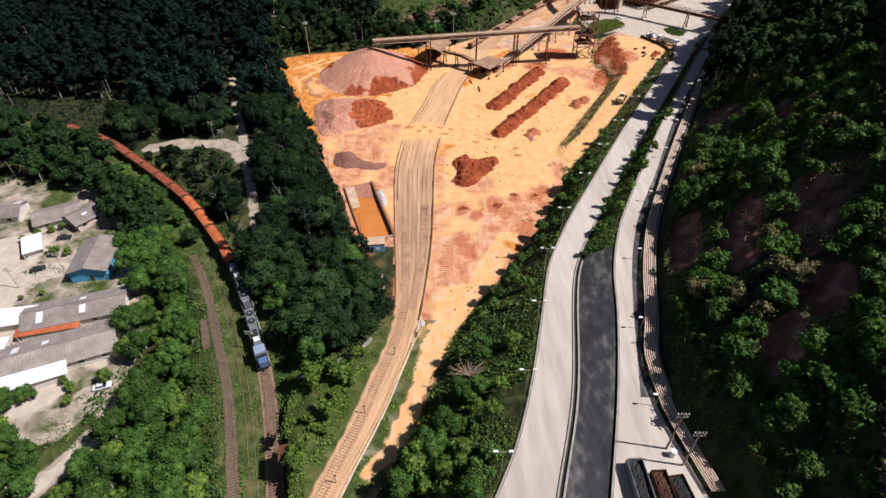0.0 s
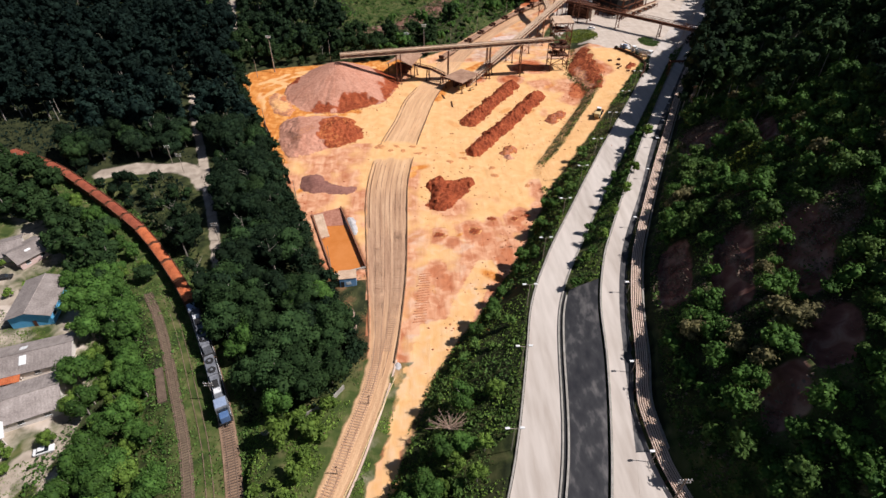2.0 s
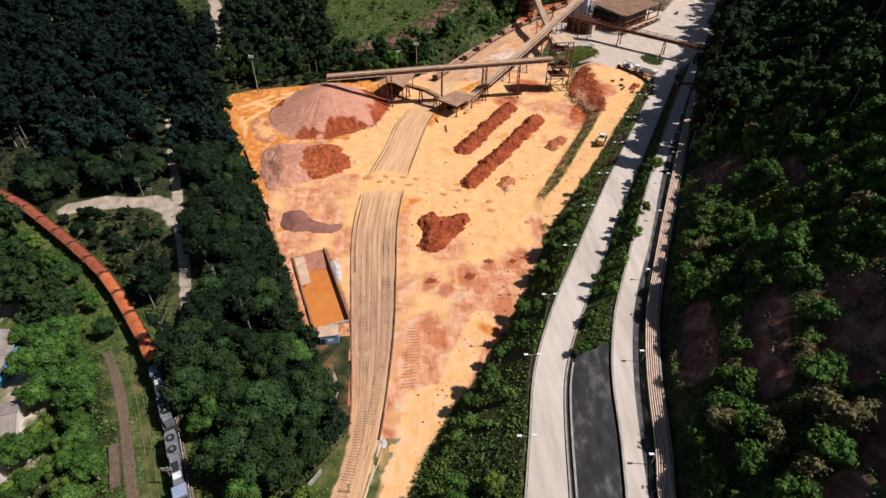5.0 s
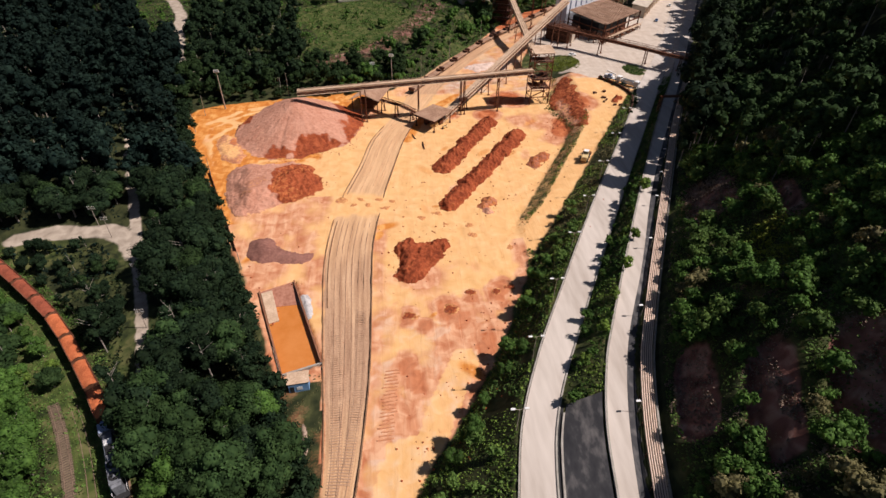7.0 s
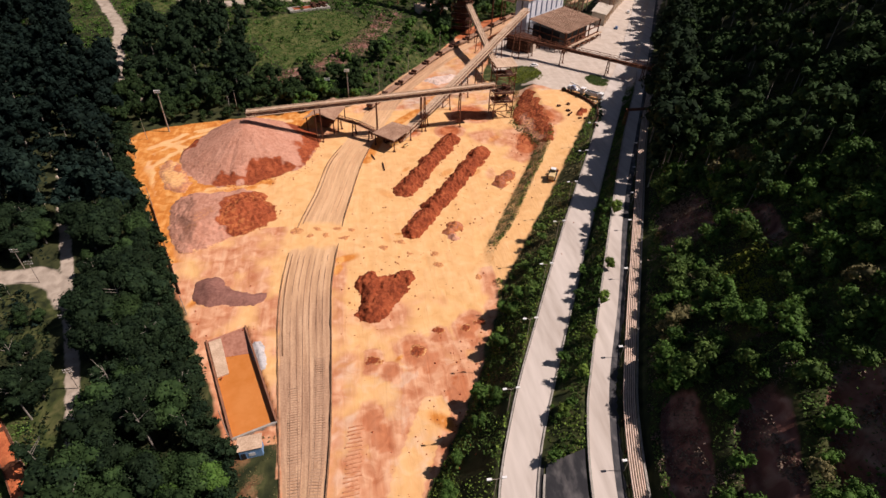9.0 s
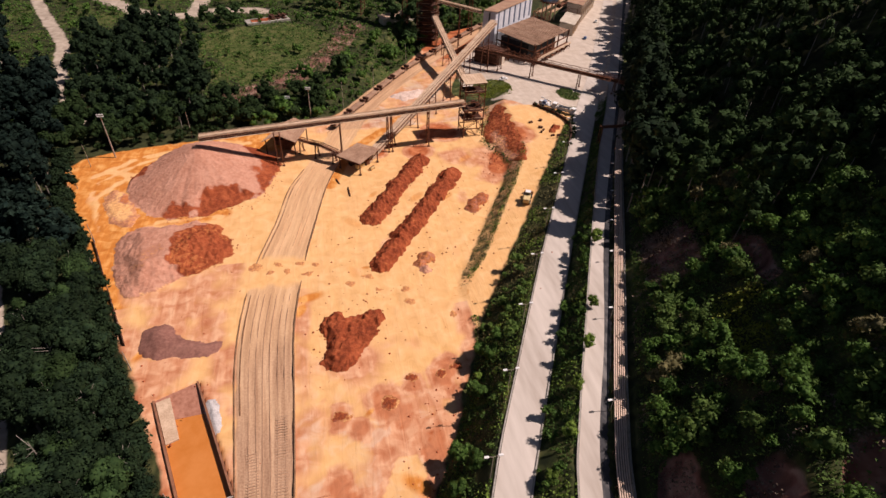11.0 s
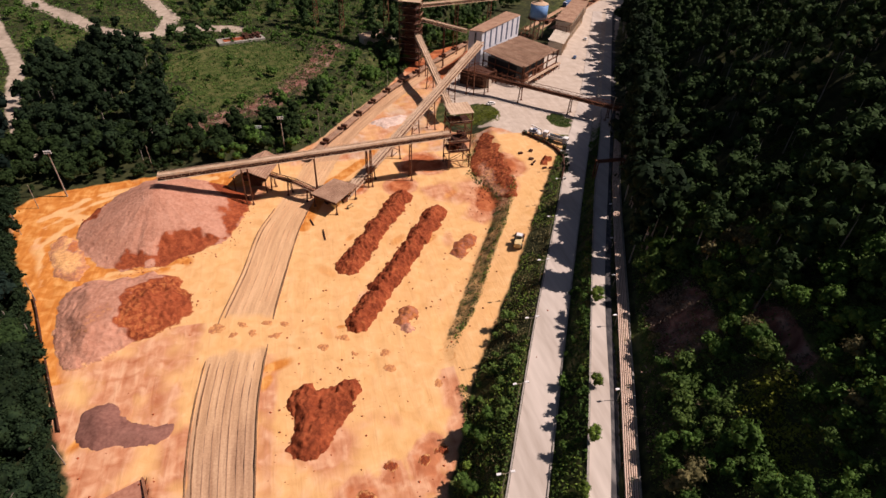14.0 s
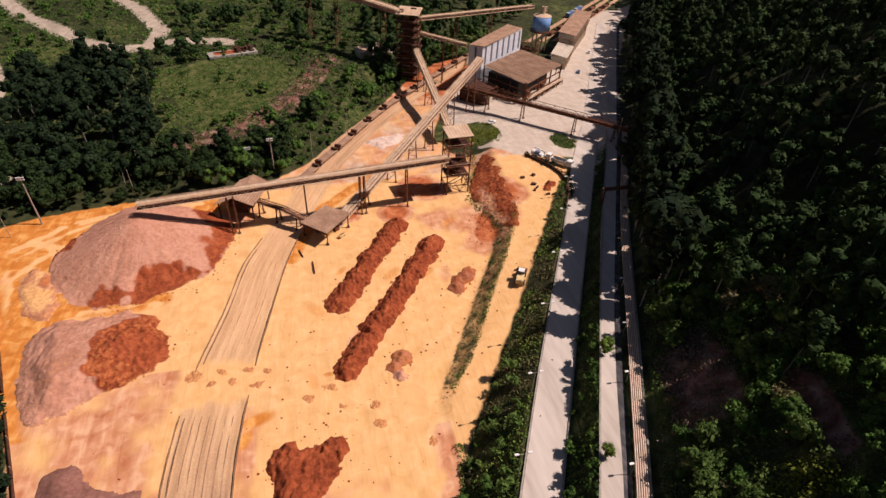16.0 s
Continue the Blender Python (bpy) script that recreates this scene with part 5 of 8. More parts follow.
def trunk_geo(height, r, rng):
    geo = Geo()
    lean = Vector((rng.uniform(-0.5, 0.5), rng.uniform(-0.5, 0.5), 0))
    a, b, c = Vector((0, 0, -0.4)), lean * 0.4 + Vector((0, 0, height * 0.45)), lean + Vector((0, 0, height * 0.8))
    geo.tube(a, b, r, r * 0.75, 7).tube(b, c, r * 0.75, r * 0.3, 6)
    for k in range(4):
        t = rng.uniform(0.35, 0.7)
        s = b.lerp(c, t)
        an = rng.uniform(0, 2 * math.pi)
        geo.tube(s, s + Vector((math.cos(an), math.sin(an), 0.8)) * height * 0.2, r * 0.35, r * 0.12, 5)
    return geo


SPECIES = {}
for key, kw, mat, tr in (
    ("broad", dict(lobes=22, radius=5.2, height=12.0, cards=1250, size=0.72), LEAF_MID, 0.32),
    ("dense", dict(lobes=28, radius=6.2, height=13.5, cards=1500, size=0.75), LEAF_DARK, 0.4),
    # the dense tree again, in the leaf colour darkened to stand for shade
    ("shade", dict(lobes=28, radius=6.2, height=13.5, cards=1500, size=0.75), LEAF_SHADED, 0.4),
    ("round", dict(lobes=16, radius=3.8, height=8.5, cards=800, size=0.62), LEAF_LIGHT, 0.22),
    ("slim", dict(lobes=12, radius=3.2, height=16.0, cards=640, size=0.75), LEAF_SHADED, 0.22),
):
    for var in range(3):
        data = crown_tris(crown_arrays(hash(len(SPECIES)) + 40, **kw))
        crown = link_mesh("crown", data[0], data[1], mat)
        rng_t = random.Random(len(SPECIES))
        trunk = trunk_geo(kw["height"], tr, rng_t).make("trunk", BARK)
        SPECIES[key, var] = (crown.data, trunk.data)
        bpy.data.objects.remove(crown)
        bpy.data.objects.remove(trunk)
FAR = {
    "broad": [crown_arrays(70 + k, 9, 4.6, 11.0, 230, 1.25) for k in range(3)],
    "dense": [crown_arrays(80 + k, 10, 5.2, 13.0, 250, 1.35) for k in range(3)],
    "slim": [crown_arrays(90 + k, 7, 3.4, 15.0, 170, 1.15) for k in range(3)],
    "bush": [crown_arrays(100 + k, 6, 2.1, 3.2, 130, 0.72, rag=0.7) for k in range(3)],
    "shrub": [crown_arrays(110 + k, 3, 1.4, 1.9, 70, 0.55, rag=0.8) for k in range(3)],
    "mound": [crown_arrays(130 + k, 10, 2.7, 4.4, 270, 0.66, rag=0.55) for k in range(3)],
    "grass": [crown_arrays(120 + k, 2, 0.9, 0.8, 26, 0.45, rag=0.9) for k in range(3)],
}
TREE_LABEL = {"shade": "large tree in the dense wood with shade painted into its leaf colour", "broad": "leafy green broadleaf tree with an uneven crown", "dense": "large dark green tree with a dense crown", "round": "bright green bushy tree", "slim": "tall slim dark eucalyptus tree"}


def tree(key, x, y, s, rng):
    t = thing("tree", (x, y, g(x, y) - 0.1), TREE_LABEL[key], "tree", "trees of the valley", rng.uniform(0, 360))
    t.scale = (s, s, s * rng.uniform(0.88, 1.15))
    cr, tk = SPECIES[key, rng.randrange(3)]
    for nm, me in (("crown", cr), ("trunk", tk)):
        o = new(nm, me)
        o.parent = t
    return t


def scatter(x0, x1, y0, y1, spacing, test, seed):
    """Jittered points in a rectangle that pass the test."""
    rng = np.random.default_rng(seed)
    ax, ay = np.arange(x0, x1, spacing), np.arange(y0, y1, spacing)
    X, Y = np.meshgrid(ax, ay)
    X = X.ravel() + rng.uniform(-0.48, 0.48, X.size) * spacing
    Y = Y.ravel() + rng.uniform(-0.48, 0.48, Y.size) * spacing
    k = test(X, Y)
    return X[k], Y[k]


def thicket(name, X, Y, keys, mat, label, category, seed, smin=0.7, smax=1.25, sink=0.0, trunks=False):
    """Many plants joined into one mesh."""
    if len(X) == 0:
        return
    rng = np.random.default_rng(seed)
    Z = ground(X, Y) - sink
    qs, cvs, cfs, off = [], [], [], 0
    geo = Geo()
    for x, y, z in zip(X, Y, Z):
        v, cv, cf = FAR[keys[rng.integers(len(keys))]][rng.integers(3)]
        s, a = rng.uniform(smin, smax), rng.uniform(0, 6.283)
        ca, sa = math.cos(a) * s, math.sin(a) * s
        sz = s * rng.uniform(0.85, 1.2)
        for src, dst in ((v, qs), (cv, cvs)):
            dst.append(np.stack([src[:, 0] * ca - src[:, 1] * sa + x, src[:, 0] * sa + src[:, 1] * ca + y, src[:, 2] * sz + z], 1))
        cfs.append(cf + off)
        off += len(cv)
        if trunks:
            geo.tube((x, y, z - 0.3), (x + rng.uniform(-0.4, 0.4), y + rng.uniform(-0.4, 0.4), z + 8 * s), 0.2 * s, 0.08, 5, False)
    q, cv, cf = np.concatenate(qs), np.concatenate(cvs), np.concatenate(cfs)
    base = np.arange(len(q) // 4)[:, None] * 4
    tri = np.concatenate([base + (0, 1, 2), base + (0, 2, 3), cf + len(q)])
    ob = link_mesh(name, np.concatenate([q, cv]), tri, mat)
    tagged(ob, label, category, kind="stuff")
    if trunks:
        tagged(geo.make("trunks", BARK, ob), kind="stuff")
    return ob


def brush(name, x0, x1, y0, y1, density, test, mat, label, seed, size=0.6, tall=1.0, category="undergrowth"):
    """A continuous rough cover of leafy sprigs over the ground, in clumps, as one mesh."""
    rng = np.random.default_rng(seed)
    n = int((x1 - x0) * (y1 - y0) * density)
    X, Y = rng.uniform(x0, x1, n), rng.uniform(y0, y1, n)
    k = test(X, Y)
    X, Y = X[k], Y[k]
    n = len(X)
    if n == 0:
        return
    clump = np.clip(0.45 + 0.6 * hash_noise(X, Y, 2.6, seed) + 0.4 * hash_noise(X, Y, 6.0, seed + 1), 0.05, 1.4)
    Z = ground(X, Y) + clump * tall * rng.uniform(0.3, 1.0, n)
    P = np.stack([X, Y, Z], 1)
    N = rng.normal(scale=0.75, size=(n, 3)) + (0, 0, 0.8)
    N /= np.linalg.norm(N, axis=1)[:, None]
    A = np.cross(N, rng.normal(size=N.shape))
    A /= np.linalg.norm(A, axis=1)[:, None] + 1e-9
    B = np.cross(N, A)
    s = size * rng.uniform(0.55, 1.5, (n, 1)) * (0.6 + 0.5 * clump[:, None])
    w = s * rng.uniform(0.45, 0.9, (n, 1))
    q = np.stack([P - A * s * 0.5, P + B * w * 0.5 - N * s * 0.15, P + A * s * 0.5, P - B * w * 0.5 - N * s * 0.15], 1).reshape(-1, 3)
    ob = link_mesh(name, q, np.arange(4 * n).reshape(-1, 4), mat)
    return tagged(ob, label, category, kind="stuff")


def off_paths(X, Y, w=4.5):
    ok = np.ones(X.shape, bool)
    for k, line in enumerate(DIRT_ROADS):
        ok &= near_line(X, Y, line) > (6.4 if k == 3 else 4.6 if k == 2 else w)
    return ok


def clear_rail(X, Y, w):
    return (X < x_rail_main(Y) - w) | (X > x_rail_train(Y) + w)


rng = random.Random(5)
# wood between the main line and the yard
wood_x, wood_y = scatter(-130, -10, 66, 232, 5.6, lambda X, Y: (X > x_rail_train(Y) + 5.5) & (X < x_yard_l(Y) - 4.2) & off_paths(X, Y, 3.6) & ((Y > 84) | (X < -46)), 31)
order = np.argsort(wood_y)
count = 0
rest = []
for i in order:
    x, y = float(wood_x[i]), float(wood_y[i])
    if count < 140:
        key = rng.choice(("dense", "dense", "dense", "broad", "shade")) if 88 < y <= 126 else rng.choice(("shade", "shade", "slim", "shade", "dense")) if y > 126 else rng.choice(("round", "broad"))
        low = 0.45 if x < -68 and 158 < y < 198 else 1.0
        tree(key, x, y, low * (rng.uniform(0.62, 0.98) if y > 88 else rng.uniform(0.5, 0.75)), rng)
        count += 1
    else:
        rest.append((x, y))
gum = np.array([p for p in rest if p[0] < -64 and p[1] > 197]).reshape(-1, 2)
thicket("woodland", gum[:, 0], gum[:, 1], ("slim", "slim", "dense"), LEAF_GUM_SHADED, "tall eucalyptus trees beyond the road junction with shade put into their leaf colour", "woodland", 132, 0.95, 1.35, trunks=True)
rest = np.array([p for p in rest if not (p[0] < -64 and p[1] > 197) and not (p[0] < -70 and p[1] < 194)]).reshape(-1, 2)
thicket("woodland", rest[:, 0], rest[:, 1], ("dense", "broad"), LEAF_SHADED, "dense green wood beside the yard", "woodland", 32, 0.7, 1.1, trunks=True)
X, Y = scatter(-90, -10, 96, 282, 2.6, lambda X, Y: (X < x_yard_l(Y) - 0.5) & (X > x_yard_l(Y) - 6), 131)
thicket("hedge", X, Y, ("mound", "mound", "bush"), LEAF_SHADED, "bushes along the yard's western edge", "bushes", 132, 0.6, 1.25)
X, Y = scatter(-92, 12, 283, 316, 4.0, lambda X, Y: (X < x_siding(Y) - 7) & ~inside(X, Y, YARD)[0], 133)
thicket("hedge", X, Y, ("bush", "bush", "broad"), LEAF_DARK, "bushes behind the yard", "bushes", 134, 0.6, 1.1)
# trees between village and main line
vx, vy = scatter(-105, -42, 34, 136, 4.5, lambda X, Y: (X < x_rail_main(Y) - 6) & (X > x_rail_main(Y) - 34 + (Y - 60) * 0.10) & off_paths(X, Y, 4.0) & ~(inside(X, Y, VILLAGE)[0] & (inside(X, Y, VILLAGE)[1] > 4)), 33)
for x, y in zip(vx, vy):
    tree(rng.choice(("round", "broad", "broad")), float(x), float(y), rng.uniform(0.5, 0.85), rng)
brush("undergrowth", -110, -42, 34, 136, 3.0, lambda X, Y: (X < x_rail_main(Y) - 4) & (X > x_rail_main(Y) - 36 + (Y - 60) * 0.10) & off_paths(X, Y, 3.0) & ~(inside(X, Y, VILLAGE)[0] & (inside(X, Y, VILLAGE)[1] > 3)), LEAF_MID, "green undergrowth between the village and the line", 145, 0.7, 1.6)
bx, by = scatter(-200, -72, 132, 226, 5.2, lambda X, Y: (X < x_rail_train(Y) - 6.5) & (X > x_rail_train(Y) - 46) & ~(inside(X, Y, VILLAGE)[0] & (inside(X, Y, VILLAGE)[1] > 2)) & off_paths(X, Y, 4.0), 135)
close = (x_rail_train(by) - bx < 15) & (by < 175)
for x, y in zip(bx[close], by[close]):
    tree(rng.choice(("broad", "broad", "dense", "round")), float(x), float(y), rng.uniform(0.42, 0.65), rng)
thicket("woodland", bx[~close], by[~close], ("broad", "dense", "broad"), LEAF_DARK, "green trees between the village and the ore train", "woodland", 136, 0.6, 1.1, trunks=True)
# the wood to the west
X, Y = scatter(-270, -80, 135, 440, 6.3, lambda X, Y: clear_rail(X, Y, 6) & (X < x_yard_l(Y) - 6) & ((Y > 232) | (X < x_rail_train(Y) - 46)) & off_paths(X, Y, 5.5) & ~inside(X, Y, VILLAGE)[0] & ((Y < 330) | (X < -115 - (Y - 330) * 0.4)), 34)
thicket("woodland", X, Y, ("slim", "dense", "slim"), LEAF_GUM_SHADED, "eucalyptus wood on the valley side with its shade put into the leaf colour", "woodland", 35, 0.7, 1.5, trunks=True)
# the clump and belts behind the yard
CLUMP = [(-92, 300), (-40, 296), (-36, 330), (-44, 356), (-50, 385), (-80, 400), (-96, 380), (-98, 330)]
X, Y = scatter(-100, -30, 290, 400, 6.4, lambda X, Y: inside(X, Y, CLUMP)[0] & off_paths(X, Y, 5), 36)
thicket("woodland", X, Y, ("dense", "broad", "slim"), LEAF_SHADED, "clump of tall dark trees behind the yard", "woodland", 37, 0.85, 1.2, trunks=True)
X, Y = scatter(-100, 140, 276, 470, 5.0, lambda X, Y: (X < x_siding(Y) - 6) & ~inside(X, Y, YARD)[0] & (X > x_siding(Y) - 34) & (X > -84) & off_paths(X, Y, 5), 38)
thicket("hedge", X, Y, ("bush", "bush", "broad"), LEAF_MID, "bushes along the siding", "bushes", 39, 0.5, 0.95)
X, Y = scatter(-170, 110, 330, 520, 8.5, lambda X, Y: (X < x_siding(Y) - 30) & ~inside(X, Y, FIELD)[0] & ~inside(X, Y, CLUMP)[0] & off_paths(X, Y, 5.5) & (hash_noise(X, Y, 24, 41) > -0.35), 40)
thicket("hedge", X, Y, ("bush", "bush", "shrub"), LEAF_MID, "scattered bushes on the rough grass slopes", "bushes", 42, 0.6, 1.5)
X, Y = scatter(-40, 120, 335, 470, 11, lambda X, Y: (X < x_siding(Y) - 22) & (hash_noise(X, Y, 30, 43) > 0.1) & ~inside(X, Y, FIELD)[0] & off_paths(X, Y, 7), 44)
thicket("woodland", X, Y, ("dense", "broad"), LEAF_DARK, "groups of dark trees beyond the field", "woodland", 45, 0.6, 1.0)
X, Y = scatter(60, 200, 380, 540, 8.0, lambda X, Y: (X < x_siding(Y) - 14) & (X > x_siding(Y) - 90), 46)
thicket("woodland", X, Y, ("dense", "slim"), LEAF_DARK, "dark wood behind the plant", "woodland", 47, 0.7, 1.1)
brush("undergrowth", -175, 115, 300, 520, 1.1, lambda X, Y: (X < x_siding(Y) - 6) & off_paths(X, Y, 3.4) & ~inside(X, Y, FIELD)[0] & ~inside(X, Y, YARD)[0], LEAF_MID, "rough green growth on the far slopes", 141, 1.0, 1.6)
brush("undergrowth", -60, 40, 322, 402, 2.2, lambda X, Y: inside(X, Y, FIELD)[0], LEAF_MID, "rough grass of the far field", 142, 0.7, 1.3, "grass")
brush("undergrowth", -60, 40, 322, 402, 1.4, lambda X, Y: inside(X, Y, FIELD)[0] & (cloud(X, Y, 9, 97) > 0.1), LEAF_OLIVE, "lighter weeds of the far field", 242, 0.6, 1.0, "grass")
X, Y = scatter(-60, 40, 322, 402, 5.0, lambda X, Y: inside(X, Y, FIELD)[0] & (cloud(X, Y, 13, 98) > 0.3), 243)
thicket("scrub", X, Y, ("bush", "shrub", "mound"), LEAF_MID, "low bushes on the far field", "bushes", 244, 0.5, 1.0)
brush("undergrowth", -45, 45, 312, 398, 2.5, lambda X, Y: (near_line(X, Y, [(-32, 320), (-22, 322), (-9, 329), (9, 345), (26, 377), (32, 392)]) < 7 + 3 * cloud(X, Y, 6, 99)) & (X < x_siding(Y) - 9), LEAF_BROWN, "dry brown brush on the scree behind the yard", 245, 0.6, 1.1)
brush("undergrowth", -260, -80, 170, 330, 0.8, lambda X, Y: (X < x_yard_l(Y) - 3) & (X < x_rail_main(Y) - 5) | (X > x_rail_train(Y) + 5) & (X < x_yard_l(Y) - 3) & off_paths(X, Y, 3.0), LEAF_GUM_SHADED, "undergrowth of the western wood, coloured near black for its shade", 143, 1.1, 1.8)
brush("undergrowth", -90, -12, 84, 200, 2.0, lambda X, Y: (X > x_rail_train(Y) + 4) & (X < x_yard_l(Y) - 0.6) & off_paths(X, Y, 2.0), LEAF_SHADED, "undergrowth of the wood beside the yard, leaf colour darkened for shade", 144, 0.8, 1.8)
# hillside forest above the roads
X, Y = scatter(85, 330, 150, 520, 6.2, lambda X, Y: (X > x_pipe(Y) + 6 + np.clip((190 - Y) * 0.5, 0, 18)) & (X < x_pipe(Y) + 110), 48)
thicket("woodland", X, Y, ("slim", "slim", "broad"), LEAF_DARK, "dense dark forest on the hillside above the road", "woodland", 49, 0.75, 1.2, trunks=True)
X, Y = scatter(80, 240, 186, 440, 4.6, lambda X, Y: (X > x_pipe(Y) + 3.0) & (X < x_pipe(Y) + 11), 148)
thicket("woodland", X, Y, ("slim", "dense", "slim"), LEAF_SHADED, "tall dark trees at the foot of the hill", "woodland", 149, 1.15, 1.75, trunks=True)
rock_near = lambda X, Y: np.maximum(bare(X, Y), bare(X, Y, True)) + 0.35 * hash_noise(X, Y, 2.2, 92) > 0.42
on_hill = lambda X, Y: (X > x_pipe(Y) + 3.4) & (X < x_pipe(Y) + np.where(Y < 95, 80, 47))
LIME_LINE = [(86.0, 135.7), (83.9, 130.4), (80.9, 124.6), (78.3, 119.4)]
brush("undergrowth", 44, 165, 30, 200, 8.0, lambda X, Y: on_hill(X, Y) & ~rock_near(X, Y) & (near_line(X, Y, LIME_LINE) > 2.6), LEAF_OLIVE, "dense green undergrowth on the rocky hillside", 51, 0.55, 2.8)
brush("undergrowth", 44, 150, 30, 175, 2.0, lambda X, Y: on_hill(X, Y) & (hash_noise(X, Y, 11, 52) > 0.1), LEAF_OLIVE, "light green weeds on the rocky hillside", 53, 0.5, 1.6)
brush("undergrowth", 44, 150, 30, 175, 1.6, lambda X, Y: on_hill(X, Y) & ((hash_noise(X, Y, 10, 54) > 0.35) | (rock_near(X, Y) & (hash_noise(X, Y, 3, 55) > 0.3))), LEAF_BROWN, "dry brown brush on the rocky hillside", 56, 0.6, 0.9)
brush("undergrowth", 62, 98, 90, 150, 12.0, lambda X, Y: near_line(X, Y, LIME_LINE) < 2.8 + hash_noise(X, Y, 4, 57), LEAF_LIME, "bright yellow-green weeds on the hillside", 58, 0.6, 2.8)
on_lime = lambda X, Y, w: near_line(X, Y, LIME_LINE) < w
hill_tone = lambda X, Y: cloud(X, Y, 13, 59) + 0.5 * cloud(X, Y, 4, 60)
for seed, lo, hi, leaf, words in ((160, -9, -0.5, LEAF_DRY, "dry olive bushes on the rocky hillside"), (161, -0.5, 0.15, LEAF_MID, "green bushes on the rocky hillside"), (162, 0.15, 9, LEAF_OLIVE, "light green bushes on the rocky hillside")):
    X, Y = scatter(45, 180, 30, 190, 3.0, lambda X, Y: on_hill(X, Y) & (X > x_pipe(Y) + 5.0) & ~rock_near(X, Y) & ~on_lime(X, Y, 3.2) & (hill_tone(X, Y) > lo) & (hill_tone(X, Y) < hi), seed)
    thicket("scrub", X, Y, ("mound", "mound", "mound", "bush"), leaf, words, "bushes", seed + 5, 0.4, 1.2)
brush("undergrowth", 44, 110, 40, 178, 14.0, lambda X, Y: on_hill(X, Y) & (bare(X, Y, True) + 0.12 * bare(X, Y) + 0.4 * hash_noise(X, Y, 3, 94) > 0.22), LEAF_BROWN, "dry twigs and brown litter on the scree", 157, 0.45, 0.9)
X, Y = scatter(70, 200, 40, 190, 6.6, lambda X, Y: (X > x_pipe(Y) + np.where(Y < 95, 68, 45)) & (X < x_pipe(Y) + 120), 54)
thicket("woodland", X, Y, ("broad", "dense"), LEAF_SHADED, "dark trees on the upper hillside", "woodland", 55, 0.55, 1.0, trunks=True)
# embankment and median
on_bank = lambda X, Y: (X > np.maximum(x_toe(Y), np.where(Y > 170, x_ramp(Y), -99)) + 0.4) & (X < x_road_l(Y) - 0.9)
brush("undergrowth", -20, 62, 44, 175, 6.0, lambda X, Y: on_bank(X, Y) & (hash_noise(X, Y, 8, 60) > -0.5), LEAF_OLIVE, "thick yellow-green undergrowth on the road embankment", 61, 0.6, 1.7)
brush("undergrowth", -20, 115, 44, 262, 4.5, lambda X, Y: on_bank(X, Y) & (hash_noise(X, Y, 8, 62) > -0.2), LEAF_LIGHT, "green undergrowth on the road embankment", 63, 0.5, 1.2)
brush("undergrowth", 30, 115, 130, 262, 5.0, lambda X, Y: on_bank(X, Y), LEAF_DRY, "dry brownish undergrowth on the road embankment", 64, 0.5, 0.9)
X, Y = scatter(-22, 110, 46, 258, 4.6, lambda X, Y: (X > np.maximum(x_toe(Y), np.where(Y > 170, x_ramp(Y), -99)) + 1.5) & (X < x_road_l(Y) - 2.2) & (hash_noise(X, Y, 14, 63) > -0.2), 64)
thicket("scrub", X, Y, ("bush", "shrub"), LEAF_OLIVE, "yellow-green bushes on the road embankment", "bushes", 65, 0.55, 1.1)
X, Y = scatter(10, 60, 100, 156, 5.0, lambda X, Y: (X > x_toe(Y) + 1.0) & (X < x_toe(Y) + 7) & (hash_noise(X, Y, 9, 161) > -0.1), 162)
for x, y in zip(X, Y):
    tree(rng.choice(("round", "broad")), float(x), float(y), rng.uniform(0.3, 0.46), rng)
X, Y = scatter(-15, 24, 44, 84, 5.0, lambda X, Y: (np.hypot(X - 5.7, Y - 73.7) > 5.5) & (X > x_toe(Y) + 4) & (X < x_road_l(Y) - 4), 66)
for x, y in zip(X, Y):
    tree(rng.choice(("round", "broad")), float(x), float(y), rng.uniform(0.42, 0.62), rng)
on_median = lambda X, Y: (X > x_road_r(Y) + 0.6) & (X < x_upper_l(Y) - 0.7)
brush("undergrowth", 30, 140, 106, 284, 7.0, lambda X, Y: on_median(X, Y) & (hash_noise(X, Y, 7, 66) > -0.5), LEAF_MID, "green undergrowth in the strip between the roads", 67, 0.55, 1.4)
brush("undergrowth", 30, 140, 106, 284, 4.0, lambda X, Y: on_median(X, Y) & (hash_noise(X, Y, 6, 166) > 0.1), LEAF_LIGHT, "light green weeds in the strip between the roads", 167, 0.55, 1.2)
X, Y = scatter(30, 140, 106, 284, 3.2, lambda X, Y: on_median(X, Y) & (X < x_upper_l(Y) - 1.5) & (hash_noise(X, Y, 9, 168) > -0.1), 267)
thicket("scrub", X, Y, ("bush", "shrub"), LEAF_MID, "green bushes in the strip between the roads", "bushes", 68, 0.5, 0.95)
for x, y, s in ((42.5, 115, .42), (48.5, 122, .45), (54, 131, .4), (60, 140, .42), (66, 151, .4), (78.5, 175.5, .55)):
    tree("round", x, y, s, rng)
brush("undergrowth", 66, 96, 232, 296, 5.0, lambda X, Y: (near_line(X, Y, [(83, 293), (80.5, 284), (75.5, 274), (73.5, 264), (76, 254), (79, 246)]) < 1.5 + 1.2 * cloud(X, Y, 4, 86)), LEAF_MID, "green tufts down the red earth bank", 87, 0.5, 0.9)
tree("round", -5.1, 53.9, 0.95, rng)
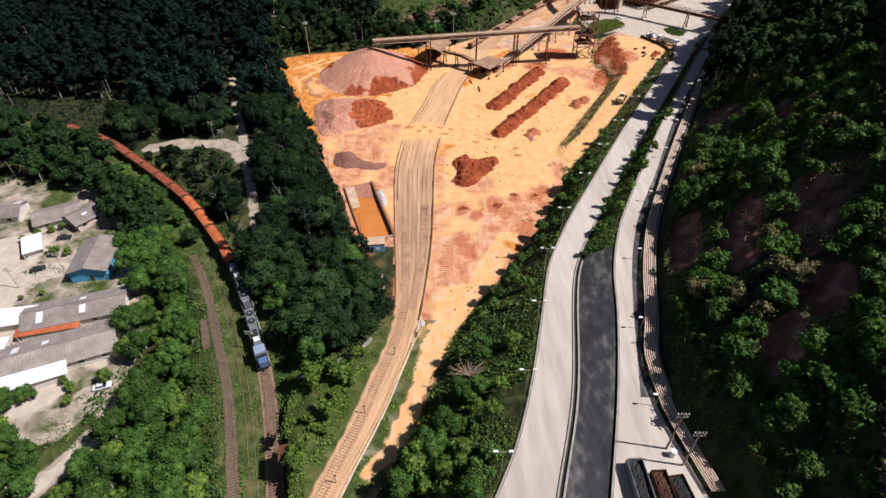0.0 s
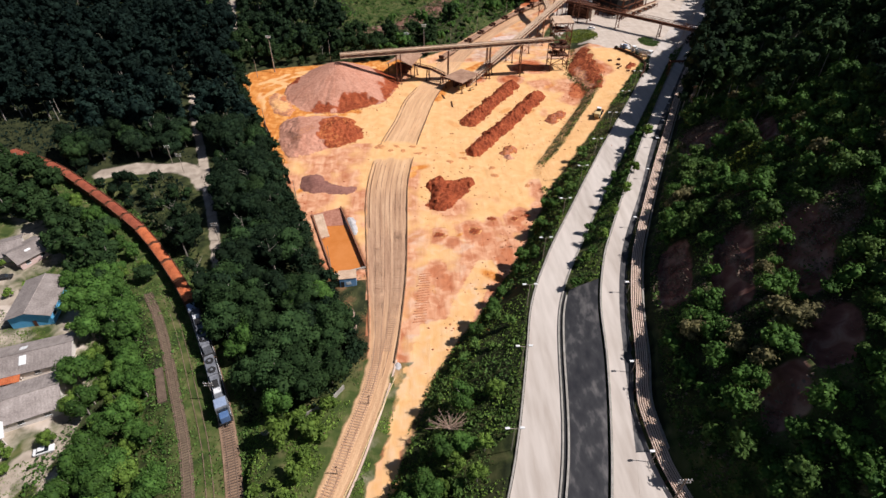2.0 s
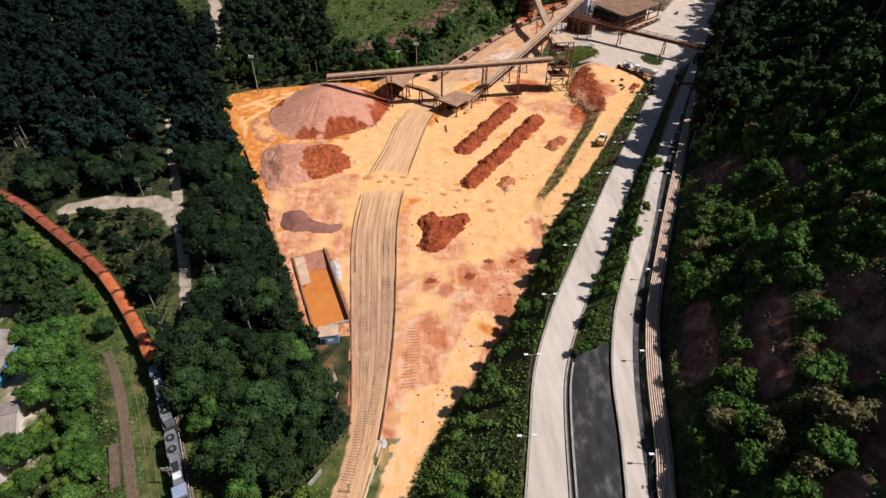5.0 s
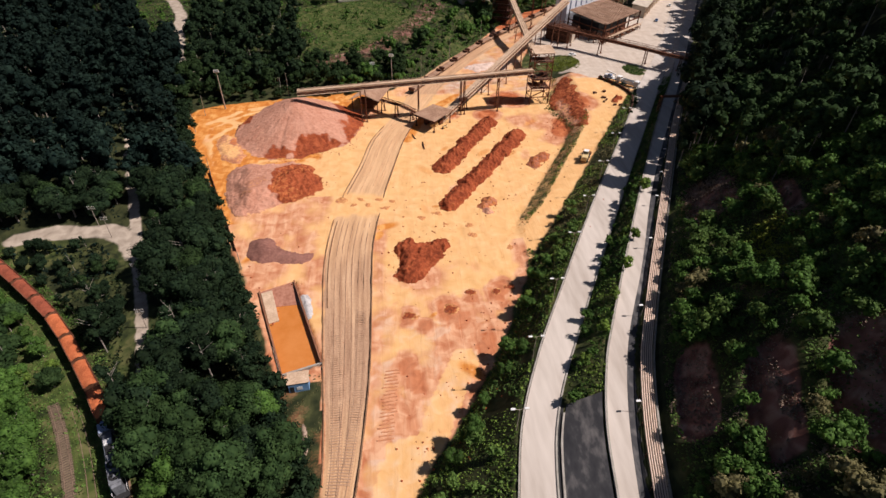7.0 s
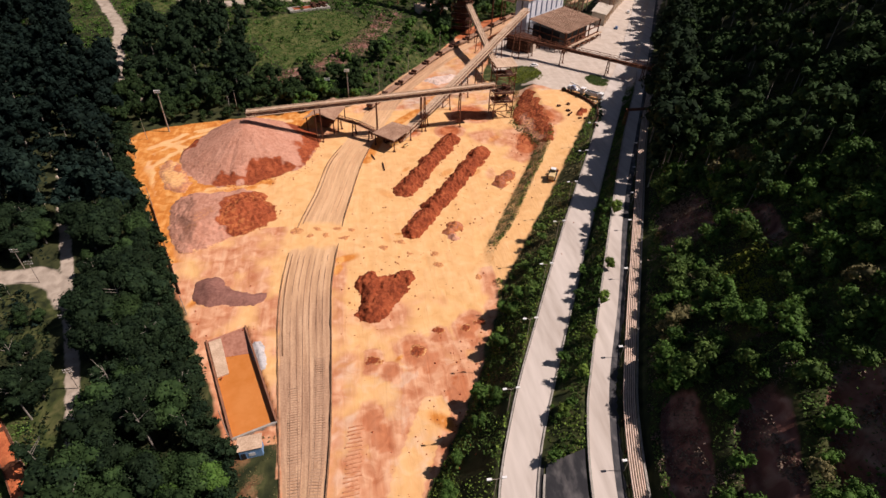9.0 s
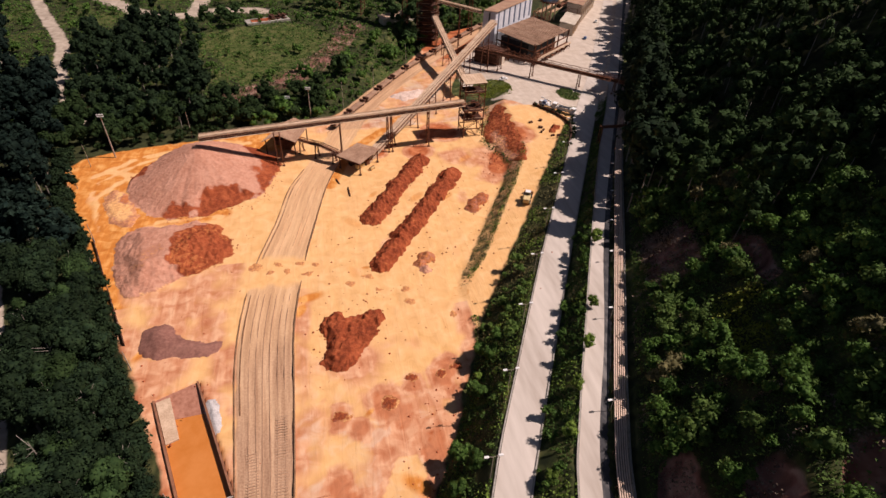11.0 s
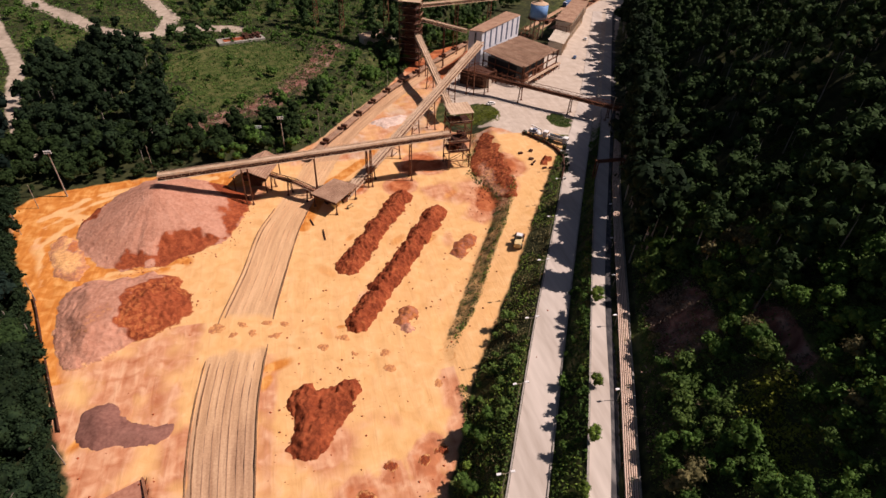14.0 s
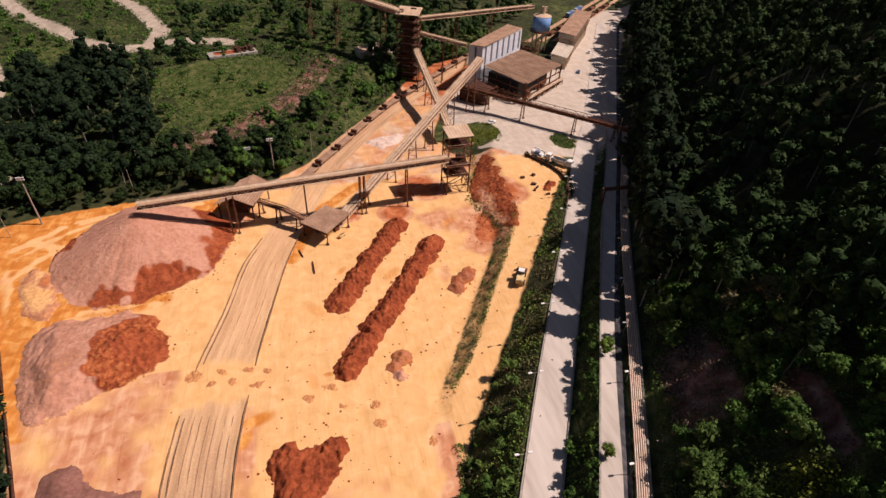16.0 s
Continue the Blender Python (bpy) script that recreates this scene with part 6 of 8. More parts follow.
brush("undergrowth", 40, 92, 184, 250, 5.0, lambda X, Y: (np.abs(X - x_bank(Y) + 0.3) < 1.1 + 0.7 * cloud(X, Y, 5, 88)), LEAF_LIGHT, "tufts of grass along the crest of the bank", 89, 0.45, 1.1)
# grassy bank beside the ramp, weeds by the tracks
brush("undergrowth", 40, 92, 182, 258, 4.5, lambda X, Y: (X > x_toe(Y) + 0.9) & (X < x_bank(Y) + 0.5 + 0.8 * cloud(X, Y, 4, 69)) & (hash_noise(X, Y, 4, 169) > -0.4), LEAF_DRY, "weedy olive bank beside the ramp", 70, 0.4, 0.5)
brush("undergrowth", 40, 95, 182, 262, 5.0, lambda X, Y: (X > x_toe(Y) + 0.8) & (X < x_bank(Y) + 0.6) & (hash_noise(X, Y, 5, 170) > -0.3), LEAF_OLIVE, "green weeds on the bank beside the ramp", 71, 0.4, 0.35)
in_corridor = lambda X, Y: (X > x_rail_main(Y) - 9) & (X < x_rail_train(Y) + 7) & (np.abs(X - x_rail_train(Y)) > 2.0)
off_main = lambda X, Y: (np.abs(X - x_rail_main(Y)) > 1.1 + 0.5 * hash_noise(X, Y, 3, 77)) | (Y > 121 + 3 * hash_noise(X, Y, 2, 76))
brush("undergrowth", -135, -25, 30, 222, 4.0, lambda X, Y: in_corridor(X, Y) & off_main(X, Y) & ((np.abs(X - x_rail_main(Y) - 4.4) > 1.2) | (hash_noise(X, Y, 4, 78) > 0.2) | (Y > 118)), LEAF_OLIVE, "bright green weeds between the railway lines", 72, 0.5, 0.8)
brush("undergrowth", -135, -25, 30, 222, 2.5, lambda X, Y: in_corridor(X, Y) & off_main(X, Y) & (np.abs(X - x_rail_main(Y) - 2.5) > 4.2) & (hash_noise(X, Y, 8, 79) > 0.0), LEAF_MID, "green weeds beside the railway lines", 172, 0.6, 1.5)
brush("undergrowth", -40, 2, 42, 97, 13.0, lambda X, Y: (X > x_bal_r(Y) + 0.7) & ~inside(X, Y, NEAR_LANE)[0] & (X < x_toe(Y) - 0.5) & (hash_noise(X, Y, 5, 171) > -0.35) & (Y < 95), LEAF_LIGHT, "green grass strip beside the yard track", 173, 0.4, 0.35, "grass")
brush("undergrowth", -42, -12, 42, 86, 8.0, lambda X, Y: (X > x_rail_train(Y) + 2.4) & (X < x_bal_l(Y) - 1.2) & (hash_noise(X, Y, 5, 174) > -0.3), LEAF_LIGHT, "rough grass between the tracks", 175, 0.5, 0.7, "grass")
brush("undergrowth", -45, -10, 90, 128, 2.5, lambda X, Y: (X > x_yard_l(Y) - 2) & (X < x_bal_l(Y) - 0.6) & (hash_noise(X, Y, 4, 176) > -0.1) & (np.hypot(X + 19.7, Y - 124.6) > 3.4), LEAF_DRY, "dry weeds beside the yard track", 177, 0.4, 0.4, "grass")
X, Y = scatter(-42, -12, 44, 84, 3.3, lambda X, Y: (X > x_rail_train(Y) + 5) & (X < x_bal_l(Y) - 3.5) & (hash_noise(X, Y, 9, 176) > -0.3), 73)
thicket("scrub", X, Y, ("mound", "bush", "shrub"), LEAF_LIGHT, "light green bushes beside the yard track", "bushes", 74, 0.6, 1.3)
brush("lawn", 78, 104, 294, 326, 14.0, lambda X, Y: np.hypot((X - 92) / 8, (Y - 309) / 11) + 0.12 * hash_noise(X, Y, 3, 75) < 1, LEAF_LIME, "bright green lawn patch beside the plant", 76, 0.42, 0.3, "grass")
X, Y = scatter(116, 130, 286, 304, 0.8, lambda X, Y: np.hypot((X - 122.5) / 4.6, (Y - 294.5) / 7) < 1, 77)
thicket("grass", X, Y, ("grass",), LEAF_MID, "green planted traffic island", "grass", 78, 0.4, 0.7)


# ---- structures ----
def world_part(geo, name, mat, parent, label="", smooth=False):
    """Links geometry that was laid out in the world's coordinates under its thing."""
    base = parent
    shift = Vector((0, 0, 0))
    while base is not None:
        shift += base.location
        base = base.parent
    geo.v = [(v[0] - shift.x, v[1] - shift.y, v[2] - shift.z) for v in geo.v]
    return geo.make(name, mat, parent, label, smooth)


def side_of(a, b):
    d = Vector(b) - Vector(a)
    return Vector((d.y, -d.x, 0)).normalized()


def gallery(label, a, b, posts, width=2.4, depth=1.5, belt=BEIGE_STEEL, covered=True, step=2.4, rail=True):
    """A conveyor gallery from a to b on trestles that stand at shares of its length."""
    a, b = Vector(a), Vector(b)
    t = thing("conveyor", (a.x, a.y, g(a.x, a.y)), label, "conveyor", "plant conveyors")
    n = side_of(a, b)
    d = (b - a)
    count = max(2, int(d.length / step))
    deck = Geo().beam(a, b, width, 0.25)
    world_part(deck, "deck", RUST, t)
    cover = Geo()
    if covered:
        for k, (o, h) in enumerate(((-0.40, 0.5), (0.0, 0.8), (0.40, 0.5))):
            u = Vector((0, 0, depth * 0.75 + h * 0.35))
            cover.beam(a + n * o * width + u, b + n * o * width + u, width * 0.31, 0.12)
    else:
        cover.beam(a + Vector((0, 0, 0.5)), b + Vector((0, 0, 0.5)), width * 0.6, 0.12)
    world_part(cover, "cover" if covered else "belt", belt, t, "dusty beige belt cover" if covered else "")
    for s in (-0.5, 0.5):
        truss = Geo()
        lo, hi = n * s * width, n * s * width + Vector((0, 0, depth))
        truss.beam(a + lo, b + lo, 0.16).beam(a + hi, b + hi, 0.16)
        for k in range(count):
            p, q = a + d * (k / count), a + d * ((k + 1) / count)
            truss.beam(p + lo, p + hi, 0.1)
            truss.beam(p + (lo if k % 2 else hi), q + (hi if k % 2 else lo), 0.09)
        truss.beam(b + lo, b + hi, 0.1)
        world_part(truss, "truss", BEIGE_STEEL if covered else RUST, t)
    if rail:
        hand = Geo()
        for s in (-0.5, 0.5):
            w = n * (s * width * 1.25)
            hand.beam(a + w + Vector((0, 0, depth + 0.2)), b + w + Vector((0, 0, depth + 0.2)), 0.07)
            hand.beam(a + w * 1.0 + Vector((0, 0, 0.0)), b + w, 0.35, 0.06)
            for k in range(count + 1):
                p = a + d * (k / count) + w
                hand.beam(p, p + Vector((0, 0, depth + 0.2)), 0.05)
        world_part(hand, "walkway", BEIGE_STEEL, t)
    for f in posts:
        c = a + d * f
        leg = Geo()
        feet = []
        along = Vector((d.x, d.y, 0)).normalized()
        for s in (-1, 1):
            top = c + n * s * width * 0.42
            foot = c + n * s * (width * 0.5 + 0.5)
            foot.z = g(foot.x, foot.y) - 0.3
            feet.append((foot, top))
            leg.beam(foot, top, 0.34)
            leg.box((foot.x, foot.y, foot.z + 0.3), (0.9, 0.9, 0.5))
        h = feet[0][1].z - feet[0][0].z
        m = max(1, int(h / 3.5))
        for k in range(m):
            (f0, t0), (f1, t1) = feet
            leg.beam(f0.lerp(t0, k / m), f1.lerp(t1, (k + 1) / m), 0.14)
            leg.beam(f0.lerp(t0, (k + 1) / m), f1.lerp(t1, (k + 1) / m), 0.16)
        world_part(leg, "trestle", RUST, t)
    return t


def lattice(geo, corners, z0, z1, bay, w=0.3):
    """Posts, girts and braces round a rectangle of corners."""
    for x, y in corners:
        geo.beam((x, y, z0), (x, y, z1), w)
    m = max(1, round((z1 - z0) / bay))
    for (x0, y0), (x1, y1) in zip(corners, corners[1:] + corners[:1]):
        for k in range(m):
            za, zb = z0 + (z1 - z0) * k / m, z0 + (z1 - z0) * (k + 1) / m
            geo.beam((x0, y0, zb), (x1, y1, zb), w * 0.7)
            if k % 2:
                geo.beam((x0, y0, za), (x1, y1, zb), w * 0.45)
            else:
                geo.beam((x1, y1, za), (x0, y0, zb), w * 0.45)
    return geo


def rect(cx, cy, w, d, turn):
    c, s = math.cos(radians(turn)), math.sin(radians(turn))
    return [(cx + a * w / 2 * c - b * d / 2 * s, cy + a * w / 2 * s + b * d / 2 * c) for a, b in ((-1, -1), (1, -1), (1, 1), (-1, 1))]


def ribbed_roof(a, b, c, d, ribs, thick=0.15, rib=0.12):
    """A corrugated sheet roof through four corners; its folds run from the edge ab to dc."""
    a, b, c, d = (Vector(p) for p in (a, b, c, d))
    geo = Geo()
    n = ribs * 4
    vs, fs = [], []
    for k in range(n + 1):
        f = k / n
        up = Vector((0, 0, rib * 1.3 if k % 4 in (1, 2) else 0))
        for p in (a.lerp(b, f), d.lerp(c, f)):
            vs += [p + up, p + up - Vector((0, 0, thick))]
    for k in range(n):
        i, j = 4 * k, 4 * k + 4
        fs += [(i, j, j + 2, i + 2), (i + 1, i + 3, j + 3, j + 1), (i, i + 1, j + 1, j), (i + 2, j + 2, j + 3, i + 3)]
    fs += [(0, 2, 3, 1), (4 * n, 4 * n + 1, 4 * n + 3, 4 * n + 2)]
    return geo.add(vs, fs)


def transfer_tower(cx, cy, w, d, turn, h, label, roof_mat, panels, bays=3.6, roof_h=1.2):
    z = g(cx, cy) - 0.4
    t = thing("transfer_tower", (cx, cy, z + 0.4), label, "tower")
    cs = rect(cx, cy, w, d, turn)
    world_part(lattice(Geo(), cs, z, z + h, bays, 0.36), "frame", RUST, t)
    m = int(h / bays)
    for k in range(1, m + 1):
        if k in panels:
            zz = z + h * k / m
            pl = Geo().prism(rect(cx, cy, w * 0.96, d * 0.96, turn), zz - 0.2, zz)
            world_part(pl, "platform", RUST_DARK, t)
            rr = random.Random(k + int(h))
            for _ in range(4):
                fx, fy = rr.uniform(-0.34, 0.34), rr.uniform(-0.34, 0.34)
                q = rect(cx, cy, 2 * abs(fx) * w, 2 * abs(fy) * d, turn)[0 if fx < 0 else 2]
                world_part(Geo().box((q[0], q[1], zz + rr.uniform(0.5, 1.3)), (rr.uniform(0.8, 2.2), rr.uniform(0.8, 2), rr.uniform(0.9, 2.4)), turn), "machine", RUST_DARK if k % 2 else RUST, t)
            rail_c = rect(cx, cy, w * 1.12, d * 1.12, turn)
            for p, q in zip(rail_c, rail_c[1:] + rail_c[:1]):
                world_part(Geo().beam((*p, zz + 1.1), (*q, zz + 1.1), 0.08), "railing", BEIGE_STEEL, t)
    r = rect(cx, cy, w * 1.12, d * 1.18, turn)
    zt = z + h
    rf = ribbed_roof((*r[0], zt + 0.3), (*r[1], zt + 0.3), (*r[2], zt + roof_h), (*r[3], zt + roof_h), 8, 0.15, 0.04)
    world_part(rf, "roof", roof_mat, t, "dusty beige sheet roof")
    return t


# yard conveyor and its loading sheds
gallery("long dusty beige conveyor gallery over the ore yard", (-33.2, 259.6, 13.2), (65.5, 267.6, 17.0), (0.255, 0.275, 0.50, 0.685, 0.70, 0.85), 2.6, 1.6)
gallery("heavy beige main conveyor rising to the clad building", (24.5, 256.5, 1.2), (98.5, 339.7, 26.4), (0.16, 0.32, 0.46, 0.58, 0.75, 0.93), 3.0, 1.3)
gallery("steep beige conveyor between the two towers", (76.3, 307.5, 9.8), (77.2, 382.0, 17.9), (0.03, 0.3, 0.55, 0.8), 2.6, 1.3)
gallery("low curved rusty conveyor between the loading sheds", (-2.5, 272.5, 5.2), (9, 263, 5.6), (0.3, 0.8), 1.6, 0.9, RUST, False)
gallery("low rusty conveyor feeding the open shed", (9, 263, 5.6), (19, 255, 3.6), (0.4,), 1.6, 0.9, RUST, False)
gallery("pale beige gallery leaving the tall tower", (71, 385, 34.5), (54, 402, 36.5), (0.5,), 4.4, 2.0)
gallery("pale beige gallery climbing away from the tall tower", (54, 402, 36.5), (20, 424, 38.5), (0.4, 0.8), 4.4, 2.0)
gallery("beige gallery from the tall tower to the blue tank", (80, 388, 31), (156, 424, 27), (0.3, 0.6), 2.6, 1.5)
gallery("beige gallery from the tall tower to the clad building", (80, 384, 25), (102, 374, 21.5), (0.5,), 2.4, 1.4)
transfer_tower(70, 272.6, 8.2, 6.6, 4, 23.0, "rusty steel transfer tower at the yard's edge", BEIGE_STEEL, (2, 3, 5))
transfer_tower(74.5, 386.5, 10.5, 9.5, -22, 33.0, "tall dark rusty conveyor tower", BEIGE_STEEL, (1, 2, 3, 4, 5, 6, 7, 8, 9), 3.4, 1.6)
# dark core added within the open frame to stand for its inner shade
shade = thing("tower_cladding", (74.5, 386.5, g(74.5, 386.5)), "dark rust-red core added for the shade inside the tall tower", "cladding")
world_part(Geo().prism(rect(74.5, 386.5, 5.6, 5.0, -22), 3.0, 31), "sheet", RUST_DARK, shade)


def open_shed(label, r, z0, z_low, z_high, roof_mat, ribs=14, sheet=None):
    """A sheet roof over posts; r: four corners, low edge first."""
    cx, cy = sum(p[0] for p in r) / 4, sum(p[1] for p in r) / 4
    t = thing("open_shed", (cx, cy, z0), label, "shed")
    world_part(ribbed_roof((*r[0], z_low), (*r[1], z_low), (*r[2], z_high), (*r[3], z_high), ribs), "roof", roof_mat, t, "dusty brown sheet roof")
    for (x, y), zz in zip(r, (z_low, z_low, z_high, z_high)):
        qx, qy = cx + (x - cx) * 0.86, cy + (y - cy) * 0.86
        post = Geo().beam((qx, qy, g(qx, qy) - 0.3), (qx, qy, zz), 0.36)
        post.box((qx, qy, g(qx, qy) + 0.2), (0.9, 0.9, 0.5))
        world_part(post, "post", RUST_DARK, t)
    beam = Geo()
    for p, q, zz in ((r[0], r[1], z_low - 0.35), (r[3], r[2], z_high - 0.35)):
        beam.beam((*p, zz), (*q, zz), 0.3, 0.5)
    world_part(beam, "beam", RUST_DARK, t)
    return t


open_shed("open shed with a brown sheet roof beside the tracks", [(13.6, 254.9), (21.6, 247.2), (30.2, 256.6), (22.2, 262.6)], g(22, 255), 5.6, 6.2, DUSTY_ROOF)
gable = thing("gabled_shed", (-4, 274, g(-4, 274)), "gabled brown-roofed loading shed under the conveyor", "shed")
ra, rb, rc, rd = (-13.5, 268), (-1, 265.5), (4.5, 280), (-6, 283)
ma, mb = Vector(((ra[0] + rb[0]) / 2, (ra[1] + rb[1]) / 2, 9.4)), Vector(((rc[0] + rd[0]) / 2, (rc[1] + rd[1]) / 2, 9.4))
world_part(ribbed_roof((*ra, 6.6), ma, mb, (*rd, 6.6), 8), "roof_slope", DUSTY_ROOF, gable)
world_part(ribbed_roof(ma, (*rb, 6.6), (*rc, 6.6), mb, 8), "roof_slope", DUSTY_ROOF, gable)
for x, y in (ra, rb, rc, rd):
    x, y = -4 + (x + 4) * 0.85, 274 + (y - 274) * 0.85
    world_part(Geo().beam((x, y, g(x, y) - 0.3), (x, y, 7), 0.4), "post", RUST_DARK, gable)
world_part(Geo().box((-5, 272, 4.2), (8, 3, 2.2), -14).box((-5, 272, 2.2), (4, 2, 2.5), -14), "hopper", RUST_DARK, gable)

# clad building, machine shed, tank and offices
plant_z = g(112, 350)
clad = thing("clad_building", (118, 378, plant_z), "tall white-and-blue sheet-clad building with a tan roof", "building")
A, B, C, D = (100, 363.6), (106.2, 361.2), (136.6, 388.4), (131.0, 395)
world_part(Geo().prism([A, B, C, D], plant_z - 1, 25.2), "wall", CLAD_WHITE, clad)
e = 0.5
world_part(ribbed_roof((A[0] - e, A[1] - e, 25.9), (B[0] + e, B[1] - e, 25.5), (C[0] + e, C[1] + e, 25.5), (D[0] - e, D[1] + e, 25.9), 5, 0.25), "roof", DUSTY_ROOF, clad, "tan ribbed sheet roof")
v0, v1 = Vector((*B, 0)), Vector((*C, 0))
out = side_of(B, C) if side_of(B, C).y < 0 else -side_of(B, C)
for k in range(7):
    f = (k + 0.5) / 7
    p = v0.lerp(v1, f) + Vector((0.12, -0.13, 0))
    band = Geo().beam((p.x, p.y, 16), (p.x, p.y, 25.1), 0.9, 0.25)
    world_part(band, "stripe", CLAD_BLUE, clad)
world_part(Geo().beam((103.0, 362.1, 15), (103.0, 362.1, 25.0), 0.8, 0.3), "stripe", GLASS_DARK, clad)

mach = thing("machine_shed", (128, 360, plant_z), "open steel machine shed with a brown ribbed roof", "shed")
R0, R1, R2, R3 = (107.2, 360.2), (121.2, 337.4), (150, 361.6), (135.6, 383)
for k in range(22):
    f0, f1 = k / 22, (k + 0.66) / 22
    q = [(p[0] + (w[0] - p[0]) * f, p[1] + (w[1] - p[1]) * f) for p, w, f in ((R0, R3, f0), (R1, R2, f0), (R1, R2, f1), (R0, R3, f1))]
    world_part(Geo().slab((*q[0], 16.4), (*q[1], 15.0), (*q[2], 15.0), (*q[3], 16.4), 0.3), "roof_sheet", DUSTY_ROOF, mach)
for f in (0.02, 0.35, 0.68, 0.98):
    for p, q, zz in ((R1, R2, 15.2), (R0, R3, 16.6), (R1, R0, 15.6)):
        x, y = p[0] + (q[0] - p[0]) * f, p[1] + (q[1] - p[1]) * f
        world_part(Geo().beam((x, y, g(x, y) - 0.4), (x, y, zz), 0.5), "post", RUST_DARK, mach)
for zz in (8.2, 11.6):
    world_part(Geo().beam((*R1, zz), (*R2, zz), 0.4, 0.6).beam((*R1, zz), (*R0, zz), 0.4, 0.6), "girder", RUST, mach)
rr = random.Random(8)
for k in range(16):
    f, q = rr.uniform(0.05, 0.95), rr.uniform(0.15, 0.85)
    x = (R0[0] + (R1[0] - R0[0]) * q) + (R2[0] - R1[0]) * f
    y = (R0[1] + (R1[1] - R0[1]) * q) + (R2[1] - R1[1]) * f
    h = rr.uniform(2, 7)
    world_part(Geo().box((x, y, g(x, y) + h / 2 - 0.2), (rr.uniform(2, 5), rr.uniform(2, 4), h), rr.uniform(30, 45), 0.1), "machine", rr.choice((RUST, RUST_DARK)), mach)
# added near-black block that stands for the deep shade under the shed roof
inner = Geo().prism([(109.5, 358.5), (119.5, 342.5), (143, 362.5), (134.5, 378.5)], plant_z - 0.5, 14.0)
world_part(inner, "inner_bay", DARK, mach, "near-black block added for the shade under the roof")
for k in range(7):
    f = k / 6
    x, y = R1[0] + (R2[0] - R1[0]) * f, R1[1] + (R2[1] - R1[1]) * f
    world_part(Geo().beam((x, y, 11.6), (x + 0.2, y, 15.1), 0.3), "hanger", RUST, mach)
    world_part(Geo().beam((x + 1.2, y - 1.4, g(x + 1.2, y - 1.4) - 0.2), (x + 1.2, y - 1.4, 8.4), 0.22).beam((x + 1.2, y - 1.4, 8.2), (x, y, 8.2), 0.2), "bracket", RUST, mach)
world_part(Geo().beam((R1[0] + 1.2, R1[1] - 1.4, 8.3), (R2[0] + 1.2, R2[1] - 1.4, 8.3), 1.6, 0.2).beam((R1[0] + 1.9, R1[1] - 2.0, 9.4), (R2[0] + 1.9, R2[1] - 2.0, 9.4), 0.1), "gantry", BEIGE_STEEL, mach)
for k in range(9):
    f = k / 8
    x, y = 104 + 17 * f, 352 - 17 * f
    world_part(Geo().beam((x, y, g(x, y) - 0.3), (x, y, 11), 0.3).beam((x, y, 4 + plant_z), (x + 4, y + 3, 4 + plant_z), 0.25), "strut", RUST, mach)
for k in range(5):
    x, y = 131 + k * 4.6, 343.5 + k * 4.2
    world_part(Geo().box((x, y, g(x, y) + 1.6), (3.2, 2.2, 0.3), 40).beam((x - 1, y, g(x, y)), (x - 1, y, g(x, y) + 1.6), 0.2).beam((x + 1, y + 1, g(x, y)), (x + 1, y + 1, g(x, y) + 2.8), 0.18).beam((x - 1.5, y - 1, g(x, y) + 2.8), (x + 1.8, y + 1.6, g(x, y) + 2.8), 0.12), "staging", RUST, mach)
annex = thing("machine_annex", (99, 352, g(99, 352)), "dark rusty machinery bay under the main conveyor", "machinery")
world_part(Geo().prism([(92.5, 349.5), (101.5, 339.5), (109, 346), (104, 357)], g(99, 350) - 1, 10.5), "body", RUST_DARK, annex)
world_part(lattice(Geo(), [(91.5, 349.5), (101.5, 338.5), (110, 345.5), (104, 357)], g(99, 350) - 1, 11.5, 3.2, 0.3), "frame", RUST, annex)
kiosk = thing("switch_cabinet", (104.5, 341, g(104.5, 341)), "pale grey sheet-metal switch cabinet by the shed", "cabinet")
kz = g(104.5, 341)
world_part(Geo().box((104.5, 341, kz + 2.4), (3.0, 2.4, 4.8), 38, 0.08), "body", PLANT_WALL, kiosk)
world_part(Geo().box((104.5, 341, kz + 4.95), (3.4, 2.8, 0.25), 38), "lid", DUSTY_ROOF, kiosk)

tank = thing("water_tank", (160.5, 418, g(160.5, 418)), "blue cylindrical tank on a tall steel stand", "tank")
tz = g(160.5, 418)
world_part(Geo().tube((160.5, 418, 15.8), (160.5, 418, 24.0), 5.3, n=28), "shell", TANK_BLUE, tank, "blue painted shell", True)
world_part(Geo().tube((160.5, 418, 24.0), (160.5, 418, 25.2), 5.4, 1.8, 28), "cap", BEIGE_STEEL, tank)
world_part(Geo().tube((160.5, 418, 25.0), (160.5, 418, 29), 1.4, 1.2, 10).box((161.5, 418, 27.5), (2.4, 1.6, 3)), "hatch", BEIGE_STEEL, tank)
world_part(Geo().tube((160.5, 418, 15.2), (160.5, 418, 15.8), 6.3, n=28), "platform", RUST, tank)
for k in range(8):
    a = k * math.pi / 4
    x, y = 160.5 + 4.3 * math.cos(a), 418 + 4.3 * math.sin(a)
    world_part(Geo().tube((x, y, tz - 0.4), (x, y, 15.3), 0.4, n=8), "leg", BEIGE_STEEL, tank)
ring = Geo()
for k in range(24):
    a, b = k * math.pi / 12, (k + 1) * math.pi / 12
    p, q = (160.5 + 6.2 * math.cos(a), 418 + 6.2 * math.sin(a)), (160.5 + 6.2 * math.cos(b), 418 + 6.2 * math.sin(b))
    ring.beam((*p, 16.9), (*q, 16.9), 0.09).beam((*p, 15.8), (*p, 16.9), 0.08)
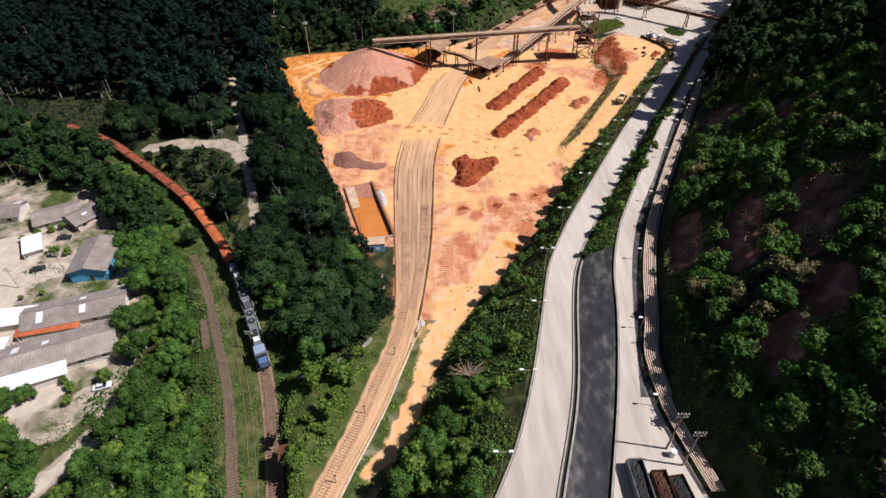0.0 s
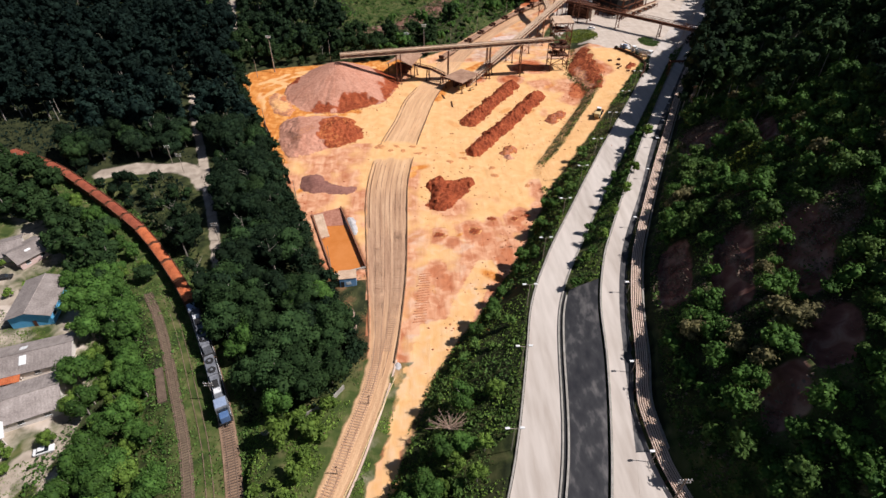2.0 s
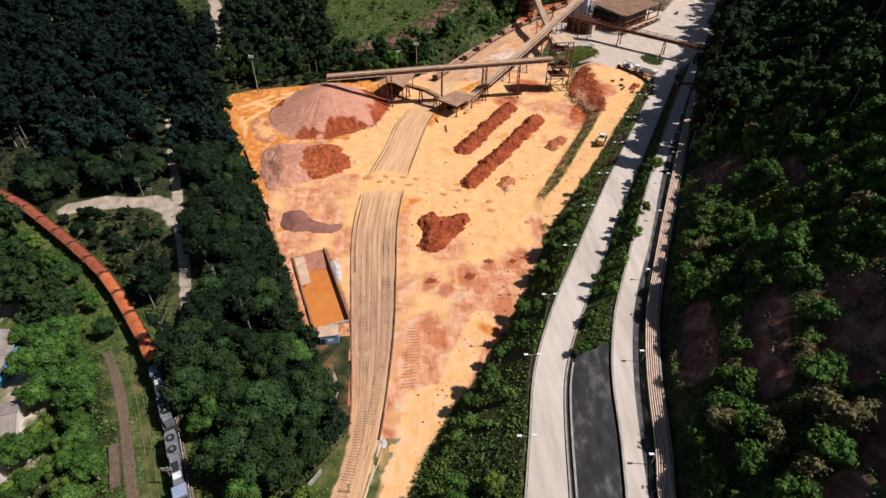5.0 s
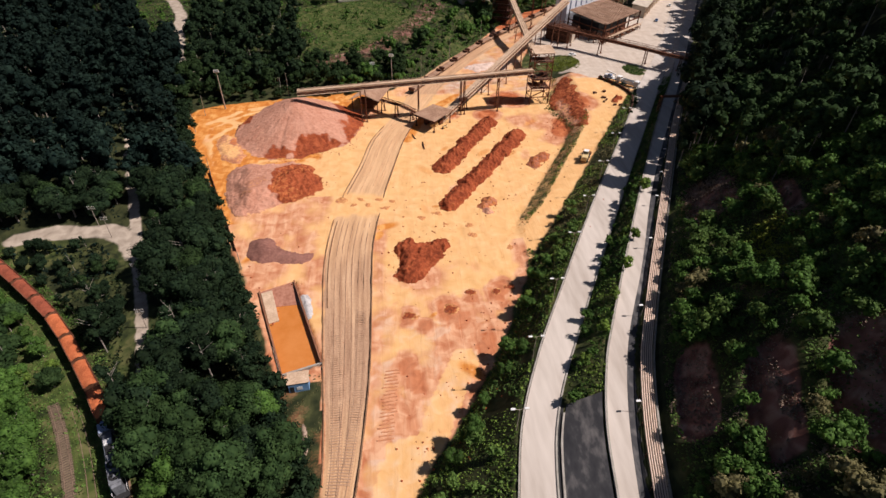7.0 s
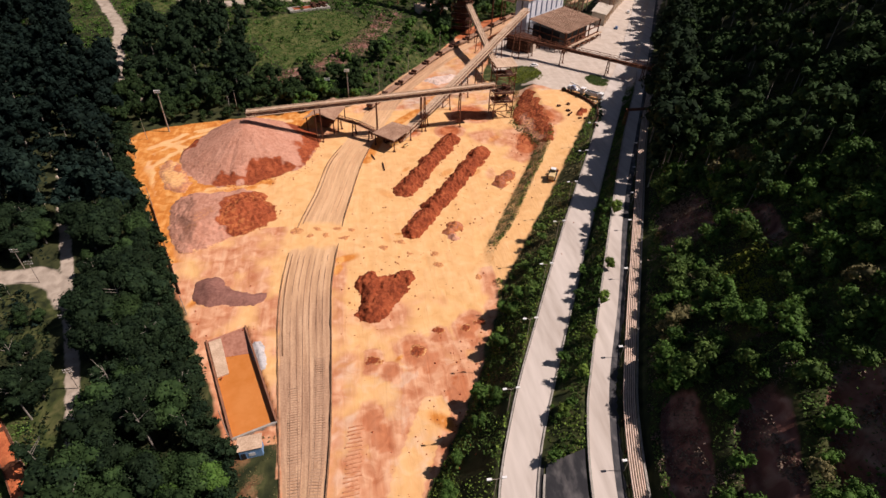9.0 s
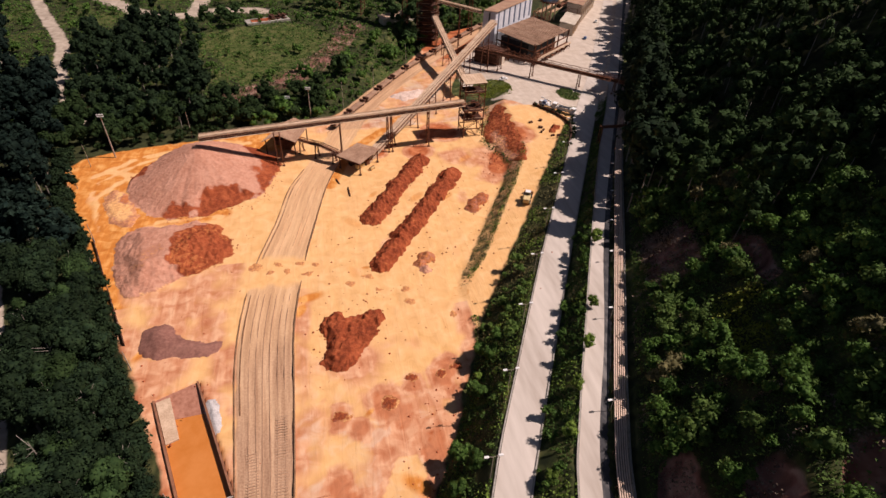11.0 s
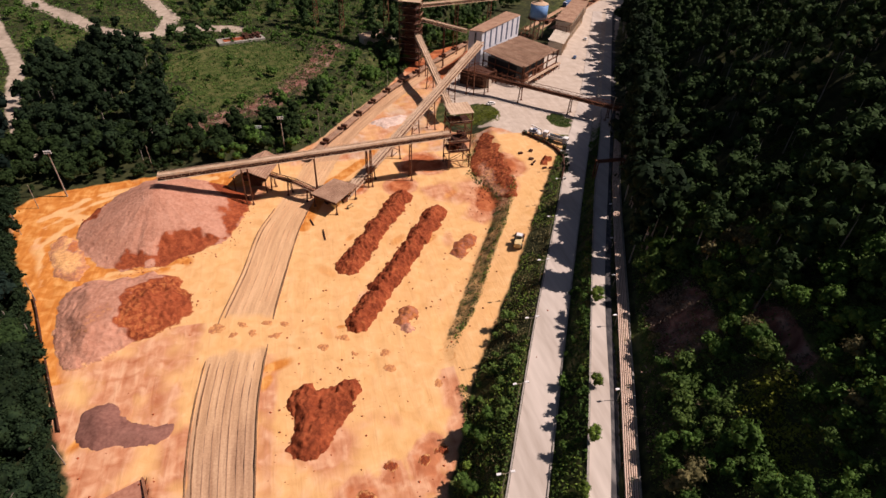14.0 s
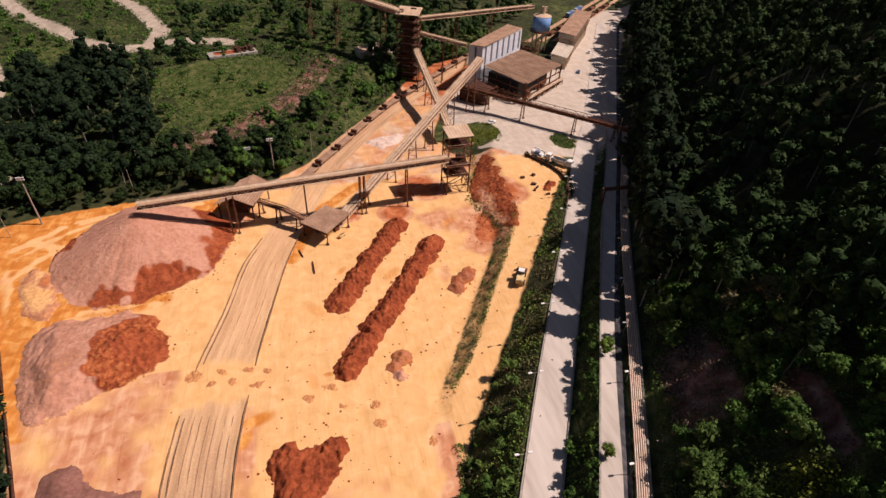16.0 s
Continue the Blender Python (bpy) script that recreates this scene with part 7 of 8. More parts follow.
world_part(ring, "railing", BEIGE_STEEL, tank)
stand = thing("pipe_stand", (170, 404, g(170, 404)), "rusty pipe and stair steelwork beside the tank", "steelwork")
world_part(lattice(Geo(), rect(172, 405, 9, 7, 48), g(172, 405) - 0.3, 15, 3.4, 0.3), "frame", RUST, stand)
world_part(lattice(Geo(), rect(151, 406, 8, 8, 48), g(151, 406) - 0.3, 13, 3.2, 0.3), "frame", RUST, stand)


def office(label, a, b, depth, h, roof_mat, bays):
    """A long block along a to b with window bays on the road side."""
    a, b = Vector((*a, 0)), Vector((*b, 0))
    d = (b - a).normalized()
    n = Vector((d.y, -d.x, 0))
    z = min(g(a.x, a.y), g(b.x, b.y)) - 0.4
    t = thing("plant_office", (a.x, a.y, z + 0.4), label, "building", "plant offices")
    world_part(Geo().prism([(p.x, p.y) for p in (a, b, b - n * depth, a - n * depth)], z, z + h), "wall", PLANT_WALL, t)
    q = [a + n * 0.9 - d * 0.6, b + n * 0.9 + d * 0.6, b - n * (depth + 0.6) + d * 0.6, a - n * (depth + 0.6) - d * 0.6]
    world_part(ribbed_roof((q[0].x, q[0].y, z + h + 0.1), (q[1].x, q[1].y, z + h + 0.1), (q[2].x, q[2].y, z + h + 1.1), (q[3].x, q[3].y, z + h + 1.1), bays * 3), "roof", roof_mat, t, "rust-brown sheet roof")
    ln = (b - a).length
    for k in range(bays):
        c = a + d * ln * (k + 0.5) / bays + n * 0.06
        win = world_part(Geo().beam(c - d * ln / bays * 0.3 + Vector((0, 0, z + h * 0.55)), c + d * ln / bays * 0.3 + Vector((0, 0, z + h * 0.55)), 0.16, h * 0.36), "window", GLASS_DARK, t)
        col = a + d * ln * k / bays + n * 0.25
        world_part(Geo().beam((col.x, col.y, z), (col.x, col.y, z + h), 0.5), "pilaster", BEIGE_STEEL, t)
    return t


office("beige plant office beside the concrete road", (162, 382), (174, 400), 8, 7.0, PLANT_WALL, 4)
office("long plant workshop with a rust-brown roof", (176, 404), (206, 446), 9, 12.0, DUSTY_ROOF, 8)
office("far beige workshop along the road", (207, 450), (222, 474), 10, 6.0, DUSTY_ROOF, 4)

# pipe bridge over the roads
gallery("rusty pipe and cable bridge over the road", (90, 345, 12.4), (146, 284.5, 14.4), (0.2, 0.42, 0.72, 0.93), 2.8, 2.2, RUST_DARK, False, rail=False)
pipes = thing("bridge_pipes", (118, 314, 14.2), "rusty pipes lying on the bridge", "pipes")
for o in (-0.6, 0.0, 0.6):
    n = side_of((90, 345, 0), (146, 284.5, 0))
    world_part(Geo().tube(Vector((90, 345, 13.2)) + n * o, Vector((146, 284.5, 15.2)) + n * o, 0.22, n=8), "pipe", RUST, pipes)
portal = thing("pipe_portal", (115, 238, g(115, 238)), "rusty pipe portal across the upper road", "portal")
for x in (110.6, 120.6):
    world_part(Geo().beam((x, 238, g(x, 238) - 0.3), (x, 238, 18), 0.35).beam((x, 239.6, g(x, 239.6) - 0.3), (x, 239.6, 18), 0.35), "post", RUST_DARK, portal)
for k in range(4):
    world_part(Geo().tube((110.2, 237.8 + k * 0.6, 18.1), (121, 237.8 + k * 0.6, 18.1), 0.17, n=7), "pipe", RUST, portal)

# pipes along the upper road
rack = thing("pipe_rack", (float(x_pipe(120)), 120, float(z_upper(120))), "tan process pipes on low rusty supports along the hillside", "pipes")
for o in (-0.95, -0.55, -0.12, 0.3, 0.72, 1.1):
    geo = Geo()
    ys = list(np.arange(43, 300, 4.0))
    pts = [(float(x_pipe(y)) + o * 1.05, y, float(z_upper(y)) + 1.35) for y in ys]
    geo.path(pts, 0.15)
    world_part(geo, "pipe", PIPE_TAN, rack, "", True)
for y in np.arange(44, 300, 6.0):
    x, z = float(x_pipe(y)), float(z_upper(y))
    zg = min(z, g(x - 1.2, y), g(x + 1.2, y))
    sup = Geo().beam((x - 1.3, y, zg - 0.4), (x - 1.3, y, z + 1.25), 0.16).beam((x + 1.4, y, zg - 0.4), (x + 1.4, y, z + 1.25), 0.16).beam((x - 1.4, y, z + 1.12), (x + 1.5, y, z + 1.12), 0.2)
    world_part(sup, "support", RUST_DARK, rack)
strip("trim_wall", lambda y: x_pipe(y) + 1.7, lambda y: x_pipe(y) + 2.1, z_upper, 62, 300, KERB, lift=0.9, thick=1.6, label="low concrete wall at the hill's foot behind the pipes", category="wall")


# ---- lamps, poles ----
def street_lamp(x, y, h, group="road lamps", arm=1.0, double=True):
    z = g(x, y)
    t = thing("street_lamp", (x, y, z), "slim grey road lamp with white heads", "street lamp", group)
    Geo().tube((0, 0, -0.3), (0, 0, h), 0.09, 0.06, 7).make("pole", POLE, t)
    for s in ((-1, 1) if double else (-1,)):
        hd = Geo().tube((0, 0, h - 0.1), (s * arm, 0, h + 0.25), 0.05, n=6).make("arm", POLE, t)
        Geo().box((s * (arm + 0.3), 0, h + 0.25), (0.85, 0.42, 0.2), 0, 0.05).make("lamp_head", PAINT_WHITE, hd)
    return t


for y in (47.6, 64.6, 83, 101, 118.5, 136.5, 154.6, 172.4, 192.5, 212, 233, 252):
    street_lamp(float(x_road_l(y)) - 1.3, y, 7.2)
for y in (60, 79, 101, 124.6, 147, 166.4, 180.1, 196, 214):
    x = float(x_pipe(y)) - 1.75
    t = street_lamp(x, y, 3.4, "pipe rack lamps", 0.5, False)


def pole(x, y, h, label, top=None, r=0.16, mat=POLE, group="poles"):
    z = g(x, y)
    t = thing("utility_pole", (x, y, z), label, "pole", group)
    Geo().tube((0, 0, -0.4), (0, 0, h), r, r * 0.6, 8).make("shaft", mat, t)
    if top == "flood":
        fr = Geo().box((0, 0, h), (2.4, 0.15, 0.12)).box((0, 0, h - 0.7), (2.4, 0.15, 0.12)).make("crossarm", POLE, t)
        for k in range(4):
            for dz in (0, -0.7):
                Geo().box((-0.9 + k * 0.6, -0.25, h + dz), (0.45, 0.3, 0.42), 0, 0.05).make("floodlight", PAINT_WHITE, fr)
    elif top == "cross":
        for dz in (0.0, -0.8):
            cr = Geo().box((0, 0, h - 0.3 + dz), (2.2, 0.14, 0.14)).make("crossarm", POLE, t)
            for k in (-0.9, -0.4, 0.4, 0.9):
                Geo().tube((k, 0, h - 0.22 + dz), (k, 0, h + 0.06 + dz), 0.07, n=6).make("insulator", PAINT_WHITE, cr)
    return t


pole(-68, 276.2, 17.5, "tall floodlight mast at the yard's corner", "flood", 0.3)
pole(5.5, 294.5, 15, "tall floodlight mast behind the conveyor", "flood", 0.25)
pole(-3.5, 300, 9, "lamp mast behind the loading shed", "flood", 0.16)
pole(-42, 288, 11, "thin pole behind the conveyor's end", None, 0.14)
for x, y, h in ((-75, 270, 9), (-75.5, 255, 8), (-62, 222, 7), (-57, 205, 7), (-41, 168, 7), (20, 307, 12), (36, 326, 12), (56, 352, 12), (-24.6, 128, 11), (130, 300, 10), (139, 281, 13), (148, 310, 9), (172, 366, 9)):
    pole(x, y, h, "thin weathered pole at the yard's edge", None, 0.13)
pole(40.0, 51.3, 11, "leaning wooden power pole beside the pipes", "cross", 0.2, DEADWOOD)
pole(41.9, 48.2, 10.5, "grey concrete power pole beside the pipes", "cross", 0.2)
for x, y, h in ((-126, 116, 8), (-117, 124, 7), (-49, 91, 7), (-86, 190, 8), (-63, 150, 7), (-70, 168, 7), (-92, 196, 8)):
    pole(x, y, h, "thin grey power pole in the valley", "cross", 0.12)
ring = thing("concrete_ring", (40.6, 50.0, g(40.6, 50.0)), "pale concrete drain ring standing on the apron", "ring")
Geo().tube((0, 0, -0.2), (0, 0, 1.5), 0.55, n=16).tube((0, 0, 1.3), (0, 0, 1.52), 0.42, n=16).make("ring", PAINT_WHITE, ring)


# ---- basin and hut ----
BASIN_WALL = material("stained_wall", (0.16, 0.06, 0.03), (0.34, 0.16, 0.09), 0.4, 3)
basin = thing("settling_basin", (-24.5, 144, -2.0), "rectangular settling basin of orange muddy water", "basin")
Pw = POOL
w0, w1, w2, w3 = Pw
far_l = (w0[0] + (w3[0] - w0[0]) * 0.82, w0[1] + (w3[1] - w0[1]) * 0.82)
far_r = (w1[0] + (w2[0] - w1[0]) * 0.72, w1[1] + (w2[1] - w1[1]) * 0.72)
world_part(Geo().prism([w0, w1, far_r, far_l], -2.0, -0.9), "water", MUD_WATER, basin, "opaque orange muddy water")
world_part(Geo().slab((*far_l, -0.85), (*far_r, -0.85), (*w2, 0.12), (*w3, 0.12), 0.6), "ramp", ORE_PINK, basin, "reddish dirt ramp")
for p, q, h in ((w0, w3, 0.5), (w1, w2, 0.6), (w0, w1, 0.25)):
    world_part(Geo().beam((*p, -0.9 + h / 2), (*q, -0.9 + h / 2), 0.45, 1.8 + h), "wall", BASIN_WALL if h > 0.4 else KERB, basin)
world_part(Geo().slab((-33.6, 156.8, 0.28), (-30.8, 157.9, 0.28), (-27.5, 147, -0.55), (-30, 146, -0.55), 0.5), "apron", BEIGE_STEEL, basin, "dusty beige concrete apron")
pile("rubble", [(-23.5, 156), (-19.8, 156), (-18.2, 147), (-20, 145.5), (-22, 150)], "pale bluish rubble beside the basin", 0.5, 0.8, 0.3, 0.35, 30, edge=0.3, feather=0, mat=RUBBLE)
pile("rubble", [(-7, 96), (-5.8, 93.4), (-4, 94.5), (-5, 97)], "small white rubble heap by the track", 0.6, 0.8, 0.3, 0.3, 31, edge=0.3, feather=0, mat=RUBBLE)
pile("rubble", [(-18.6, 115), (-17.2, 115), (-15.8, 107), (-17.2, 106.6)], "scattered old timber beside the track", 0.4, 0.5, 0.3, 0.3, 33, edge=0.3, feather=0, mat=DEADWOOD)
hut = thing("site_hut", (-19.7, 124.6, g(-19.7, 124.6)), "small blue site hut with a tan sheet roof", "hut", turn=6)
Geo().box((0, 0, 1.5), (4.6, 2.4, 3.1), 0, 0.05).make("body", SHED_BLUE, hut)
Geo().slab((-2.5, -1.3, 3.12), (2.5, -1.3, 3.12), (2.5, 2.0, 3.4), (-2.5, 2.0, 3.4), 0.12).make("roof", BEIGE_STEEL, hut, "tan sheet roof")
Geo().box((0.2, -1.22, 1.3), (1.3, 0.08, 1.0)).make("window", PAINT_WHITE, hut)
Geo().box((-1.5, -1.22, 1.05), (0.9, 0.08, 2.0)).make("door", DARK, hut)


# ---- rail vehicles ----
def bogie(parent, x, y, lift=0.0):
    b = Geo().box((x, y, 0.55 + lift), (2.2, 2.4, 0.4)).make("bogie", DARK, parent)
    for sx in (-0.8, 0.8):
        for sy in (-0.85, 0.85):
            Geo().tube((x + sx - 0.07, y + sy, 0.45), (x + sx + 0.07, y + sy, 0.45), 0.45, n=14).make("wheel", RUST_DARK, b)


def locomotive(label):
    t = new("locomotive")
    tagged(t, label, "locomotive", "ore train")
    Geo().box((0, 0, 1.15), (3.0, 20.2, 0.35), 0, 0.05).make("underframe", DARK, t)
    Geo().box((0, 1.8, 2.75), (1.9, 14.2, 2.9), 0, 0.12).make("hood", LOCO_GREY, t)
    Geo().box((0, 5.2, 4.3), (2.3, 6.0, 0.5), 0, 0.1).make("radiator_deck", LOCO_GREY, t)
    for yy in (3.6, 6.6):
        fan = Geo().tube((0, yy, 4.5), (0, yy, 4.75), 0.95, n=20).make("fan_shroud", DARK, t)
        Geo().tube((0, yy, 4.74), (0, yy, 4.82), 0.35, n=12).make("fan_hub", LOCO_GREY, fan)
    Geo().box((0, -0.6, 4.35), (1.3, 2.2, 0.35), 0, 0.08).make("exhaust", DARK, t)
    Geo().box((0, -2.8, 4.3), (1.6, 1.4, 0.3), 0, 0.08).make("vent", PAINT_WHITE, t)
    cab = Geo().box((0, -6.7, 2.95), (2.9, 3.0, 3.3), 0, 0.12).make("cab", LOCO_GREY, t)
    Geo().box((0, -8.22, 3.6), (2.3, 0.08, 0.9)).make("windscreen", GLASS_DARK, cab)
    Geo().box((0, -6.7, 4.72), (2.6, 2.6, 0.16), 0, 0.06).make("cab_roof", CLAD_BLUE, cab)
    Geo().box((0, -9.1, 2.2), (2.0, 1.8, 1.9), 0, 0.12).make("nose", LOCO_BLUE, t, "blue painted nose")
    for s in (-1, 1):
        h = Geo()
        for k in range(11):
            h.tube((s * 1.42, -9 + k * 1.8, 1.3), (s * 1.42, -9 + k * 1.8, 2.3), 0.04, n=5)
        h.tube((s * 1.42, -9, 2.3), (s * 1.42, 9, 2.3), 0.045, n=5)
        h.make("handrail", PAINT_WHITE, t)
    Geo().box((0, 0, 0.7), (2.4, 4.6, 0.8), 0, 0.15).make("fuel_tank", DARK, t)
    for yy in (-6.4, 6.4):
        bogie(t, 0, yy)
    for yy in (-10.3, 10.3):
        Geo().box((0, yy, 0.9), (0.35, 0.6, 0.35)).make("coupler", DARK, t)
    return t


def ore_wagon(label, load, words, loaded=True):
    t = new("ore_wagon")
    tagged(t, label, "wagon", "ore train")
    w, ln, h = 3.1, 9.7, 2.2
    Geo().box((0, 0, 1.0), (2.8, ln, 0.3)).make("underframe", RUST_DARK, t)
    for s in (-1, 1):
        wall = Geo().box((s * (w / 2 - 0.06), 0, 1.15 + h / 2), (0.12, ln, h)).make("side_wall", RUST, t)
        rb = Geo()
        for k in range(7):
            rb.box((s * (w / 2 + 0.05), -ln / 2 + 0.4 + k * (ln - 0.8) / 6, 1.15 + h / 2), (0.12, 0.14, h))
        rb.box((s * (w / 2), 0, 1.15 + h), (0.2, ln, 0.14))
        rb.make("rib", RUST, wall)
        Geo().box((0, s * (ln / 2 - 0.06), 1.15 + h / 2), (w - 0.1, 0.12, h)).make("end_wall", RUST, t)
    if loaded:
        rr = random.Random(3)
        nx, ny = 8, 22
        vs = [((i / (nx - 1) - 0.5) * (w - 0.26), (j / (ny - 1) - 0.5) * (ln - 0.26), 1.15 + h - 0.25 + 0.55 * (1 - abs(2 * i / (nx - 1) - 1) ** 1.5) * (0.75 + 0.25 * math.cos(j / (ny - 1) * 12.6)) + rr.uniform(-0.08, 0.08)) for j in range(ny) for i in range(nx)]
        fs = [(j * nx + i, j * nx + i + 1, (j + 1) * nx + i + 1, (j + 1) * nx + i) for j in range(ny - 1) for i in range(nx - 1)]
        tagged(link_mesh("ore_load", vs, fs, load, t, True), words)
    for yy in (-3.3, 3.3):
        bogie(t, 0, yy)
    for yy in (-ln / 2 - 0.2, ln / 2 + 0.2):
        Geo().box((0, yy, 0.9), (0.3, 0.6, 0.3)).make("coupler", DARK, t)
    return t


def flat_wagon(label):
    t = new("flat_wagon")
    tagged(t, label, "wagon", "empty wagons on the siding")
    Geo().box((0, 0, 1.1), (2.7, 12.6, 0.35), 0, 0.04).make("deck", DUSTY_ROOF, t)
    for s in (-1, 1):
        Geo().box((s * 1.3, 0, 1.5), (0.1, 12.4, 0.5)).make("side_board", DUSTY_ROOF, t)
        Geo().box((0, s * 5.9, 1.75), (2.7, 1.1, 1.1), 0, 0.06).make("end_box", RUST_DARK, t)
        bogie(t, 0, s * 4.4)
    return t


def along_curve(fx, y, dist):
    """The place and heading that lie dist metres along a curve from y."""
    step = 0.25
    while dist > 0:
        dx = float(fx(y + step) - fx(y))
        ln = math.hypot(dx, step)
        if ln > dist:
            y += step * dist / ln
            break
        dist -= ln
        y += step
    dx = float(fx(y + 0.5) - fx(y - 0.5))
    return float(fx(y)), y, math.degrees(math.atan2(-dx, 1))


ORE_TRAIN = material("ore_train", (0.36, 0.085, 0.028), (0.58, 0.18, 0.065), 0.5, 3, third=(0.47, 0.125, 0.045), bump=0.8, vary=0.15)
# darker, redder load colour, used from the fifth wagon on
ORE_DIM = material("ore_dim", (0.20, 0.05, 0.026), (0.37, 0.10, 0.05), 0.5, 3, third=(0.28, 0.072, 0.036), bump=0.8, vary=0.2)
loco = locomotive("grey diesel locomotive with a blue nose heading the ore train")
x, y, a = along_curve(x_rail_train, 83.3, 10.6)
zr = -5.4 + 0.38
loco.matrix_basis = pose(x, y, zr, 0, 0, a)
x, y, a = along_curve(x_rail_train, 83.3, 31.6)
second = copy_thing(loco, pose(x, y, zr, 0, 0, a + 180))
second["label"] = "grey diesel locomotive coupled behind the first"
wagon = ore_wagon("rust-red ore wagon loaded with orange ore", ORE_TRAIN, "bright orange-red ore load")
dim_wagon = ore_wagon("rust-red ore wagon with its load in a darker red", ORE_DIM, "ore load in a darker red")
for k in range(12):
    x, y, a = along_curve(x_rail_train, 83.3, 47.4 + k * 10.7)
    m = pose(x, y, zr, 0, 0, a)
    if k in (0, 4):
        (wagon if k == 0 else dim_wagon).matrix_basis = m
    else:
        copy_thing(wagon if k < 4 else dim_wagon, m)
flat = flat_wagon("long low empty rusty wagon on the siding")
side_mid = lambda y: x_siding(y)
zs = lambda y: float(z_bal(np.array([y]))[0]) + 0.42
for k in range(11):
    x, y, a = along_curve(side_mid, 292.0, k * 14.6)
    m = pose(x, y, g(x, y) + 0.42, 0, 0, a)
    if k == 0:
        flat.matrix_basis = m
    else:
        copy_thing(flat, m)
track(side_mid, lambda y: ground(x_siding(y), y), 284, 440, 0.16, "siding track under the empty wagons", RAIL_DUSTY)


# ---- road vehicles ----
def wheels(parent, places, r, w=0.3):
    for x, y in places:
        ty = Geo().tube((x - w / 2, y, r), (x + w / 2, y, r), r, n=16).make("wheel", DARK, parent)
        Geo().tube((x - w / 2 - 0.02, y, r), (x + w / 2 + 0.02, y, r), r * 0.5, n=10).make("rim", PAINT_WHITE, ty)


def car(label, at, turn, paint):
    t = thing("car", at, label, "car", "parked cars", turn)
    Geo().box((0, 0, 0.68), (1.74, 4.2, 0.62), 0, 0.16).make("body", paint, t)
    cab = Geo().add([(-0.76, -1.5, 0.95), (0.76, -1.5, 0.95), (0.76, 1.1, 0.95), (-0.76, 1.1, 0.95), (-0.62, -1.0, 1.45), (0.62, -1.0, 1.45), (0.62, 0.4, 1.45), (-0.62, 0.4, 1.45)], [(0, 1, 5, 4), (1, 2, 6, 5), (2, 3, 7, 6), (3, 0, 4, 7), (4, 5, 6, 7)]).make("cabin_glass", GLASS_DARK, t)
    Geo().box((0, -0.3, 1.47), (1.22, 1.4, 0.06), 0, 0.02).make("roof", paint, cab)
    wheels(t, [(s * 0.78, yy) for s in (-1, 1) for yy in (-1.3, 1.3)], 0.31, 0.2)
    return t


def truck(label, at, turn, dump):
    t = thing("truck", at, label, "truck", "parked trucks", turn)
    Geo().box((0, 0, 0.85), (1.0, 8.2, 0.3)).make("chassis", DARK, t)
    cab = Geo().box((0, 3.2, 1.95), (2.4, 1.9, 2.3), 0, 0.15).make("cab", PAINT_WHITE, t)
    Geo().box((0, 4.16, 2.4), (2.1, 0.06, 0.85)).make("windscreen", GLASS_DARK, cab)
    if dump:
        bed = Geo().box((0, -1.1, 1.25), (2.4, 5.8, 0.2)).make("bed", PAINT_WHITE, t)
        for s in (-1, 1):
            Geo().box((s * 1.17, -1.1, 1.9), (0.1, 5.8, 1.2)).make("bed_side", PAINT_WHITE, bed)
            Geo().box((0, -1.1 + s * 2.9, 1.9), (2.3, 0.1, 1.2)).make("bed_end", PAINT_WHITE, bed)
        Geo().box((0, -1.1, 1.6), (2.2, 5.6, 0.6), 0, 0.2).make("load", DARK, bed)
    else:
        deck = Geo().box((0, -1.3, 1.3), (2.4, 5.8, 0.25), 0, 0.05).make("deck", PAINT_WHITE, t)
        for k, (w, d, h, yy) in enumerate(((2.0, 1.2, 0.9, -3.4), (1.6, 1.6, 1.3, -1.6), (2.1, 0.9, 0.6, -0.2))):
            Geo().box((0, yy, 1.43 + h / 2), (w, d, h), 0, 0.08).make("equipment_box", PAINT_WHITE if k != 1 else CLAD_BLUE, deck)
        crane = Geo().tube((0, 1.2, 1.3), (0, 1.2, 3.2), 0.22, n=10).make("crane_column", PAINT_WHITE, t)
        Geo().beam((0, 1.2, 3.1), (0, -3.6, 3.9), 0.28, 0.34).make("boom", PAINT_WHITE, crane)
    wheels(t, [(s * 1.0, yy) for s in (-1, 1) for yy in (-3.2, -2.0, 3.0)], 0.5, 0.35)
    return t


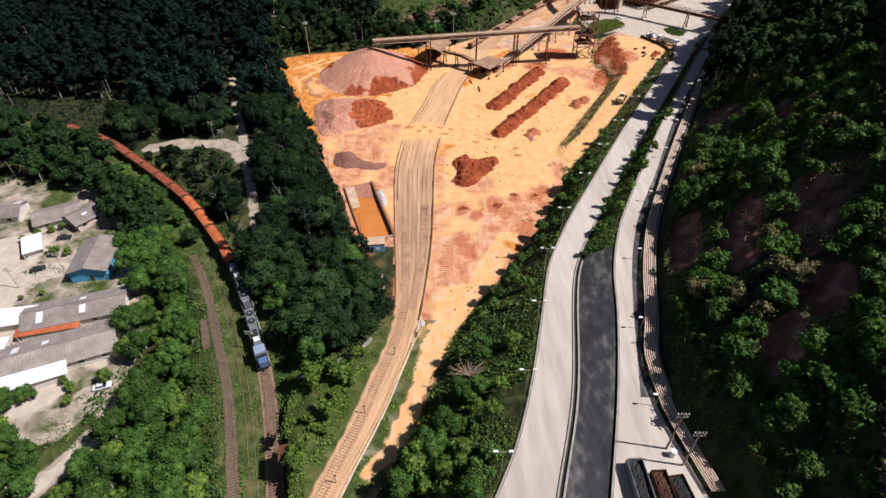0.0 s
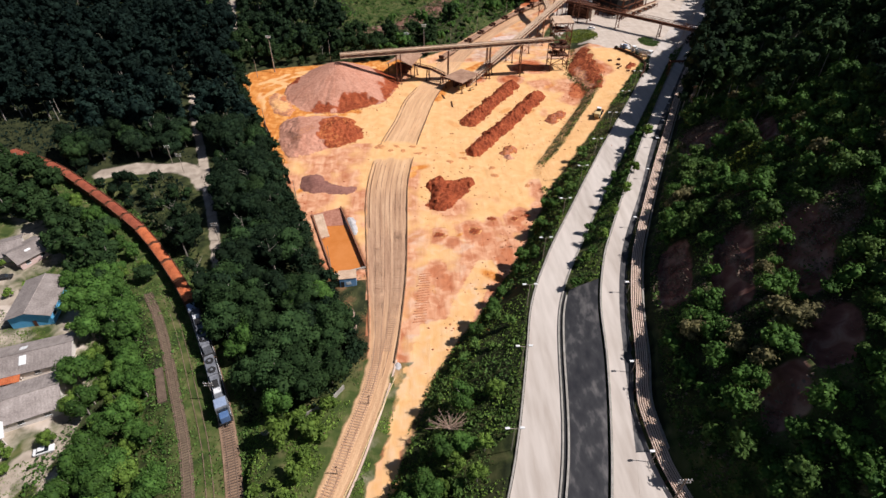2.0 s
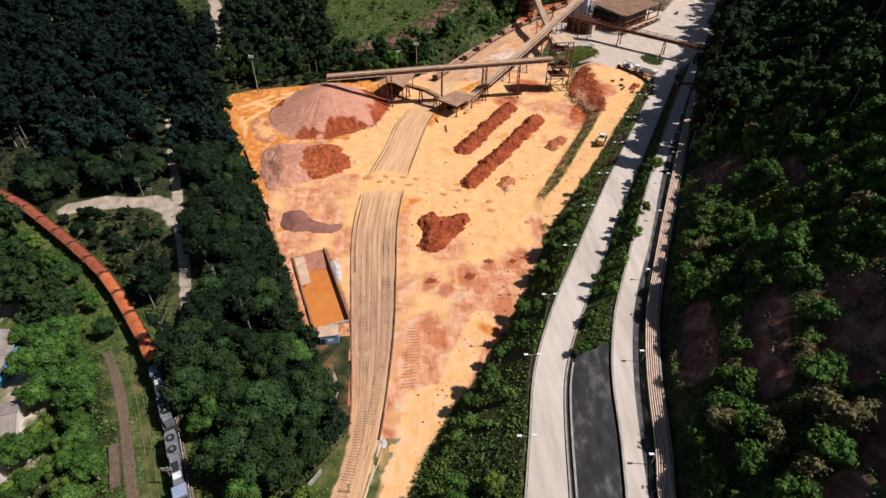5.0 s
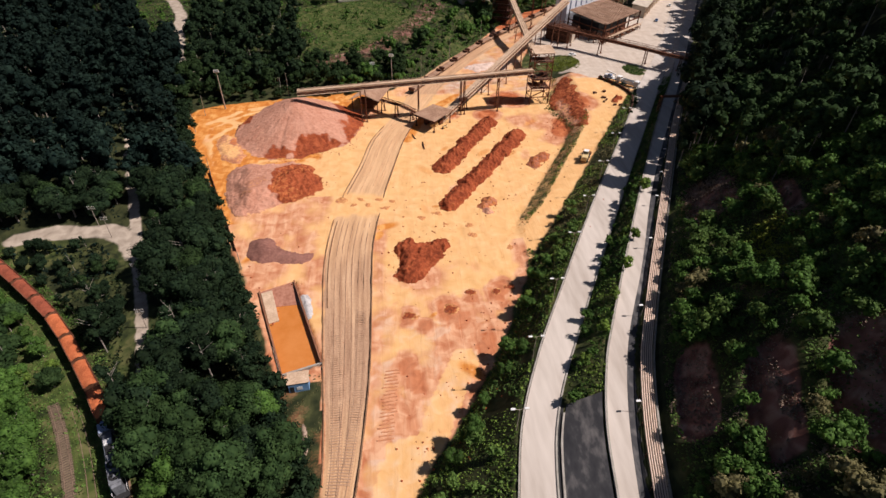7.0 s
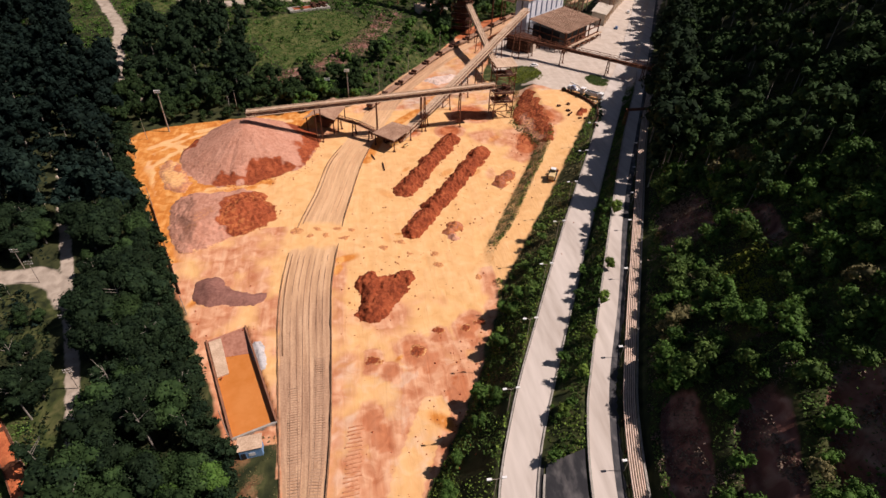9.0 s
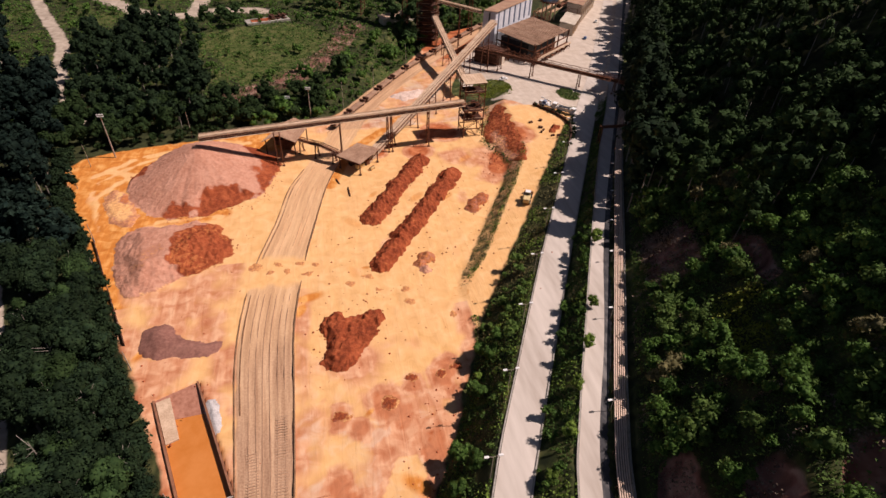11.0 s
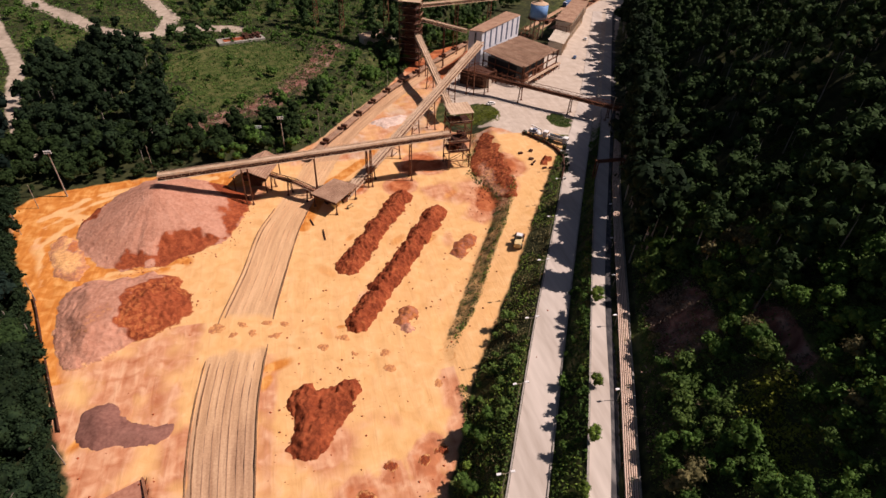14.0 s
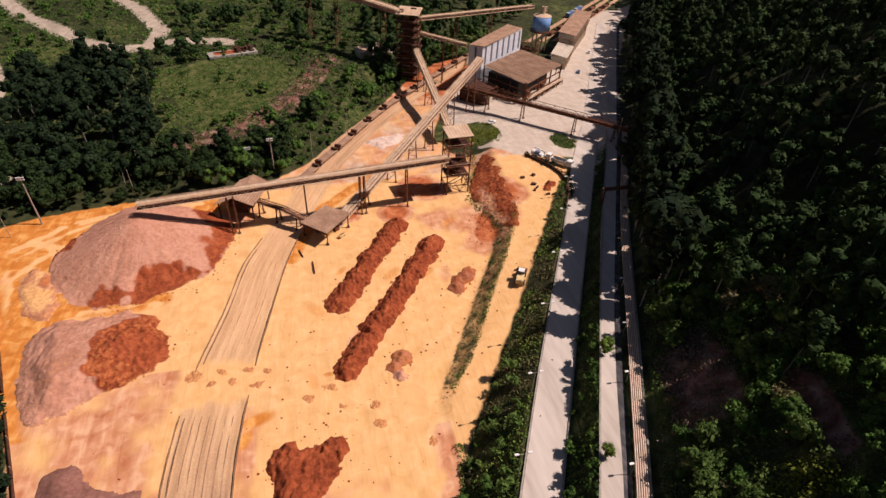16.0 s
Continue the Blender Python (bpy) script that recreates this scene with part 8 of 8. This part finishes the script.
def loader(at, turn):
    t = thing("wheel_loader", at, "dusty yellow-white wheel loader on the ramp", "loader", turn=turn)
    Geo().box((0, -1.6, 1.7), (2.2, 3.4, 1.4), 0, 0.2).make("engine_hood", PAINT_YELLOW, t)
    Geo().box((0, 1.8, 1.3), (1.6, 2.2, 0.9), 0, 0.15).make("front_frame", PAINT_YELLOW, t)
    cab = Geo().box((0, 0.3, 2.7), (1.6, 1.5, 1.7), 0, 0.1).make("cab", GLASS_DARK, t)
    Geo().box((0, 0.3, 3.6), (1.8, 1.7, 0.15), 0, 0.05).make("cab_roof", PAINT_WHITE, cab)
    for s in (-0.6, 0.6):
        Geo().beam((s, 1.6, 1.9), (s, 4.0, 0.8), 0.25, 0.4).make("lift_arm", PAINT_YELLOW, t)
    Geo().add([(-1.5, 3.9, 0.1), (1.5, 3.9, 0.1), (1.5, 5.1, 0.15), (-1.5, 5.1, 0.15), (-1.5, 3.7, 1.3), (1.5, 3.7, 1.3), (1.5, 4.2, 1.4), (-1.5, 4.2, 1.4)], [(3, 2, 1, 0), (0, 1, 5, 4), (0, 4, 7, 3), (1, 2, 6, 5), (4, 5, 6, 7)]).make("bucket", RUST, t)
    wheels(t, [(s * 1.15, yy) for s in (-1, 1) for yy in (-1.7, 1.9)], 0.8, 0.6)
    return t


loader((75.2, 216.2, g(75.2, 216.2)), -28)
truck("white crane truck parked at the plant entrance", (107.0, 280.6, g(107.0, 280.6)), -136, False)
truck("white dump truck parked at the plant entrance", (112.6, 273.6, g(112.6, 273.6)), -136, True)
car("small white car parked by the machine shed", (98.6, 317.6, g(98.6, 317.6)), -75, PAINT_WHITE)
car("dark car on the plant road", (168, 376, g(168, 376)), -30, LOCO_BLUE)
car("pale car on the plant road", (190, 408, g(190, 408)), -30, PAINT_WHITE)
car("white car behind the village house", (-84.5, 81, g(-84.5, 81)), -70, PAINT_WHITE)
car("dark car on the village lane", (-124.4, 123.6, g(-124.4, 123.6)), -60, DARK)
car("dark car beside the brown-roofed house", (-124.5, 139, g(-124.5, 139)), -80, DARK)
car("dark car at the back of the village", (-139, 153, g(-139, 153)), -20, DARK)


def skip(label, x, y, turn, w, d, h, mat, load):
    t = thing("open_container", (x, y, g(x, y) + 0.12), label, "container", "containers on the apron", turn)
    for s in (-1, 1):
        Geo().box((s * (w / 2 - 0.06), 0, h / 2), (0.12, d, h)).make("side_wall", mat, t)
        Geo().box((0, s * (d / 2 - 0.06), h / 2), (w - 0.24, 0.12, h)).make("end_wall", mat, t)
    Geo().box((0, 0, 0.1), (w - 0.24, d - 0.24, 0.15)).make("floor_plate", mat, t)
    rr = random.Random(int(x * 10))
    nx, ny = 9, 18
    vs = [((i / (nx - 1) - 0.5) * (w - 0.3), (j / (ny - 1) - 0.5) * (d - 0.3), h * 0.62 + 0.35 * math.sin(3.14 * i / (nx - 1)) * math.sin(3.14 * j / (ny - 1)) + rr.uniform(-0.16, 0.16)) for j in range(ny) for i in range(nx)]
    fs = [(j * nx + i, j * nx + i + 1, (j + 1) * nx + i + 1, (j + 1) * nx + i) for j in range(ny - 1) for i in range(nx - 1)]
    link_mesh("load", vs, fs, load, t)


skip("dark blue open tipper body on the apron", 33.2, 44.6, 2, 2.8, 7.4, 2.2, LOCO_GREY, DARK)
skip("rusty open container of scrap on the apron", 37.0, 43.6, 3, 2.6, 6.0, 1.6, RUST_DARK, RUST_DARK)
skip("dark open container of spoil on the apron", 40.0, 43.0, 8, 2.6, 5.6, 1.4, RUST_DARK, DARK)


# ---- village ----
def house(label, cx, cy, w, d, turn, wall_h, rise, wall, roof, white=0, windows=2):
    """A gabled house; the ridge runs along its local y."""
    z = g(cx, cy)
    t = thing("house", (cx, cy, z), label, "house", "village houses", turn)
    body = Geo()
    a, b = w / 2, d / 2
    vs = [(-a, -b, -0.6), (a, -b, -0.6), (a, b, -0.6), (-a, b, -0.6), (-a, -b, wall_h), (a, -b, wall_h), (a, b, wall_h), (-a, b, wall_h), (0, -b, wall_h + rise), (0, b, wall_h + rise)]
    body.add(vs, [(0, 1, 5, 8, 4), (2, 3, 7, 9, 6), (1, 2, 6, 5), (3, 0, 4, 7), (3, 2, 1, 0)])
    body.make("wall", wall, t)
    o = 0.7
    drop = rise * o / a
    for s in (-1, 1):
        e = [(s * (a + o), -b - o, wall_h - drop + 0.12), (0, -b - o, wall_h + rise + 0.12), (0, b + o, wall_h + rise + 0.12), (s * (a + o), b + o, wall_h - drop + 0.12)]
        if s > 0:
            e = [e[1], e[0], e[3], e[2]]
        rf = ribbed_roof(*[Vector(p) for p in (e[0], e[3], e[2], e[1])], int(d / 0.8), 0.1, 0.012).make("roof_slope", roof, t)
    Geo().tube((0, -b - o, wall_h + rise + 0.15), (0, b + o, wall_h + rise + 0.15), 0.16, n=6).make("ridge_cap", roof, t)
    rr = random.Random(int(cx))
    for k in range(white):
        yy = rr.uniform(-b, b - 2)
        s = rr.choice((-1, 1))
        f0, f1 = rr.uniform(0.1, 0.4), rr.uniform(0.5, 0.95)
        zf = lambda f: wall_h + rise + 0.26 - rise * f
        Geo().slab((s * a * f0, yy, zf(f0)), (s * a * f1, yy, zf(f1)), (s * a * f1, yy + 1.6, zf(f1)), (s * a * f0, yy + 1.6, zf(f0)), 0.06).make("roof_sheet", PAINT_WHITE, t, "new white roof sheet")
    for k in range(windows):
        yy = -b + (k + 0.5) * d / windows
        for s in (-1, 1):
            win = Geo().box((s * a, yy, wall_h * 0.55), (0.14, 1.3, 1.1)).make("window", GLASS_DARK, t)
            Geo().box((s * (a + 0.1), yy, wall_h * 0.55 - 0.62), (0.2, 1.5, 0.1)).make("sill", PAINT_WHITE, win)
    Geo().box((0.8, -b - 0.03, 1.0), (0.9, 0.14, 2.0)).make("door", RUST_DARK, t)
    return t


def lean_to(label, corners, z_hi, z_lo, mat, post=True):
    cx, cy = sum(p[0] for p in corners) / 4, sum(p[1] for p in corners) / 4
    t = thing("lean_to", (cx, cy, g(cx, cy)), label, "shed", "village sheds")
    base = g(cx, cy)
    a, b, c, d = corners
    world_part(ribbed_roof((*a, base + z_lo), (*b, base + z_lo), (*c, base + z_hi), (*d, base + z_hi), 30, 0.1, 0.012), "roof", mat, t)
    for (x, y), zz in zip(corners, (z_lo, z_lo, z_hi, z_hi)):
        x, y = cx + (x - cx) * 0.92, cy + (y - cy) * 0.92
        world_part(Geo().beam((x, y, base - 0.5), (x, y, base + zz), 0.2), "post", WALL_PALE, t)
    q = [(cx + (x - cx) * 0.85, cy + (y - cy) * 0.8) for x, y in corners]
    world_part(Geo().prism(q, base - 0.5, base + z_lo - 0.3), "wall", WALL_PALE, t)
    return t


house("blue-walled house with a grey fibre-cement roof", -107.2, 126.6, 10.5, 15, 8, 3.9, 1.6, WALL_BLUE, FIBRO, 0, 3)
house("brown-roofed house with pale walls", -131.5, 149.5, 9, 13, -62, 2.8, 1.7, WALL_PALE, FIBRO, 0, 2)
house("brown-roofed pink-walled house annexe", -122.5, 149, 9, 9, -35, 2.8, 1.5, WALL_PINK, FIBRO, 1, 2)
house("long low house with a grey roof", -102.5, 105.5, 9.5, 25, -73, 2.8, 1.6, WALL_PALE, FIBRO, 3, 5)
house("long workshop with a patched grey roof", -99.5, 90.5, 11, 27, -67, 3.0, 1.6, WALL_PALE, FIBRO, 2, 5)
house("pale house with a dark roof at the lane", -153, 150, 9, 17, -78, 2.9, 1.5, WALL_PALE, FIBRO, 2, 3)
lean_to("white sheet roof beside the long house", [(-125, 97), (-113.5, 99.5), (-113, 106), (-125, 104)], 3.4, 2.8, PAINT_WHITE)
lean_to("bright white sheet roof over the workshop yard", [(-110, 75.5), (-93, 83), (-96.5, 89), (-113, 82)], 3.7, 3.0, PAINT_WHITE)
lean_to("white sheet roof behind the workshop", [(-118, 82), (-112, 84.5), (-114, 94.5), (-120, 93)], 3.4, 3.0, PAINT_WHITE)
lean_to("rust-red tin roof between the long houses", [(-114, 95), (-98.5, 98.8), (-99.3, 101.3), (-115, 97.8)], 2.6, 2.2, ORE_TRAIN)
lean_to("white canopy at the village lane", [(-131, 128), (-126, 131), (-131, 139), (-136, 136)], 2.8, 2.5, PAINT_WHITE)
lean_to("grey lean-to at the village's lower edge", [(-111, 62), (-105, 64.5), (-107, 68.5), (-113, 66)], 2.4, 2.1, FIBRO)
for x, y, s in ((-112, 70, .55), (-106, 71, .5), (-101.5, 69.5, .5), (-118, 66, .55), (-96, 62, .5), (-91.5, 80, .4), (-90, 76, .36), (-119, 131, .42), (-122.5, 130.5, .45), (-114.5, 133.5, .4), (-110, 137, .4), (-104.5, 139, .42), (-100, 140, .4), (-133, 114, .35), (-129.5, 108, .3), (-101, 113.5, .2), (-96, 118, .26), (-117, 113, .22), (-122, 111, .22), (-88.5, 102.5, .36)):
    tree("round", x, y, s, rng)
for x, y, s_ in ((-136.5, 137.1, .3), (-133.7, 140.5, .36), (-130.1, 142.4, .34), (-127.4, 144.0, .36), (-124.0, 145.0, .3), (-126.1, 131.3, .17), (-94.2, 82.1, .3), (-89.8, 102.9, .38), (-90.5, 100, .3)):
    tree("round", x, y, s_, rng)
for x, y, s_ in ((-95.7, 63.8, .62), (-89.6, 59.8, .7), (-93.1, 55.5, .66), (-86.5, 54.6, .6), (-99.5, 60.5, .6), (-104, 75, .52), (-100, 77, .42), (-98, 54, .66), (-104, 58, .62)):
    tree("broad", x, y, s_, rng)
garden = lambda X, Y: (np.hypot(X + 107, Y - 126) > 8.5) & (np.abs((Y - 105) - (X + 102) * 0.3) > 6) & (np.abs((Y - 90) - (X + 99) * 0.4) > 8) & ((np.hypot(X + 113, (Y - 117) * 1.6) < 11) | (np.hypot(X + 86, Y - 71) < 8) | (np.hypot((X + 108) * 0.6, Y - 144.5) < 6.5) | (np.hypot((X + 122) * 0.7, Y - 121) < 5.5))
brush("undergrowth", -135, -76, 58, 156, 5.0, lambda X, Y: garden(X, Y) & (hash_noise(X, Y, 5, 81) > -0.4), LEAF_LIGHT, "rough garden grass in the village", 83, 0.4, 0.35, "grass")
bump_mark = thing("road_mark", (-79.8, 68.3, g(-79.8, 68.3) + 0.05), "yellow painted mark across the village lane", "road mark", turn=-30)
Geo().box((0, 0, 0.03), (3.6, 1.2, 0.08)).make("bar", PAINT_YELLOW, bump_mark)

# ---- odds and ends ----
wall_line = [(-35.2, 79.9), (-27.6, 82.0), (-21.0, 84.8), (-17.8, 89.4)]
bw = thing("boundary_wall", (-27, 82, g(-27, 82)), "low pale boundary wall in front of the wood", "wall")
for p, q in zip(wall_line, wall_line[1:]):
    world_part(Geo().beam((*p, g(*p) + 0.5), (*q, g(*q) + 0.5), 0.25, 1.8), "panel", KERB, bw)
plat = thing("loading_platform", (-63.6, 96, g(-63.6, 96)), "old dark timber platform beside the line", "platform")
world_part(Geo().prism([(-66.4, 100.5), (-64.6, 101.2), (-60.2, 91.2), (-62, 90.4)], -7, -4.8), "slab", SLEEPER, plat)
old_hut = thing("track_hut", (-32, 57.8, g(-32, 57.8)), "small old brown hut beside the line", "hut", turn=10)
Geo().box((0, 0, 1.2), (2.4, 2.6, 2.6), 0, 0.05).make("wall", SLEEPER, old_hut)
Geo().slab((-1.6, -1.8, 2.5), (1.6, -1.8, 2.5), (1.6, 1.8, 2.9), (-1.6, 1.8, 2.9), 0.12).make("roof", RUST, old_hut)
dead = thing("dead_tree", (5.7, 73.7, g(5.7, 73.7) + 1.2), "bleached fallen dead tree with bare branches", "tree")
rr = random.Random(12)
geo = Geo()
for k in range(34):
    a = rr.uniform(-0.4, 3.5)
    ln = rr.uniform(2.2, 5.2)
    p = Vector((rr.uniform(-0.4, 0.4), rr.uniform(-0.4, 0.4), 0.6))
    q = p + Vector((math.cos(a) * ln, math.sin(a) * ln * 0.8, rr.uniform(0.3, 2.0)))
    geo.tube(p, q, 0.10, 0.03, 5)
    for _ in range(3):
        s = p.lerp(q, rr.uniform(0.4, 0.9))
        geo.tube(s, s + Vector((rr.uniform(-1, 1), rr.uniform(-1, 1), rr.uniform(0, 0.8))), 0.05, 0.015, 4)
geo.make("branches", DEADWOOD, dead)
pad_far = thing("concrete_pad", (-14, 404, g(-14, 404)), "rust-stained concrete pad with a dark scrap pile", "pad", turn=18)
Geo().box((0, 0, 0.35), (24, 8, 1.2), 0, 0.05).make("slab", KERB, pad_far)
Geo().box((-3, 0, 1.0), (12, 4.6, 0.25)).make("sheet", ORE_RED, pad_far)
geo = Geo()
for k in range(30):
    geo.box((rr.uniform(2, 10), rr.uniform(-2.4, 2.4), rr.uniform(1.0, 2.6)), (rr.uniform(0.8, 2), rr.uniform(0.8, 2), rr.uniform(0.6, 1.6)), rr.uniform(0, 90))
geo.make("scrap", RUST_DARK, pad_far)
for k in range(10):
    x, y = rr.uniform(94, 108), rr.uniform(252, 268)
    b = thing("boulder", (x, y, g(x, y)), "rust-brown lump of scrap on the dirt", "scrap", "scrap lumps", rr.uniform(0, 90))
    Geo().box((0, 0, 0.3), (rr.uniform(0.6, 1.6), rr.uniform(0.6, 1.3), rr.uniform(0.5, 0.9)), 0, 0.12).make("lump", RUST_DARK, b)
line = thing("cable_line", (-7, 70, g(-7, 70)), "thin pale cable duct along the grass strip", "cable")
pts = [(-6.1, 91.5), (-10.1, 79.8), (-14.1, 67.5), (-19.0, 54.9)]
world_part(Geo().path([(x, y, g(x, y) + 0.12) for x, y in pts], 0.12, 5), "duct", PAINT_YELLOW, line)

# rail fan, wagons and low buildings behind the plant
for off in (0, 9, 18):
    strip("track_bed", lambda y, o=off: 128 + (y - 400) * 0.98 + o - 2.2, lambda y, o=off: 128 + (y - 400) * 0.98 + o + 2.2, lambda y, o=off: ground(128 + (y - 400) * 0.98 + o, y), 432, 560, BALLAST, lift=0.2, label="brown dusty bed of the plant sidings", category="track bed")
    track(lambda y, o=off: 128 + (y - 400) * 0.98 + o, lambda y, o=off: ground(128 + (y - 400) * 0.98 + o, y), 432, 560, 0.22, "rusty siding behind the plant", RAIL_DUSTY)
    for k in range(6):
        yy = 440 + k * 11.5 + off * 0.6
        xx = 128 + (yy - 400) * 0.98 + off
        if off == 0 and k < 4:
            continue
        wg = thing("hopper_wagon", (xx, yy, g(xx, yy) + 0.35), "blue hopper wagon on the plant siding" if off == 0 else "low rusty wagon on the plant siding", "wagon", "wagons behind the plant", -44.4)
        Geo().box((0, 0, 1.9 if off == 0 else 1.1), (2.9, 11.5, 2.2 if off == 0 else 0.6), 0, 0.08).make("body", LOCO_BLUE if off == 0 else RUST, wg, "blue painted body" if off == 0 else "")
        for sy in (-4.4, 4.4):
            Geo().box((0, sy, 0.45), (2.2, 2.2, 0.8)).make("bogie", DARK, wg)
            Geo().box((0, sy * 1.1, 3.05 if off == 0 else 1.7), (2.6, 1.2, 0.25 if off == 0 else 0.9), 0, 0.05).make("end_box", PAINT_WHITE if off == 0 else RUST_DARK, wg)
low = thing("storage_shed", (62, 399, g(62, 399)), "long low shed with a pale dusty roof behind the tall tower", "shed")
lz = g(62, 399)
world_part(Geo().prism([(50, 392), (71, 403), (69, 408), (48, 397)], lz - 2, lz + 3), "wall", PLANT_WALL, low)
world_part(ribbed_roof((49.6, 390.6, lz + 3.0), (72.2, 402.6, lz + 3.0), (69.2, 409, lz + 3.9), (47, 397.4, lz + 3.9), 20), "roof", BEIGE_STEEL, low)
# odds under the open shed
for k, (x, y, w, d, h, mt) in enumerate(((22, 253.5, 3.6, 1.6, 1.4, PAINT_YELLOW), (25, 255.5, 2.0, 1.4, 1.8, RUST), (19.5, 256.5, 2.6, 1.8, 2.2, RUST_DARK), (26.5, 251.5, 2.4, 0.9, 0.7, PAINT_YELLOW))):
    box = thing("feeder_machine", (x, y, g(x, y)), "dusty yellow feeder machine by the open shed" if mt == PAINT_YELLOW else "rusty feeder machine under the open shed", "machine", "feeder machines", 38)
    Geo().box((0, 0, h / 2 + 0.35), (w, d, h), 0, 0.08).make("body", mt, box)
    for sx in (-0.4, 0.4):
        Geo().box((sx * w, 0, 0.2), (0.2, d * 0.9, 0.5)).make("foot", RUST_DARK, box)
    Geo().tube((-w * 0.4, 0, h + 0.4), (w * 0.4, 0, h + 0.4), 0.2, n=8).make("roller", RUST, box)
for k, (p, q) in enumerate((((16.4, 240.2), (16.7, 234.7)), ((12.6, 247), (13.6, 243.5)))):
    pp = thing("loose_pipe", ((p[0] + q[0]) / 2, (p[1] + q[1]) / 2, g(*p)), "short rusty pipe lying on the sand", "pipe", "loose pipes")
    world_part(Geo().tube((*p, g(*p) + 0.22), (*q, g(*q) + 0.22), 0.24, n=8), "tube", RUST_DARK, pp)
pile("rubble", [(42, 318), (52, 322), (62, 321), (56, 312), (49, 308), (44, 312)], "pale pinkish-white rubble spread beside the main conveyor", 0.3, 0.7, 0.25, 0.5, 95, edge=1.5, feather=0, mat=RUBBLE_PINK)
# low walls at the yard's edges
rim = thing("retaining_wall", (107, 268, g(107, 268)), "low dark stained retaining wall round the head of the ramp", "wall")
pts = [(101.5, 284), (104.5, 278.5), (107.6, 272.5), (109.2, 266.5), (108.6, 259.5), (105.4, 251), (101, 243.5)]
for p, q in zip(pts, pts[1:]):
    world_part(Geo().beam((*p, g(*p) + 0.2), (*q, g(*q) + 0.2), 0.4, 2.0), "panel", RUST_DARK, rim)
X, Y = scatter(98, 113, 236, 288, 1.5, lambda X, Y: (near_line(X + 0.9, Y - 0.4, [(p[0] + 1.6, p[1]) for p in pts]) < 1.2), 301)
thicket("hedge", X, Y, ("shrub", "bush"), LEAF_SHADED, "dark bushes along the retaining wall", "bushes", 302, 0.28, 0.5)
for line in ([(-62.5, 222.5), (-60.6, 218), (-58.4, 212.4), (-55.6, 205)], [(-53.0, 198.5), (-50.2, 191.5), (-47.0, 183.6), (-44.2, 176.4)]):
    edge_wall = thing("edge_fence", (*line[0], g(*line[0])), "dark weathered board fence along the yard's edge", "fence", "yard edge fences")
    for p, q in zip(line, line[1:]):
        world_part(Geo().beam((*p, g(*p) + 0.5), (*q, g(*q) + 0.5), 0.18, 1.3), "board", RUST_DARK, edge_wall)
        world_part(Geo().beam((*p, g(*p) - 0.3), (*p, g(*p) + 1.5), 0.2), "post", DEADWOOD, edge_wall)
strip("kerb", lambda y: x_bal_r(y) + 0.15, lambda y: x_bal_r(y) + 0.6, z_bal, 46, 97, PIPE_TAN, lift=0.16, thick=0.8, label="pale sandy kerb beside the yard track", category="kerb")
for x, y in ((-11.8, 84.9), (-17.3, 68.5), (-21.3, 52.7), (-20.5, 76.2)):
    t = thing("marker_post", (x, y, g(x, y)), "short dark marker post beside the yard track", "post", "track marker posts")
    Geo().tube((0, 0, -0.3), (0, 0, 3.0), 0.11, 0.09, 7).make("shaft", DEADWOOD, t)
    Geo().box((0, 0, 2.8), (0.5, 0.08, 0.4), 20, 0.02).make("plate", RUST_DARK, t)
a, b = Vector((1.9, 127.7)), Vector((0.1, 109.4))
marks = Geo()
for k in range(20):
    p = a.lerp(b, k / 19)
    z = g(p.x, p.y)
    marks.box((p.x + 0.25 * math.sin(k * 2.3), p.y, z + 0.02), (3.2 + 0.6 * math.sin(k * 1.7), 0.34, 0.22), 6 + 3 * math.sin(k), 0.08)
tagged(marks.make("dozer_marks", RUT), "rows of pressed earth bars left by a dozer", "dozer marks", kind="stuff")
